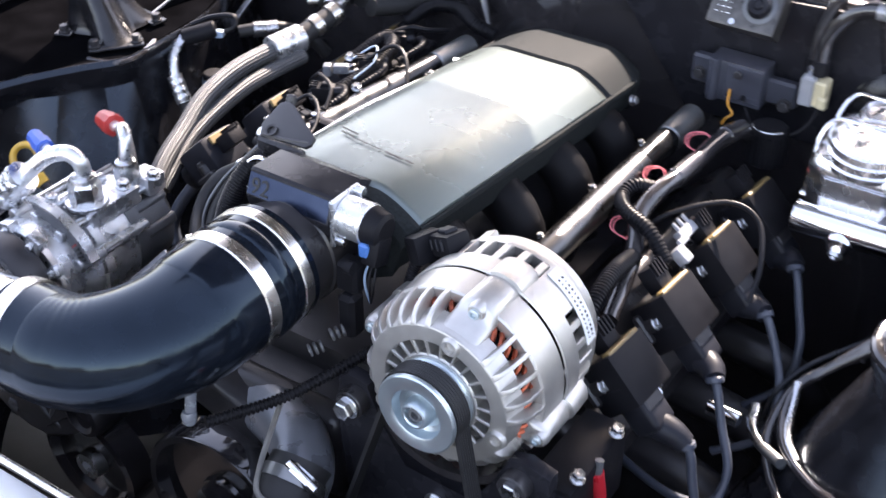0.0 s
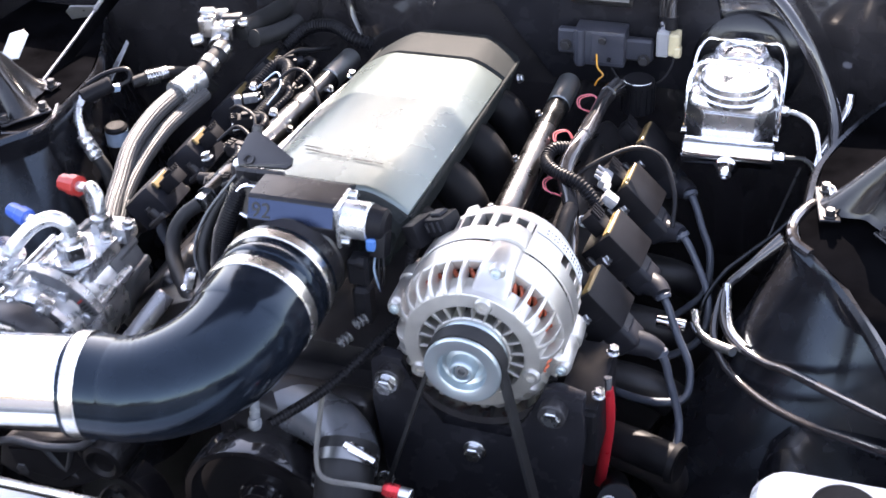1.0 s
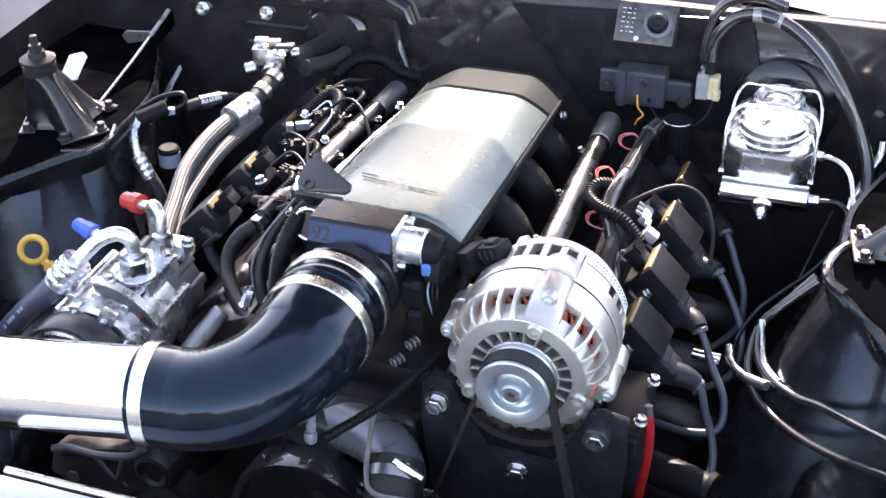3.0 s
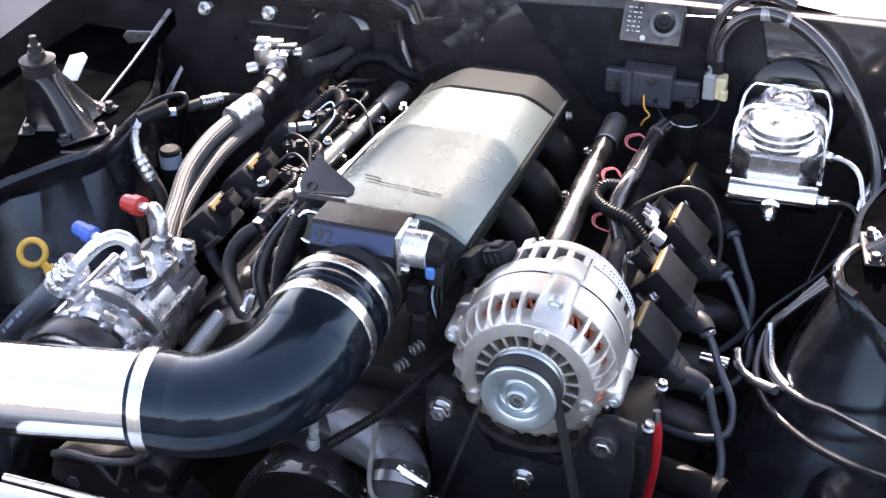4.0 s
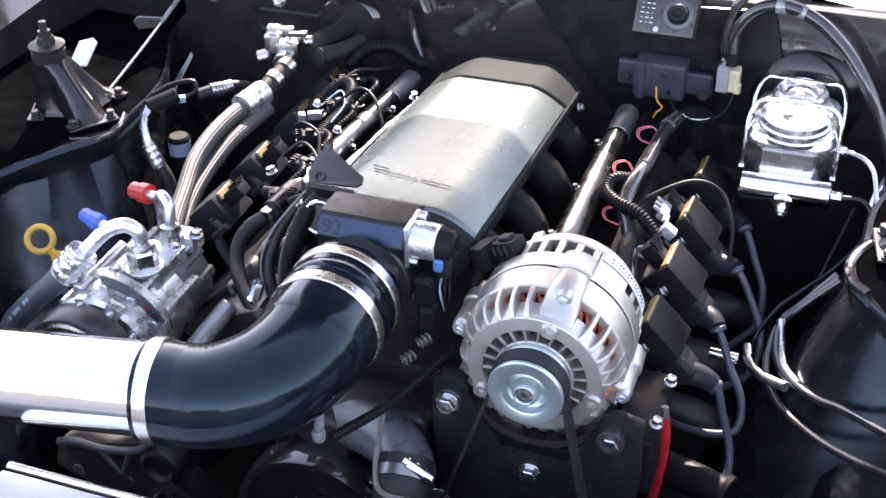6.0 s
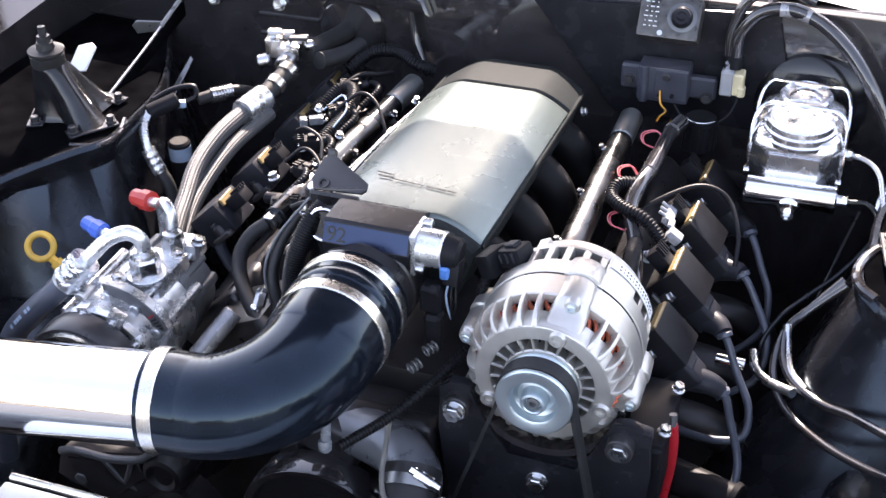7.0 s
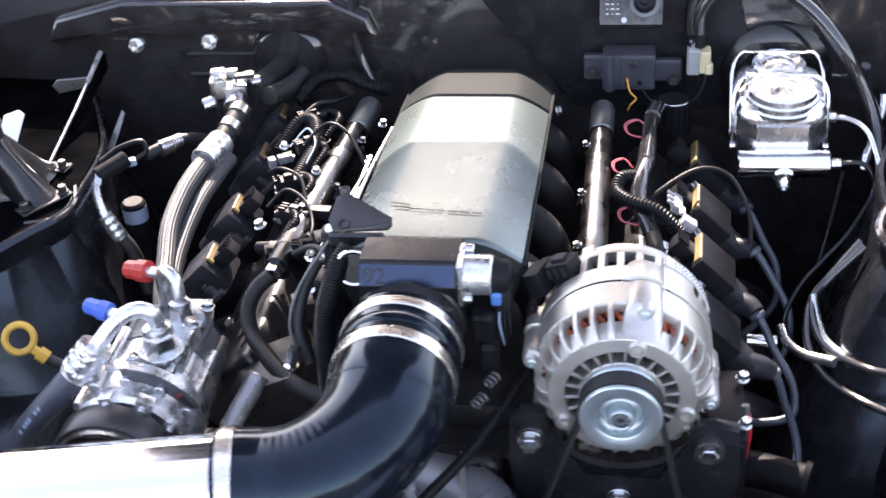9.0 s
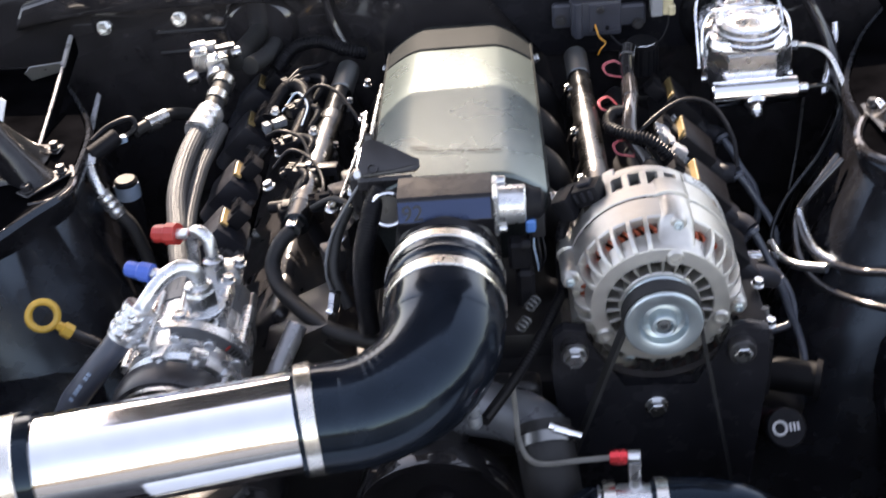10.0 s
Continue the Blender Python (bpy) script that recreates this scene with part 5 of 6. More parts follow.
# ---------------------------------------------------------------- ignition coils
def coil(y, side):
    x = -0.012 + side * (0.257 if side > 0 else 0.267)
    t = thing("ignition_coil", (x, y, 0.765), "black ignition coil with an amber potted back", "ignition coil", "ignition coils")
    out = V(side * 0.72, -0.06, -0.69).normalized()
    up = V(side * 0.69, 0.0, 0.72).normalized()
    al = up.cross(out).normalized()
    rot = Matrix((out, al, up)).transposed()
    c = V(x, y, 0.804) - (out * -0.002 + up * 0.003 if side > 0 else V(0, 0, 0))
    part("body", box(BM(), c + out * 0.016, (0.052, 0.058, 0.044) if side > 0 else (0.050, 0.056, 0.044), rot, 0.003 if side > 0 else 0.008, 2), PLASTIC if side > 0 else BOOT, t)
    part("top_rib", box(BM(), c + out * 0.022 + up * 0.0195, (0.022, 0.036, 0.004), rot, 0.0015), PLASTIC, t)
    part("potting", box(BM(), c - out * 0.0098 + up * (0.0165 if side > 0 else 0.014), (0.004, 0.050 if side > 0 else 0.032, 0.010), rot, 0.001), AMBER, t, "amber resin potting")
    if side > 0:
        part("tower", box(BM(), c + out * 0.055 - up * 0.002, (0.036, 0.032, 0.030), rot, 0.006, 3), BOOT, t, "dark rubber coil boot")
        part("tower_cap", box(BM(), c + out * 0.046 + up * 0.0125, (0.016, 0.026, 0.004), rot, 0.0015), SATIN, t)
    else:
        part("tower", rod(BM(), c + out * 0.034 + V(0, 0.004, 0), c + out * 0.070 + V(0, 0.002, 0) - up * 0.003, 0.0188, 0.0165, seg=22, chamfer=0.001), BOOT, t, "dark rubber coil boot")
    bm = BM()
    for s in (1, -1):
        rod(bm, c + al * s * 0.026 - up * 0.018 + out * 0.012, c + al * s * 0.026 - up * 0.004 + out * 0.012, 0.0075, seg=16)
    box(bm, c + out * 0.012 - up * 0.017, (0.030, 0.070, 0.008), rot, 0.002)
    part("mounting_foot", bm, SATIN, t)
    for s in (1, -1):
        bm = BM()
        hexbolt(bm, c + al * s * 0.027 - up * 0.004 + out * 0.012, up, 0.0055, 0.006)
        part("bolt", bm, STEEL if side > 0 else SATIN, t)
    part("face_rib", box(BM(), c + out * 0.020 - al * (0.0275 if side > 0 else 0.0285) + up * 0.002, (0.003, 0.003, 0.026), rot, 0.0008), BOOT, t)
    part("clip", box(BM(), c + out * 0.036 + up * 0.018, (0.010, 0.024, 0.006), rot, 0.002), BOOT, t)
    bm = BM()
    box(bm, c - out * 0.022 + up * 0.004, (0.026, 0.022, 0.018), rot, 0.003, 2)
    for k in range(4):
        box(bm, c - out * 0.030 + up * 0.014 + al * (k - 1.5) * 0.005, (0.014, 0.0022, 0.004), rot)
    part("plug", bm, PLASTIC, t, "ribbed black wiring plug")
    return t, c + out * 0.064 - up * 0.005, out


LEADS = []
for i, y in enumerate((0.203, 0.309, 0.410, 0.511)):
    t, e, out = coil(y, 1)
    LEADS.append((e, out))
for y in (0.274, 0.377, 0.502, 0.605):
    coil(y, -1)


def lead(pts, n):
    t = thing("spark_plug_lead", V(pts[0]), "grey-blue spark plug lead with a rubber boot", "spark plug lead", "spark plug leads")
    pts = [V(p) for p in pts]
    part("lead", tube(BM(), pts, 0.0044, 12, 8), SPARK, t)
    d = (pts[2] - pts[1]).normalized()
    part("boot", tube(BM(), [pts[0], pts[0].lerp(pts[1], 0.5) + V(0.004, 0, 0.002), pts[1]], 0.0150, 18, 6, r_end=0.0100), BOOT, t, "dark rubber boot")
    part("boot_lip", rod(BM(), pts[1] - d * 0.002, pts[1] + d * 0.004, 0.0090, seg=18, chamfer=0.001), SPARK, t)
    return t


lead([LEADS[0][0], (0.323, 0.200, 0.742), (0.337, 0.192, 0.710), (0.351, 0.178, 0.670), (0.349, 0.155, 0.650), (0.322, 0.144, 0.645), (0.29, 0.15, 0.635), (0.235, 0.17, 0.635)], 0)
lead([LEADS[1][0], (0.312, 0.284, 0.752), (0.332, 0.265, 0.718), (0.351, 0.244, 0.690), (0.351, 0.219, 0.670), (0.327, 0.212, 0.663), (0.292, 0.222, 0.655), (0.235, 0.25, 0.645)], 1)
lead([LEADS[2][0], (0.315, 0.395, 0.758), (0.339, 0.378, 0.728), (0.356, 0.351, 0.700), (0.35, 0.33, 0.66), (0.31, 0.32, 0.63)], 2)
lead([LEADS[3][0], (0.312, 0.485, 0.758), (0.333, 0.454, 0.730), (0.347, 0.427, 0.710), (0.345, 0.41, 0.67), (0.31, 0.40, 0.63)], 3)
for pts in ([(-0.305, 0.295, 0.76), (-0.34, 0.28, 0.73), (-0.36, 0.26, 0.68), (-0.33, 0.25, 0.63)], [(-0.305, 0.40, 0.76), (-0.34, 0.385, 0.73), (-0.36, 0.37, 0.68), (-0.33, 0.36, 0.63)]):
    hose("spark_plug_lead", pts, 0.0075, SPARK, "dark spark plug lead behind the compressor", "spark plug lead", group="spark plug leads")

# coil harness on the driver's bank
hn = thing("coil_harness", (0.19, 0.43, 0.80), "black taped coil harness with short pink wires", "wiring harness")
part("trunk", tube(BM(), [(0.205, 0.585, 0.835), (0.203, 0.560, 0.850), (0.196, 0.520, 0.852), (0.193, 0.450, 0.852), (0.186, 0.400, 0.850), (0.184, 0.365, 0.838), (0.200, 0.325, 0.822), (0.215, 0.25, 0.80)], 0.0090, 16, 8), GLOSS, hn)
part("sleeve", rod(BM(), (0.2035, 0.572, 0.848), (0.198, 0.535, 0.853), 0.0104, seg=16, chamfer=0.001), GLOSS, hn, "shiny black tape sleeve")
part("sleeve", rod(BM(), (0.1935, 0.470, 0.852), (0.191, 0.430, 0.852), 0.0102, seg=16, chamfer=0.001), GLOSS, hn, "shiny black tape sleeve")
part("branch", tube(BM(), [(0.186, 0.405, 0.850), (0.165, 0.395, 0.853), (0.160, 0.375, 0.848), (0.175, 0.355, 0.848), (0.205, 0.345, 0.842), (0.23, 0.335, 0.82)], 0.0072, 12, 8, 0.0007), LOOM, hn)
part("branch", tube(BM(), [(0.200, 0.325, 0.822), (0.205, 0.27, 0.835), (0.212, 0.215, 0.83), (0.22, 0.16, 0.80)], 0.0085, 12, 8, 0.0008), LOOM, hn)
bm = BM()
tilt = Matrix.Rotation(radians(35), 3, "Y")
box(bm, (0.226, 0.386, 0.826), (0.012, 0.030, 0.010), tilt, 0.0025, 2)
box(bm, (0.238, 0.352, 0.822), (0.018, 0.014, 0.013), tilt, 0.003, 2)
for k in range(3):
    box(bm, V(0.222, 0.376 + 0.010 * k, 0.832), (0.016, 0.003, 0.004), tilt, 0.0008)
box(bm, (0.232, 0.366, 0.829), (0.007, 0.016, 0.005), tilt, 0.001)
part("connector", bm, CLEARPLASTIC, hn, "pale grey harness connector")
for c, s in (((0.178, 0.512, 0.852), 0.015), ((0.163, 0.440, 0.842), 0.012), ((0.172, 0.352, 0.832), 0.012)):
    c = V(c)
    for k in range(2):
        o = V(0.002 * k, 0.003 * k, -0.003 * k)
        part("pink_wire", tube(BM(), [c + o + V(s, 0.4 * s, -0.004), c + o + V(0.2 * s, 0.9 * s, 0.004), c + o + V(-0.8 * s, 0.3 * s, 0.003), c + o + V(-0.5 * s, -0.7 * s, -0.002), c + o + V(s, -0.9 * s, -0.006)], 0.00085, 6, 6), PINKWIRE, hn, "thin pink injector wires")
hose("coil_cable", [(0.178, 0.372, 0.812), (0.205, 0.395, 0.835), (0.25, 0.425, 0.848), (0.285, 0.42, 0.842), (0.305, 0.385, 0.818), (0.308, 0.36, 0.79)], 0.0026, LOOM, "thin black cable arching over the coils", "cable")
bm = BM()
rod(bm, (0.225, 0.60, 0.80), (0.225, 0.60, 0.845), 0.020, seg=28, chamfer=0.002)
ps = thing("ribbed_sensor", (0.225, 0.60, 0.80), "black ribbed sensor housing behind the coils", "sensor")
part("can", bm, PLASTIC, ps)
for k in range(16):
    a = 2 * math.pi * k / 16
    part("rib", box(BM(), (0.225 + 0.0205 * math.cos(a), 0.60 + 0.0205 * math.sin(a), 0.82), (0.003, 0.003, 0.036), Matrix.Rotation(a, 3, "Z")), PLASTIC, ps)
# highlight on the rim's front, made as a thin steel arc
part("clip", tube(BM(), [(0.225 + 0.0190 * math.cos(radians(a)), 0.60 + 0.0190 * math.sin(radians(a)), 0.845) for a in range(205, 336, 13)], 0.0009, 6, 2), STEEL, ps, "bright arc put where the rim catches light")

# ---------------------------------------------------------------- hoses and blocks on the passenger side
bh = thing("braided_hose", (-0.33, 0.35, 0.78), "braided steel heater hose with a crimped silver collar", "hose", "braided hoses")
part("hose", tube(BM(), [(-0.327, 0.465, 0.850), (-0.334, 0.430, 0.848), (-0.340, 0.372, 0.845), (-0.344, 0.320, 0.830), (-0.340, 0.278, 0.808), (-0.333, 0.232, 0.785), (-0.32, 0.18, 0.74)], 0.0112, 20, 10), BRAID, bh)
part("collar", tube(BM(), [(-0.325, 0.470, 0.851), (-0.335, 0.428, 0.848)], 0.0172, 22, 8, 0.0003, 0.012), RAW, bh, "crimped silver collar")
bh2 = thing("braided_hose", (-0.315, 0.34, 0.78), "second braided steel heater hose behind the first", "hose", "braided hoses")
part("hose", tube(BM(), [(-0.314, 0.460, 0.834), (-0.320, 0.420, 0.832), (-0.326, 0.370, 0.828), (-0.331, 0.315, 0.813), (-0.331, 0.270, 0.795), (-0.325, 0.22, 0.765)], 0.0098, 20, 10), BRAID, bh2)
hv = thing("heater_valve", (-0.32, 0.55, 0.83), "bright metal heater valve between black hoses", "heater valve")
part("neck", tube(BM(), [(-0.326, 0.462, 0.851), (-0.318, 0.50, 0.860), (-0.312, 0.53, 0.868)], 0.0125, 18, 6), RUBBER, hv, "black rubber hose neck")
for y, z, x in ((0.488, 0.857, -0.3205), (0.515, 0.864, -0.315)):
    bm = BM()
    lathe(bm, (x, y, z), (0.2, 0.95, 0.25), [(0, 0.0125), (0, 0.0140), (0.012, 0.0140), (0.012, 0.0125)], 28)
    part("clamp", bm, BAND, hv)
vr = Matrix.Rotation(radians(15), 3, "Z")
bm = BM()
lathe(bm, (-0.322, 0.528, 0.866), (-0.15, 0.95, 0.12), [(0, 0), (0, 0.0135), (0.004, 0.0145), (0.010, 0.0145), (0.012, 0.0125), (0.040, 0.0125), (0.042, 0.0145), (0.050, 0.0145), (0.050, 0)], 28)
box(bm, (-0.326, 0.556, 0.878), (0.030, 0.026, 0.020), vr, 0.003, 2)
part("valve_body", bm, VALVE, hv, "bright cast valve body")
for p, sz in (((-0.346, 0.552, 0.884), (0.022, 0.020, 0.026)), ((-0.352, 0.572, 0.874), (0.016, 0.018, 0.018)), ((-0.336, 0.576, 0.892), (0.018, 0.010, 0.012)), ((-0.312, 0.572, 0.888), (0.014, 0.016, 0.014))):
    part("valve_lug", box(BM(), p, sz, vr, 0.003, 2), VALVE, hv)
part("port", rod(BM(), (-0.350, 0.545, 0.868), (-0.366, 0.539, 0.864), 0.0095, seg=18, chamfer=0.002), VALVE, hv)
part("port", rod(BM(), (-0.308, 0.566, 0.884), (-0.296, 0.572, 0.884), 0.0075, seg=16, chamfer=0.002), VALVE, hv)
for p in ((-0.346, 0.550, 0.898), (-0.324, 0.552, 0.889)):
    part("screw", rod(BM(), p, V(p) + V(0, -0.001, 0.004), 0.0045, seg=12, chamfer=0.001), STEEL, hv)
part("lever", box(BM(), (-0.312, 0.558, 0.898), (0.026, 0.012, 0.005), vr, 0.0015), SATIN, hv)
part("lever", box(BM(), (-0.345, 0.556, 0.9045), (0.020, 0.012, 0.006), vr, 0.002), RAW, hv)
part("outlet_hose", tube(BM(), [(-0.306, 0.565, 0.874), (-0.298, 0.60, 0.872), (-0.291, 0.64, 0.868), (-0.288, 0.672, 0.866)], 0.0135, 18, 6), RUBBER, hv, "black rubber hose into the firewall")
part("outlet_hose", tube(BM(), [(-0.285, 0.56, 0.868), (-0.275, 0.60, 0.858), (-0.270, 0.64, 0.850), (-0.268, 0.672, 0.846)], 0.0115, 18, 6, 0.0006), RUBBER, hv, "black rubber hose into the firewall")
solo("hose_grommet", lathe(BM(), (-0.285, 0.674, 0.868), (0, -1, 0), [(0, 0.0), (0, 0.052), (0.004, 0.050), (0.010, 0.042), (0.010, 0.0)], 40), GLOSS, "black domed grommet on the firewall", "grommet")
hose("wiring_loom", [(-0.26, 0.60, 0.84), (-0.235, 0.625, 0.858), (-0.20, 0.63, 0.862), (-0.165, 0.615, 0.855), (-0.14, 0.62, 0.845)], 0.0085, LOOM, "black corrugated loom behind the fuel rail", "wiring loom", 0.0008)
hose("wiring_loom", [(-0.255, 0.475, 0.835), (-0.235, 0.515, 0.855), (-0.212, 0.505, 0.858), (-0.205, 0.46, 0.85), (-0.215, 0.40, 0.84)], 0.0085, LOOM, "black corrugated loom looped over the coils", "wiring loom", 0.0008)
bm = BM()
box(bm, (-0.235, 0.435, 0.850), (0.018, 0.011, 0.010), Matrix.Rotation(radians(30), 3, "Z"), 0.002, 2)
box(bm, (-0.249, 0.427, 0.848), (0.010, 0.013, 0.014), Matrix.Rotation(radians(30), 3, "Z"), 0.003, 2)
solo("harness_connector", bm, DIMPLASTIC, "clear grey harness connector among black looms", "connector")
hose("thin_cable", [(-0.215, 0.455, 0.858), (-0.19, 0.475, 0.875), (-0.165, 0.465, 0.872), (-0.145, 0.44, 0.858), (-0.135, 0.425, 0.845)], 0.0022, LOOM, "thin black cable over the fuel rail", "cable")
for i, (y, dx) in enumerate(((0.27, 0), (0.345, 0.004), (0.42, -0.003), (0.50, 0.002), (0.57, 0.0))):
    bm = BM()
    box(bm, (-0.210 + dx, y, 0.825), (0.020, 0.026, 0.022), Matrix.Rotation(radians(20 * (-1) ** i), 3, "Z"), 0.004, 2)
    box(bm, (-0.210 + dx, y, 0.8365), (0.010, 0.016, 0.004), bevel=0.001)
    rod(bm, (-0.232 + dx, y + 0.008, 0.828), (-0.20 + dx, y + 0.005, 0.832), 0.007, seg=14, chamfer=0.002)
    solo("injector_plug", bm, PLASTIC, "black injector plug among the looms", "wiring plug", "injector plugs")
    if i < 4:
        hose("injector_wire", [(-0.20, y, 0.842), (-0.188, y + 0.03, 0.853), (-0.205, y + 0.055, 0.848), (-0.22, y + 0.06, 0.838)], 0.0042, LOOM, "short black injector wire in corrugated sleeve", "wire", 0.0004, group="injector wires")
        bolt((-0.232 + dx, y + 0.035, 0.838), (-0.3, 0, 1), 0.006, 0.008)
# throttle linkage between rail and manifold
bm = BM()
tube(bm, [(-0.128, 0.26, 0.858), (-0.127, 0.34, 0.862), (-0.126, 0.42, 0.862)], 0.0035, 10, 5)
tube(bm, [(-0.112, 0.21, 0.895), (-0.110, 0.33, 0.890), (-0.108, 0.47, 0.872)], 0.0028, 10, 5)
solo("linkage_rod", bm, STEEL, "thin steel linkage rods beside the manifold", "linkage")
for y in (0.29, 0.36, 0.43, 0.52):
    bolt((-0.132, y, 0.848), (0.2, 0, 1), 0.0042, 0.008)
hose("throttle_cable", [(-0.098, 0.165, 0.938), (-0.118, 0.150, 0.915), (-0.140, 0.128, 0.885), (-0.148, 0.110, 0.855), (-0.140, 0.10, 0.82)], 0.0017, CASTDARK, "thin steel throttle cable hanging beside the throttle", "cable")
hose("big_loom", [(-0.086, 0.135, 0.930), (-0.094, 0.122, 0.921), (-0.100, 0.110, 0.905), (-0.107, 0.10, 0.88), (-0.110, 0.092, 0.845), (-0.108, 0.08, 0.80)], 0.0100, LOOM, "black corrugated loom beside the throttle body", "wiring loom", 0.0005, seg=16, pitch=0.0026)
hose("vacuum_hose", [(-0.198, 0.214, 0.837), (-0.210, 0.201, 0.830), (-0.218, 0.186, 0.815), (-0.212, 0.166, 0.803), (-0.195, 0.142, 0.797), (-0.168, 0.113, 0.792), (-0.140, 0.092, 0.789), (-0.10, 0.078, 0.785)], 0.0086, RUBBER, "thick black hose from the rail end under the throttle", "hose", seg=16)
hose("vacuum_hose", [(-0.122, 0.150, 0.905), (-0.136, 0.132, 0.88), (-0.140, 0.112, 0.85), (-0.128, 0.095, 0.82)], 0.0060, RUBBER, "thin black vacuum hose beside the throttle", "hose")
lkb = thing("linkage_bracket", (-0.14, 0.22, 0.83), "black brackets of the throttle linkage", "bracket")
for k in range(5):
    random.seed(20 + k)
    part("block", box(BM(), (-0.145 + 0.010 * (k % 3), 0.15 + 0.035 * k, 0.845 + 0.006 * (k % 2)), (0.022, 0.026, 0.026), Matrix.Rotation(random.uniform(-0.5, 0.5), 3, "Z"), 0.004, 2), SATIN, lkb)
for p in ((-0.135, 0.145, 0.872), (-0.130, 0.19, 0.875), (-0.150, 0.215, 0.862), (-0.128, 0.235, 0.868)):
    bolt(p, (0.1, -0.4, 1), 0.0055, 0.008, CHROME, "bright bolt of the throttle linkage", "linkage bolts")
# refrigerant drier line
dr = thing("refrigerant_line", (-0.45, 0.40, 0.75), "aluminium refrigerant fitting with a crimped hose end", "refrigerant line")
part("pipe", tube(BM(), [(-0.470, 0.405, 0.828), (-0.462, 0.388, 0.815), (-0.452, 0.378, 0.795)], 0.0062, 14, 6), RAW, dr)
part("ferrule", tube(BM(), [(-0.455, 0.380, 0.800), (-0.437, 0.375, 0.770)], 0.0095, 18, 10, 0.0003, 0.009), RAW, dr, "crimped silver ferrule")
part("hose", tube(BM(), [(-0.440, 0.376, 0.774), (-0.425, 0.372, 0.752), (-0.41, 0.36, 0.70)], 0.0085, 14, 6), RUBBER, dr)
part("fitting", rod(BM(), (-0.474, 0.412, 0.822), (-0.468, 0.404, 0.834), 0.010, seg=6, chamfer=0.001), STEEL, dr)
bm = BM()
rod(bm, (-0.470, 0.415, 0.832), (-0.440, 0.445, 0.842), 0.011, seg=20, chamfer=0.002)
sw = thing("pressure_switch", (-0.455, 0.43, 0.82), "black pressure switch with a pale blue wire", "pressure switch")
part("switch", bm, PLASTIC, sw)
part("brass_nut", rod(BM(), (-0.466, 0.428, 0.828), (-0.456, 0.434, 0.834), 0.0095, seg=6, chamfer=0.001), RAW, sw, "bright hex nut")
part("plug", box(BM(), (-0.440, 0.443, 0.836), (0.022, 0.012, 0.008), Matrix.Rotation(radians(30), 3, "Z"), 0.002, 2), PALEBLUE, sw, "pale blue connector")
part("wire", tube(BM(), [(-0.43, 0.45, 0.838), (-0.418, 0.455, 0.846), (-0.425, 0.462, 0.856), (-0.45, 0.45, 0.853), (-0.468, 0.43, 0.845)], 0.0034, 8, 8), LOOM, sw)
dri = thing("drier", (-0.441, 0.434, 0.70), "black drier canister with a pale blue label", "drier")
part("can", rod(BM(), (-0.441, 0.434, 0.69), (-0.441, 0.434, 0.786), 0.0150, seg=28, chamfer=0.003), PLASTIC, dri)
part("label", rod(BM(), (-0.441, 0.434, 0.760), (-0.441, 0.434, 0.779), 0.0155, seg=28), PALEBLUE, dri, "pale blue paper label")
hose("line_hose", [(-0.425, 0.470, 0.832), (-0.405, 0.490, 0.834), (-0.385, 0.515, 0.830), (-0.365, 0.535, 0.815), (-0.35, 0.55, 0.79)], 0.0080, RUBBER, "black rubber line with crimped ends", "hose")
hose("line_ferrule", [(-0.412, 0.483, 0.8335), (-0.392, 0.506, 0.832)], 0.0098, STEEL, "crimped steel ferrule on a black line", "ferrule", 0.0008)

# ---------------------------------------------------------------- master cylinder
mc = thing("master_cylinder", (0.348, 0.55, 0.79), "chrome brake master cylinder with a wire-held lid", "master cylinder")
def rrect(cx, cy, hx, hy, r, z, n=5):
    out = []
    for sx, sy, a0 in ((1, 1, 0), (-1, 1, 90), (-1, -1, 180), (1, -1, 270)):
        for k in range(n + 1):
            a = radians(a0 + 90 * k / n)
            out.append((cx + sx * (hx - r) + r * math.cos(a), cy + sy * (hy - r) + r * math.sin(a), z))
    return out


bm = BM()
loft(bm, [rrect(0.348, 0.562, 0.040, 0.050, 0.012, 0.800, 1), rrect(0.348, 0.562, 0.049, 0.062, 0.020, 0.815, 1), rrect(0.348, 0.562, 0.052, 0.066, 0.022, 0.846, 1), rrect(0.348, 0.562, 0.051, 0.065, 0.022, 0.863, 1)])
part("reservoir", bm, BRIGHT, mc, sharp=25)
bm = BM()
loft(bm, [rrect(0.348, 0.565, 0.047, 0.060, 0.022, 0.862), rrect(0.348, 0.565, 0.052, 0.065, 0.024, 0.864), rrect(0.348, 0.565, 0.052, 0.065, 0.024, 0.868), rrect(0.348, 0.565, 0.051, 0.064, 0.024, 0.872), rrect(0.348, 0.565, 0.048, 0.061, 0.024, 0.879), rrect(0.348, 0.565, 0.040, 0.053, 0.022, 0.884)])
lidm = part("lid", bm, BRIGHT, mc, "chrome lid with two round domes", sharp=25)
for y, r in ((0.540, 0.0425), (0.600, 0.034)):
    bm = BM()
    lathe(bm, (0.348, y, 0.874), (0, -0.08, 1), [(0, r * 1.10), (0.005, r * 1.10), (0.007, r * 1.04), (0.013, r * 1.02), (0.015, r * 0.96), (0.021, r * 0.93), (0.024, r * 0.84), (0.021, r * 0.74), (0.020, r * 0.60), (0.024, r * 0.40), (0.026, r * 0.2), (0.0262, 0)], 48)
    part("dome", bm, BRIGHT, lidm)
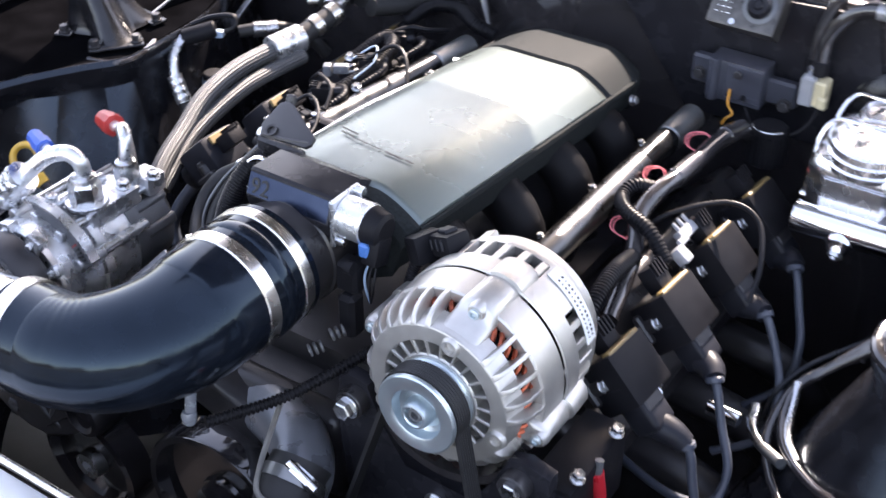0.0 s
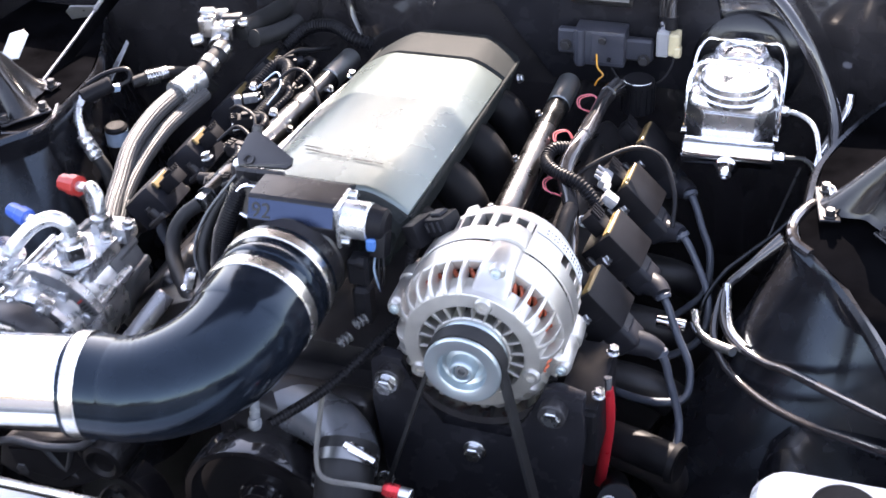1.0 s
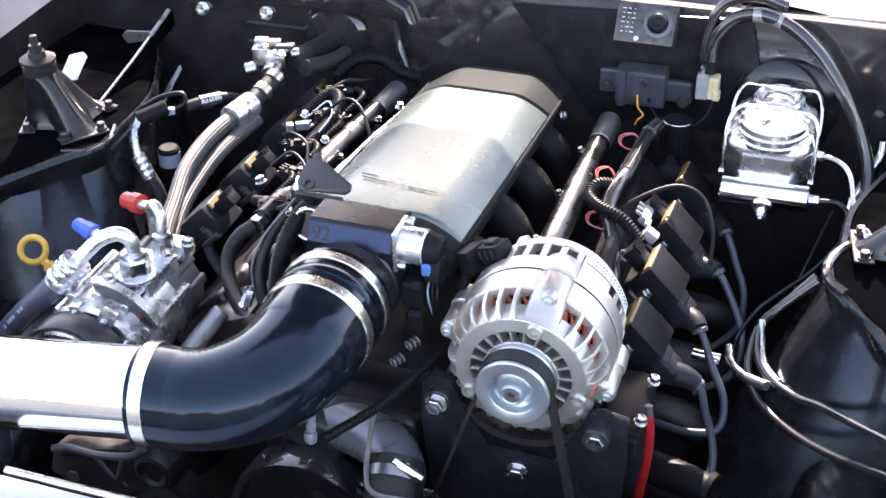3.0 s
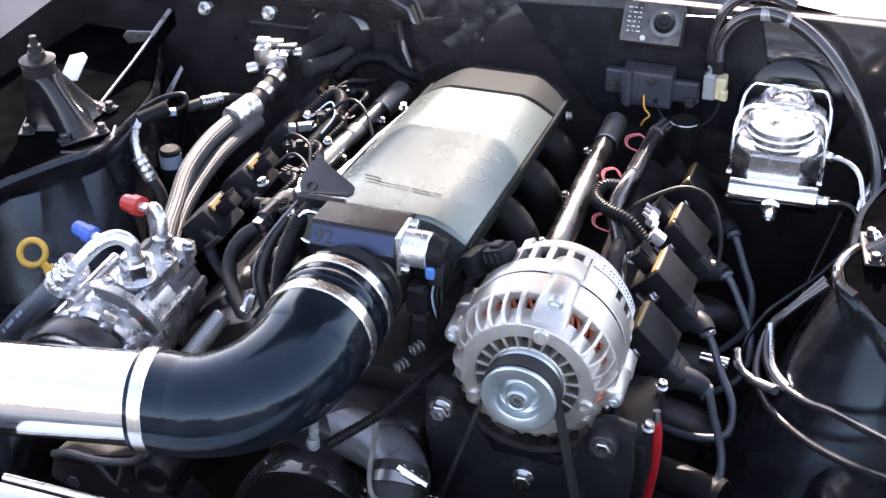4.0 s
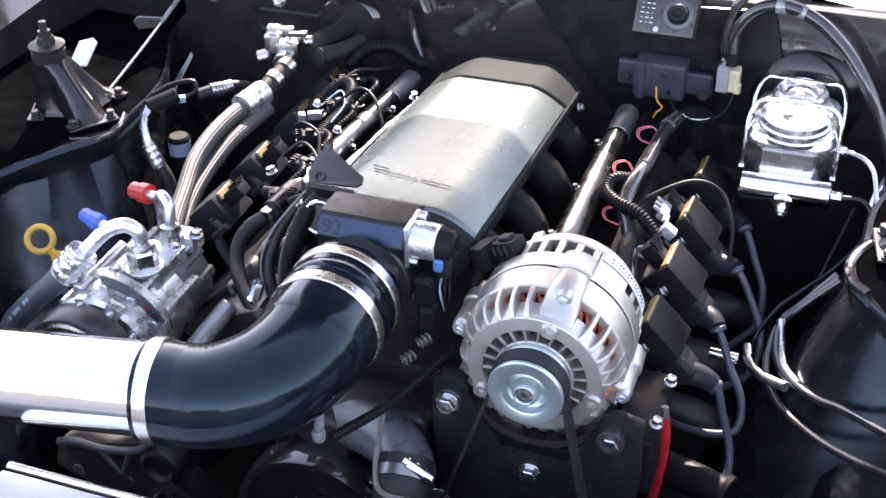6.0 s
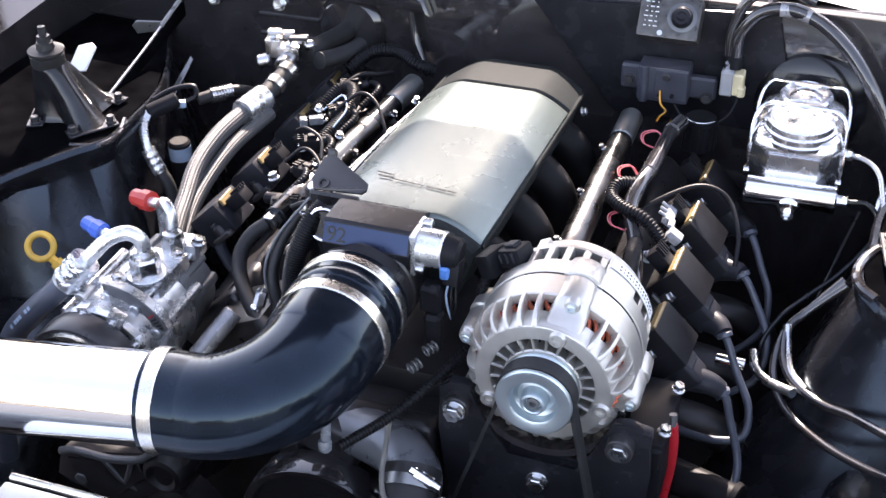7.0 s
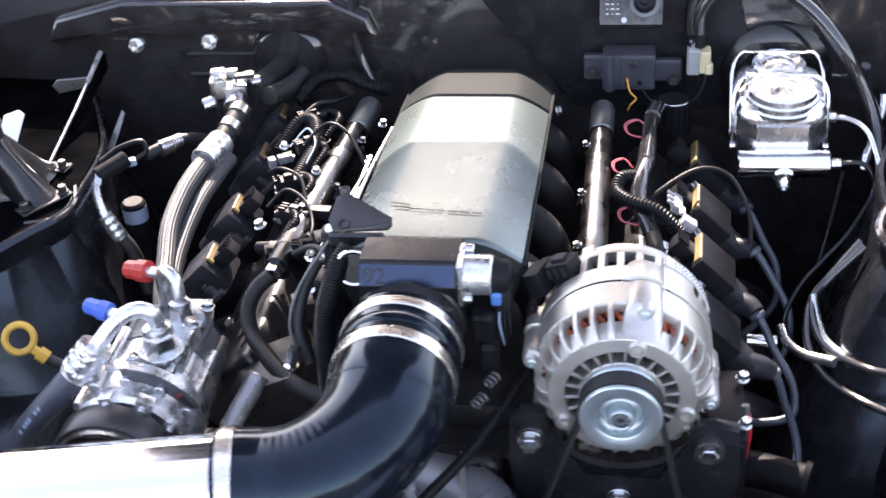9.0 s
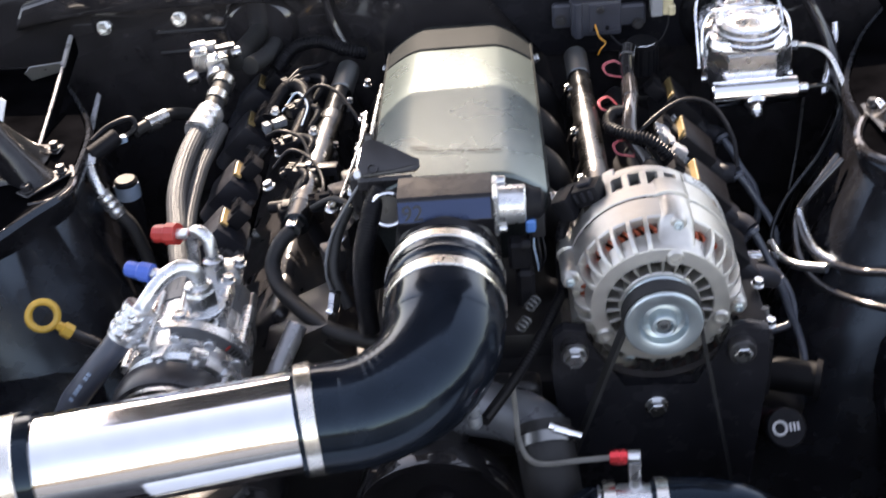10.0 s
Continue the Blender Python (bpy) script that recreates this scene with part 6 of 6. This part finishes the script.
for y0, y1, zt in ((0.528, 0.556, 0.9005), (0.560, 0.622, 0.8985)):
    bm = BM()
    tube(bm, [(0.294, y0, 0.822), (0.293, y0 + 0.3 * (y1 - y0), 0.850), (0.2945, y0 + 0.75 * (y1 - y0), 0.882), (0.304, y1, 0.897), (0.322, y1, zt), (0.374, y1, zt), (0.392, y1, 0.897), (0.4015, y0 + 0.75 * (y1 - y0), 0.882), (0.403, y0 + 0.3 * (y1 - y0), 0.850), (0.402, y0, 0.822)], 0.0022, 8, 8)
    part("bail_wire", bm, CHROME, mc, "bent chrome bail wire")
    for x in (0.294, 0.402):
        part("bail_pivot", rod(BM(), (x - 0.003, y0, 0.820), (x + 0.003, y0, 0.820), 0.005, seg=14), CHROME, mc)
bm = BM()
rod(bm, (0.298, 0.490, 0.817), (0.404, 0.490, 0.819), 0.0165, seg=32, chamfer=0.002)
lathe(bm, (0.351, 0.488, 0.814), (0, -0.75, -0.65), [(0, 0), (0, 0.0155), (0.013, 0.0150), (0.016, 0.0120), (0.019, 0.0105), (0.022, 0.0095), (0.022, 0)], 28)
part("bore_block", bm, CHROME, mc, "polished cross block under the reservoir")
part("bleed_screw", lathe(BM(), (0.351, 0.4715, 0.7997), (0, -0.75, -0.65), [(0, 0), (0, 0.0075), (0.004, 0.0075), (0.005, 0.004), (0.007, 0.004), (0.007, 0)], 6), STEEL, mc, "small hex bleed screw", sharp=20)
part("mount", rod(BM(), (0.348, 0.60, 0.832), (0.348, 0.675, 0.832), 0.030, seg=28), SATIN, mc)
bm = BM()
lathe(bm, (0.352, 0.674, 0.846), (0, -1, 0), [(0, 0), (0, 0.070), (0.010, 0.070), (0.016, 0.064), (0.022, 0.045), (0.022, 0)], 56)
solo("brake_booster", bm, TOWER, "glossy black round booster plate on the firewall", "brake booster")
for pts, nm in (([(0.402, 0.545, 0.852), (0.428, 0.530, 0.855), (0.444, 0.512, 0.851), (0.452, 0.490, 0.838), (0.458, 0.455, 0.815), (0.455, 0.44, 0.79)], 1), ([(0.404, 0.490, 0.819), (0.420, 0.489, 0.820), (0.438, 0.486, 0.822), (0.450, 0.481, 0.812), (0.452, 0.470, 0.788), (0.423, 0.430, 0.760), (0.390, 0.395, 0.742), (0.368, 0.372, 0.728), (0.352, 0.350, 0.706), (0.348, 0.335, 0.68)], 2)):
    b = thing("brake_line", pts[0], "bent steel brake line from the master cylinder" if nm == 1 else "dark bent brake line from the master cylinder", "brake line", "brake lines")
    part("line", tube(BM(), pts, 0.0030, 10, 8), STEEL if nm == 1 else BLACKRAIL, b)
    d = (V(pts[1]) - V(pts[0])).normalized()
    part("flare_nut", rod(BM(), V(pts[0]) - d * 0.004, V(pts[0]) + d * 0.012, 0.0062, seg=6), STEEL, b, "hex flare nut", sharp=20)
hose("thin_rod", [(0.434, 0.570, 0.760), (0.415, 0.508, 0.720), (0.401, 0.475, 0.68)], 0.0018, SATIN, "thin black rod beside the inner fender", "rod")

# ---------------------------------------------------------------- firewall electrics
wm = thing("relay_block", (0.19, 0.64, 0.84), "black relay block on the firewall with orange wires", "relay block")
bm = BM()
box(bm, (0.168, 0.642, 0.868), (0.066, 0.034, 0.048), bevel=0.003, seg=2)
part("case", bm, RELAYCASE, wm)
part("flange", box(BM(), (0.128, 0.645, 0.868), (0.034, 0.014, 0.034), bevel=0.003), RELAYCASE, wm)
part("flange", box(BM(), (0.215, 0.648, 0.862), (0.040, 0.014, 0.030), bevel=0.003), RELAYCASE, wm)
bm = BM()
rod(bm, (0.144, 0.626, 0.843), (0.144, 0.626, 0.893), 0.0062, seg=18, chamfer=0.001)
box(bm, (0.179, 0.6245, 0.870), (0.042, 0.003, 0.040), bevel=0.001)
box(bm, (0.188, 0.6235, 0.856), (0.020, 0.002, 0.002))
part("front_plate", bm, RELAYCASE, wm)
bm = BM()
for x in (0.166, 0.182):
    rod(bm, (x, 0.6232, 0.857), (x, 0.620, 0.855), 0.0026, seg=10)
part("wire_exits", bm, PLASTIC, wm)
bm = BM()
rod(bm, (0.173, 0.622, 0.882), (0.173, 0.618, 0.882), 0.005, seg=18, chamfer=0.001)
part("button", bm, SATIN, wm)
for x, z in ((0.122, 0.864), (0.224, 0.852)):
    bm = BM()
    hexbolt(bm, (x, 0.638, z), (0, -1, 0), 0.0065, 0.006)
    part("bolt", bm, SATIN, wm)
part("wire", tube(BM(), [(0.166, 0.622, 0.862), (0.170, 0.610, 0.850), (0.178, 0.606, 0.842), (0.172, 0.604, 0.835), (0.168, 0.606, 0.826)], 0.0012, 6, 6), ORANGEWIRE, wm, "thin orange wire")
part("wire", tube(BM(), [(0.186, 0.622, 0.845), (0.200, 0.61, 0.835), (0.225, 0.60, 0.832), (0.25, 0.612, 0.838), (0.262, 0.625, 0.855), (0.262, 0.635, 0.875)], 0.0014, 6, 8), LOOM, wm)
tc = thing("wire_connector", (0.256, 0.64, 0.86), "tan plastic wire connector with black conduits", "connector")
bm = BM()
box(bm, (0.248, 0.640, 0.880), (0.016, 0.026, 0.034), bevel=0.002)
part("shell", bm, GREYPLASTIC, tc)
bm = BM()
box(bm, (0.262, 0.638, 0.880), (0.014, 0.022, 0.030), bevel=0.002)
box(bm, (0.267, 0.630, 0.872), (0.010, 0.012, 0.014), bevel=0.002)
part("insert", bm, TAN, tc)
bm = BM()
rod(bm, (0.246, 0.638, 0.898), (0.246, 0.636, 0.906), 0.004, seg=12)
part("pin", bm, CHROME, tc)
cnd = thing("black_conduit", (0.36, 0.60, 0.83), "glossy black conduit arching behind the master cylinder", "conduit", "conduits")
part("conduit", tube(BM(), [(0.254, 0.645, 0.900), (0.255, 0.650, 0.938), (0.277, 0.652, 0.970), (0.310, 0.650, 0.980), (0.349, 0.640, 0.972), (0.387, 0.622, 0.949), (0.418, 0.606, 0.915), (0.444, 0.600, 0.872), (0.462, 0.588, 0.836), (0.470, 0.568, 0.808), (0.472, 0.535, 0.785), (0.470, 0.49, 0.770)], 0.0085, 16, 10), GLOSS, cnd)
part("tape_band", tube(BM(), [(0.300, 0.6505, 0.979), (0.318, 0.6495, 0.9795), (0.338, 0.644, 0.976)], 0.0090, 16, 6), BRACEMETAL, cnd, "pale band round the conduit")
part("end_collar", rod(BM(), (0.2538, 0.6445, 0.896), (0.2543, 0.646, 0.912), 0.0098, seg=18, chamfer=0.001), PLASTIC, cnd)
cnd2 = thing("black_conduit", (0.28, 0.655, 0.90), "glossy black conduit rising from the connector", "conduit", "conduits")
part("end_collar", rod(BM(), (0.246, 0.648, 0.896), (0.2455, 0.650, 0.910), 0.0084, seg=18, chamfer=0.001), PLASTIC, cnd2)
part("conduit", tube(BM(), [(0.246, 0.648, 0.900), (0.245, 0.655, 0.945), (0.262, 0.66, 0.985), (0.30, 0.66, 1.0), (0.34, 0.66, 0.99)], 0.0070, 16, 10), GLOSS, cnd2)
hose("chrome_line", [(0.481, 0.626, 0.838), (0.480, 0.616, 0.824), (0.470, 0.590, 0.808), (0.457, 0.556, 0.795), (0.452, 0.540, 0.780)], 0.0062, CHROME, "bright metal line over the inner fender lip", "line", seg=14)
hose("chrome_line", [(0.455, 0.43, 0.80), (0.462, 0.40, 0.83), (0.470, 0.385, 0.85), (0.475, 0.37, 0.845)], 0.0050, CHROME, "bright metal line at the shock tower", "line", seg=14)
bx = thing("control_box", (0.172, 0.62, 0.93), "small dark metal control box with a knob and print", "control box")
tl = Matrix.Rotation(radians(-35), 3, "X")
bm = BM()
box(bm, (0.170, 0.632, 0.956), (0.077, 0.030, 0.053), tl, 0.004, 2)
part("case", bm, BOXMETAL, bx)
part("knob", lathe(BM(), V(0.186, 0.632, 0.957) + tl @ V(0, -0.015, 0), tl @ V(0, -1, 0), [(0, 0), (0, 0.018), (0.002, 0.0185), (0.003, 0.014), (0.004, 0.0135)], 32), CASTDARK, bx, "dull metal knob collar")
part("knob", lathe(BM(), V(0.186, 0.632, 0.957) + tl @ V(0, -0.017, 0), tl @ V(0, -1, 0), [(0, 0), (0, 0.0135), (0.006, 0.0125), (0.009, 0.010), (0.008, 0.006), (0.010, 0.004), (0.010, 0)], 28), TBBLACK, bx, "glossy black knob")
bm = BM()
for k in range(6):
    for j in range(3):
        box(bm, V(0.141 + 0.0065 * j, 0.632, 0.957) + tl @ V(0.0, -0.0155, 0.016 - 0.006 * k), (0.0050 - 0.0018 * ((k * 2 + j) % 3), 0.001, 0.0010), tl)
part("print", bm, WHITE_GLARE_PRINT, bx, "small pale print")
bm = BM()
rod(bm, V(0.1615, 0.632, 0.957) + tl @ V(0, -0.014, -0.022), V(0.1615, 0.632, 0.957) + tl @ V(0, -0.018, -0.022), 0.0035, seg=12)
part("screw", bm, STEEL, bx)
for x, z in ((-0.50, 0.885), (-0.395, 0.89)):
    solo("firewall_bolt", hexbolt(BM(), (x, 0.674, z), (0, -1, 0.2), 0.0085, 0.009), STEEL, "bright hex bolt on the black firewall", "bolt", "firewall bolts", sharp=22)
hose("firewall_cable", [(-0.185, 0.668, 1.0), (-0.19, 0.665, 0.93), (-0.185, 0.66, 0.88), (-0.17, 0.65, 0.84)], 0.006, GLOSS, "black cable hanging down the firewall", "cable")

# ---------------------------------------------------------------- shock towers, straps
def shock_tower(side):
    """A three-sided pressed mount on the rolled top of the tower, leaning outwards."""
    base, top = (V(0.518, 0.372, 0.838), V(0.546, 0.368, 0.914)) if side > 0 else (V(-0.540, 0.366, 0.842), V(-0.566, 0.360, 0.918))
    face = -8 if side > 0 else -37.7
    t = thing("shock_mount", base, "black pressed shock mount with a rubber bushing on top", "shock mount", "shock mounts")

    def lobed(c, a, b, z, n=60):
        row = []
        for k in range(n):
            q = 2 * math.pi * k / n
            r = a * (1 + b * math.cos(3 * (q - radians(face))))
            row.append((c.x - side * r * math.cos(q), c.y + r * math.sin(q), z))
        return row

    rows = []
    for f, a, b in ((0.0, 0.0455, 0.34), (0.04, 0.0425, 0.34), (0.10, 0.0395, 0.33), (0.45, 0.0310, 0.27), (0.75, 0.0250, 0.18), (0.90, 0.0220, 0.08), (0.97, 0.0200, 0.02), (1.0, 0.0175, 0.0)):
        rows.append(lobed(base.lerp(top, f), a, b, base.z + 0.004 + 0.073 * f))
    part("cone", loft(BM(), rows), TOWER, t, sharp=60)
    for k in range(3):
        q = radians(face + 120 * k)
        d, u = V(-side * math.cos(q), math.sin(q), 0), V(side * math.sin(q), math.cos(q), 0)
        foot = part("foot", box(BM(), base + d * 0.0500 + V(0, 0, 0.004), (0.022, 0.066, 0.0035), Matrix((d, u, V(0, 0, 1))).transposed() if side > 0 else Matrix((d, -u, V(0, 0, 1))).transposed(), 0.001), TOWER, t)
        for w in (-0.025, 0.025):
            part("bolt", hexbolt(BM(), base + d * 0.050 + u * w + V(0, 0, 0.0055), (0, 0, 1), 0.0055, 0.009), SATIN, foot)
    part("bushing", lathe(BM(), top + V(0, 0, -0.004), (0, 0, 1), [(0, 0), (0, 0.0200), (0.004, 0.0215), (0.014, 0.0215), (0.016, 0.0185), (0.018, 0.0230), (0.021, 0.0230), (0.023, 0.0115), (0.031, 0.0105), (0.033, 0.0)], 32), RUBBER, t, "black rubber bushing")
    part("stud", lathe(BM(), top + V(0, 0, 0.026), (0, 0, 1), [(0, 0), (0, 0.0085), (0.010, 0.0085), (0.010, 0.005), (0.022, 0.005), (0.023, 0)], 6), SATIN, t, "threaded stud with a nut", sharp=20)
    return t


shock_tower(1)
shock_tower(-1)
for side in (1, -1):
    bm = BM()
    x = side * 0.535
    prism(bm, [(0.40, 0.830), (0.43, 0.826), (0.64, 0.868), (0.64, 0.892), (0.60, 0.882), (0.52, 0.861), (0.43, 0.840)], (x, 0, 0), (0, 1, 0), (0, 0, 1), 0.004, 0.001)
    st = thing("fender_brace", (x, 0.5, 0.842), "black folded sheet brace behind the shock tower", "brace", "fender braces")
    # web blackened the same way to keep bright reflections off it
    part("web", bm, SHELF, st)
    bm = BM()
    rows = []
    for y, z in ((0.385, 0.832), (0.400, 0.835), (0.418, 0.840), (0.52, 0.863), (0.60, 0.884), (0.635, 0.893)):
        rows.append([(x - 0.0005, y, z - 0.0005), (x + 0.0026, y, z - 0.0005), (x + 0.0026, y, z + 0.002), (x - 0.0005, y, z + 0.002)])
    loft(bm, rows)
    part("flange", bm, BRACEMETAL if side < 0 else GLOSS, st)
    part("edge", tube(BM(), [(x + 0.0015, 0.575, 0.8790), (x + 0.0015, 0.632, 0.8950)], 0.0032, 8, 3), BRACEMETAL if side < 0 else GLOSS, st)
    bm = BM()
    prism(bm, [(0, 0.002), (0.05, 0.008), (0.058, 0.001), (0.05, -0.012), (0.0, -0.010)], (x - 0.002 if side < 0 else x + 0.002, 0.60, 0.872), (side, -0.15, -0.15), (0, 0.1, 1), 0.004, 0.001)
    part("strap", bm, RAILEND if side < 0 else GLOSS, st)
# coolant bottle
cb = thing("coolant_bottle", (0.52, -0.06, 0.60), "white plastic coolant bottle with a black cap", "coolant bottle")
bm = BM()
loft(bm, [rrect(0.525, -0.065, 0.085, 0.080, 0.03, 0.60), rrect(0.525, -0.065, 0.090, 0.085, 0.03, 0.62), rrect(0.525, -0.065, 0.090, 0.085, 0.03, 0.775), rrect(0.525, -0.065, 0.084, 0.079, 0.028, 0.787), rrect(0.525, -0.065, 0.074, 0.069, 0.025, 0.790)])
part("bottle", bm, WHITEPLASTIC, cb)
part("cap", lathe(BM(), (0.512, -0.035, 0.788), (0, 0, 1), [(0, 0), (0, 0.026), (0.004, 0.028), (0.016, 0.028), (0.019, 0.025), (0.019, 0)], 32), PLASTIC, cb, "black round filler cap")
# loose lines along the inner fender
for pts, r, m, lb in (
    ([(0.427, 0.369, 0.792), (0.396, 0.351, 0.758), (0.377, 0.331, 0.742), (0.377, 0.300, 0.725), (0.392, 0.272, 0.714), (0.425, 0.242, 0.716), (0.454, 0.218, 0.728), (0.50, 0.165, 0.752), (0.548, 0.110, 0.778), (0.60, 0.045, 0.812), (0.68, -0.05, 0.815)], 0.0048, GLOSS, "glossy black tubing looped along the inner fender"),
    ([(0.430, 0.362, 0.79), (0.39, 0.345, 0.752), (0.372, 0.322, 0.735), (0.370, 0.285, 0.710), (0.388, 0.254, 0.692), (0.425, 0.207, 0.697), (0.475, 0.150, 0.722), (0.535, 0.085, 0.765), (0.59, 0.02, 0.805), (0.67, -0.08, 0.81)], 0.0045, GLOSS, "glossy black tubing looped along the inner fender"),
    ([(0.376, 0.332, 0.744), (0.380, 0.310, 0.728), (0.388, 0.283, 0.718), (0.405, 0.262, 0.714)], 0.0050, STEEL, "bright metal line clipped to the black tubing"),
    ([(0.344, 0.322, 0.706), (0.350, 0.300, 0.702), (0.366, 0.280, 0.702), (0.394, 0.256, 0.712)], 0.0056, STEEL, "bright metal line clipped to the black tubing"),
    ([(0.306, 0.300, 0.703), (0.338, 0.298, 0.703)], 0.0080, CHROME, "bright short metal tube below the coils"),
):
    hose("fluid_line", pts, r, m, lb, "line", seg=14, group="fluid lines")

# a tab behind the shock mount, its sun glint coloured white, and small clutter along the passenger bank
bm = BM()
prism(bm, [(0, 0), (0.026, 0.004), (0.030, 0.040), (0.022, 0.046), (0.004, 0.040)], (-0.612, 0.452, 0.852), (1, 0.15, 0), (0, 0.8, 0.7), 0.004, 0.001)
solo("fender_tab", bm, WHITE_GLARE_PRINT, "folded tab behind the shock mount, white for its glint", "tab")

for pts, r, m, lb in (
    ([(-0.245, 0.40, 0.852), (-0.225, 0.385, 0.866), (-0.200, 0.372, 0.862), (-0.188, 0.345, 0.850)], 0.0022, LOOM, "thin black wire among the injector plugs"),
    ([(-0.230, 0.33, 0.848), (-0.210, 0.345, 0.862), (-0.185, 0.33, 0.858), (-0.170, 0.30, 0.850), (-0.165, 0.26, 0.846)], 0.0020, LOOM, "thin black wire among the injector plugs"),
    ([(-0.245, 0.50, 0.850), (-0.222, 0.545, 0.862), (-0.200, 0.56, 0.860), (-0.19, 0.59, 0.85)], 0.0030, LOOM, "thin black wire behind the injector plugs"),
    ([(-0.232, 0.452, 0.856), (-0.215, 0.475, 0.868), (-0.20, 0.452, 0.862), (-0.205, 0.42, 0.852)], 0.0012, PALEBLUE, "thin pale wire at the clear connector"),
    ([(-0.175, 0.235, 0.852), (-0.150, 0.225, 0.868), (-0.130, 0.205, 0.872), (-0.118, 0.185, 0.865)], 0.0034, RUBBER, "thin black vacuum line at the linkage"),
    ([(-0.140, 0.22, 0.870), (-0.128, 0.30, 0.876), (-0.122, 0.38, 0.868)], 0.0022, STEEL, "thin steel rod beside the manifold"),
):
    hose("thin_wire", pts, r, m, lb, "wire", group="wires on the passenger bank")
for c, rz in (((-0.222, 0.385, 0.846), 25), ((-0.198, 0.320, 0.846), -15), ((-0.215, 0.462, 0.852), 40), ((-0.165, 0.245, 0.852), 10), ((-0.228, 0.535, 0.850), 30)):
    rm = Matrix.Rotation(radians(rz), 3, "Z")
    pl = thing("wiring_plug", V(c) - V(0, 0, 0.008), "small black wiring plug with ribs and a lock", "wiring plug", "small plugs")
    part("shell", box(BM(), c, (0.026, 0.018, 0.015), rm, 0.003, 2), PLASTIC, pl)
    part("lock", box(BM(), V(c) + rm @ V(0.004, 0, 0.009), (0.012, 0.008, 0.005), rm, 0.001), PLASTIC, pl)
    for k in range(3):
        part("rib", box(BM(), V(c) + rm @ V(-0.010, (k - 1) * 0.005, 0.0075), (0.008, 0.002, 0.004), rm), PLASTIC, pl)
    part("sleeve", rod(BM(), V(c) + rm @ V(0.012, 0, 0), V(c) + rm @ V(0.022, 0, 0.001), 0.006, seg=12, chamfer=0.001), BOOT, pl)
for p in ((-0.190, 0.405, 0.850), (-0.243, 0.462, 0.850)):
    bolt(p, (0.2, -0.3, 1), 0.0045, 0.007, STEEL, "small bright stud among the looms", "small studs")
solo("blue_fitting", rod(BM(), (0.436, 0.428, 0.752), (0.452, 0.426, 0.756), 0.0072, seg=6, chamfer=0.001), BLUECAP, "blue anodised fitting at the inner fender", "fitting")

# wheelhouses under the inner fenders
for side, nm in ((1, "right"), (-1, "left")):
    bm = BM()
    rows = []
    for x, dr in ((0.436, -0.09), (0.438, -0.06), (0.446, -0.032), (0.462, -0.013), (0.49, -0.003), (0.53, 0.0), (0.72, 0.0)):
        row = []
        for k in range(29):
            a = radians(180 * k / 28)
            row.append((side * x, 0.20 + (0.29 + dr) * math.cos(a), 0.39 + (0.29 + dr) * math.sin(a)))
        rows.append(row)
    loft(bm, rows, closed=False)
    wall("wheelhouse_" + nm, bm, FENDER, "glossy black painted wheelhouse beside the engine", "inner fender")
bm = BM()
prism(bm, [(0, 0), (0.010, 0.0), (0.012, 0.060), (0.006, 0.066)], (-0.520, 0.545, 0.785), (1, 0.1, 0), (0.15, 0.75, 0.65), 0.003, 0.0008)
solo("sheet_blade", bm, BRACEMETAL, "thin grey sheet metal blade behind the switch", "bracket")
bh3 = thing("breather_hose", (0.33, 0.13, 0.63), "short dark rubber hose end beside the filler cap", "hose")
part("hose", tube(BM(), [(0.255, 0.16, 0.655), (0.29, 0.145, 0.662), (0.325, 0.133, 0.664), (0.358, 0.122, 0.664)], 0.019, 20, 6), RUNNER, bh3)
part("hose_lip", lathe(BM(), (0.354, 0.123, 0.664), (0.95, -0.3, 0), [(0, 0.020), (0, 0.0228), (0.006, 0.0215), (0.007, 0.019), (0.006, 0.016), (0.002, 0)], 28), RUNNER, bh3)
for p in ((0.210, 0.348, 0.790), (0.209, 0.256, 0.790), (0.264, 0.261, 0.725), (0.241, 0.212, 0.725)):
    bolt(p, (0.5, -0.3, 0.8), 0.0062, 0.009, STEEL, "bright hex bolt beside the coils", "coil bracket bolts")
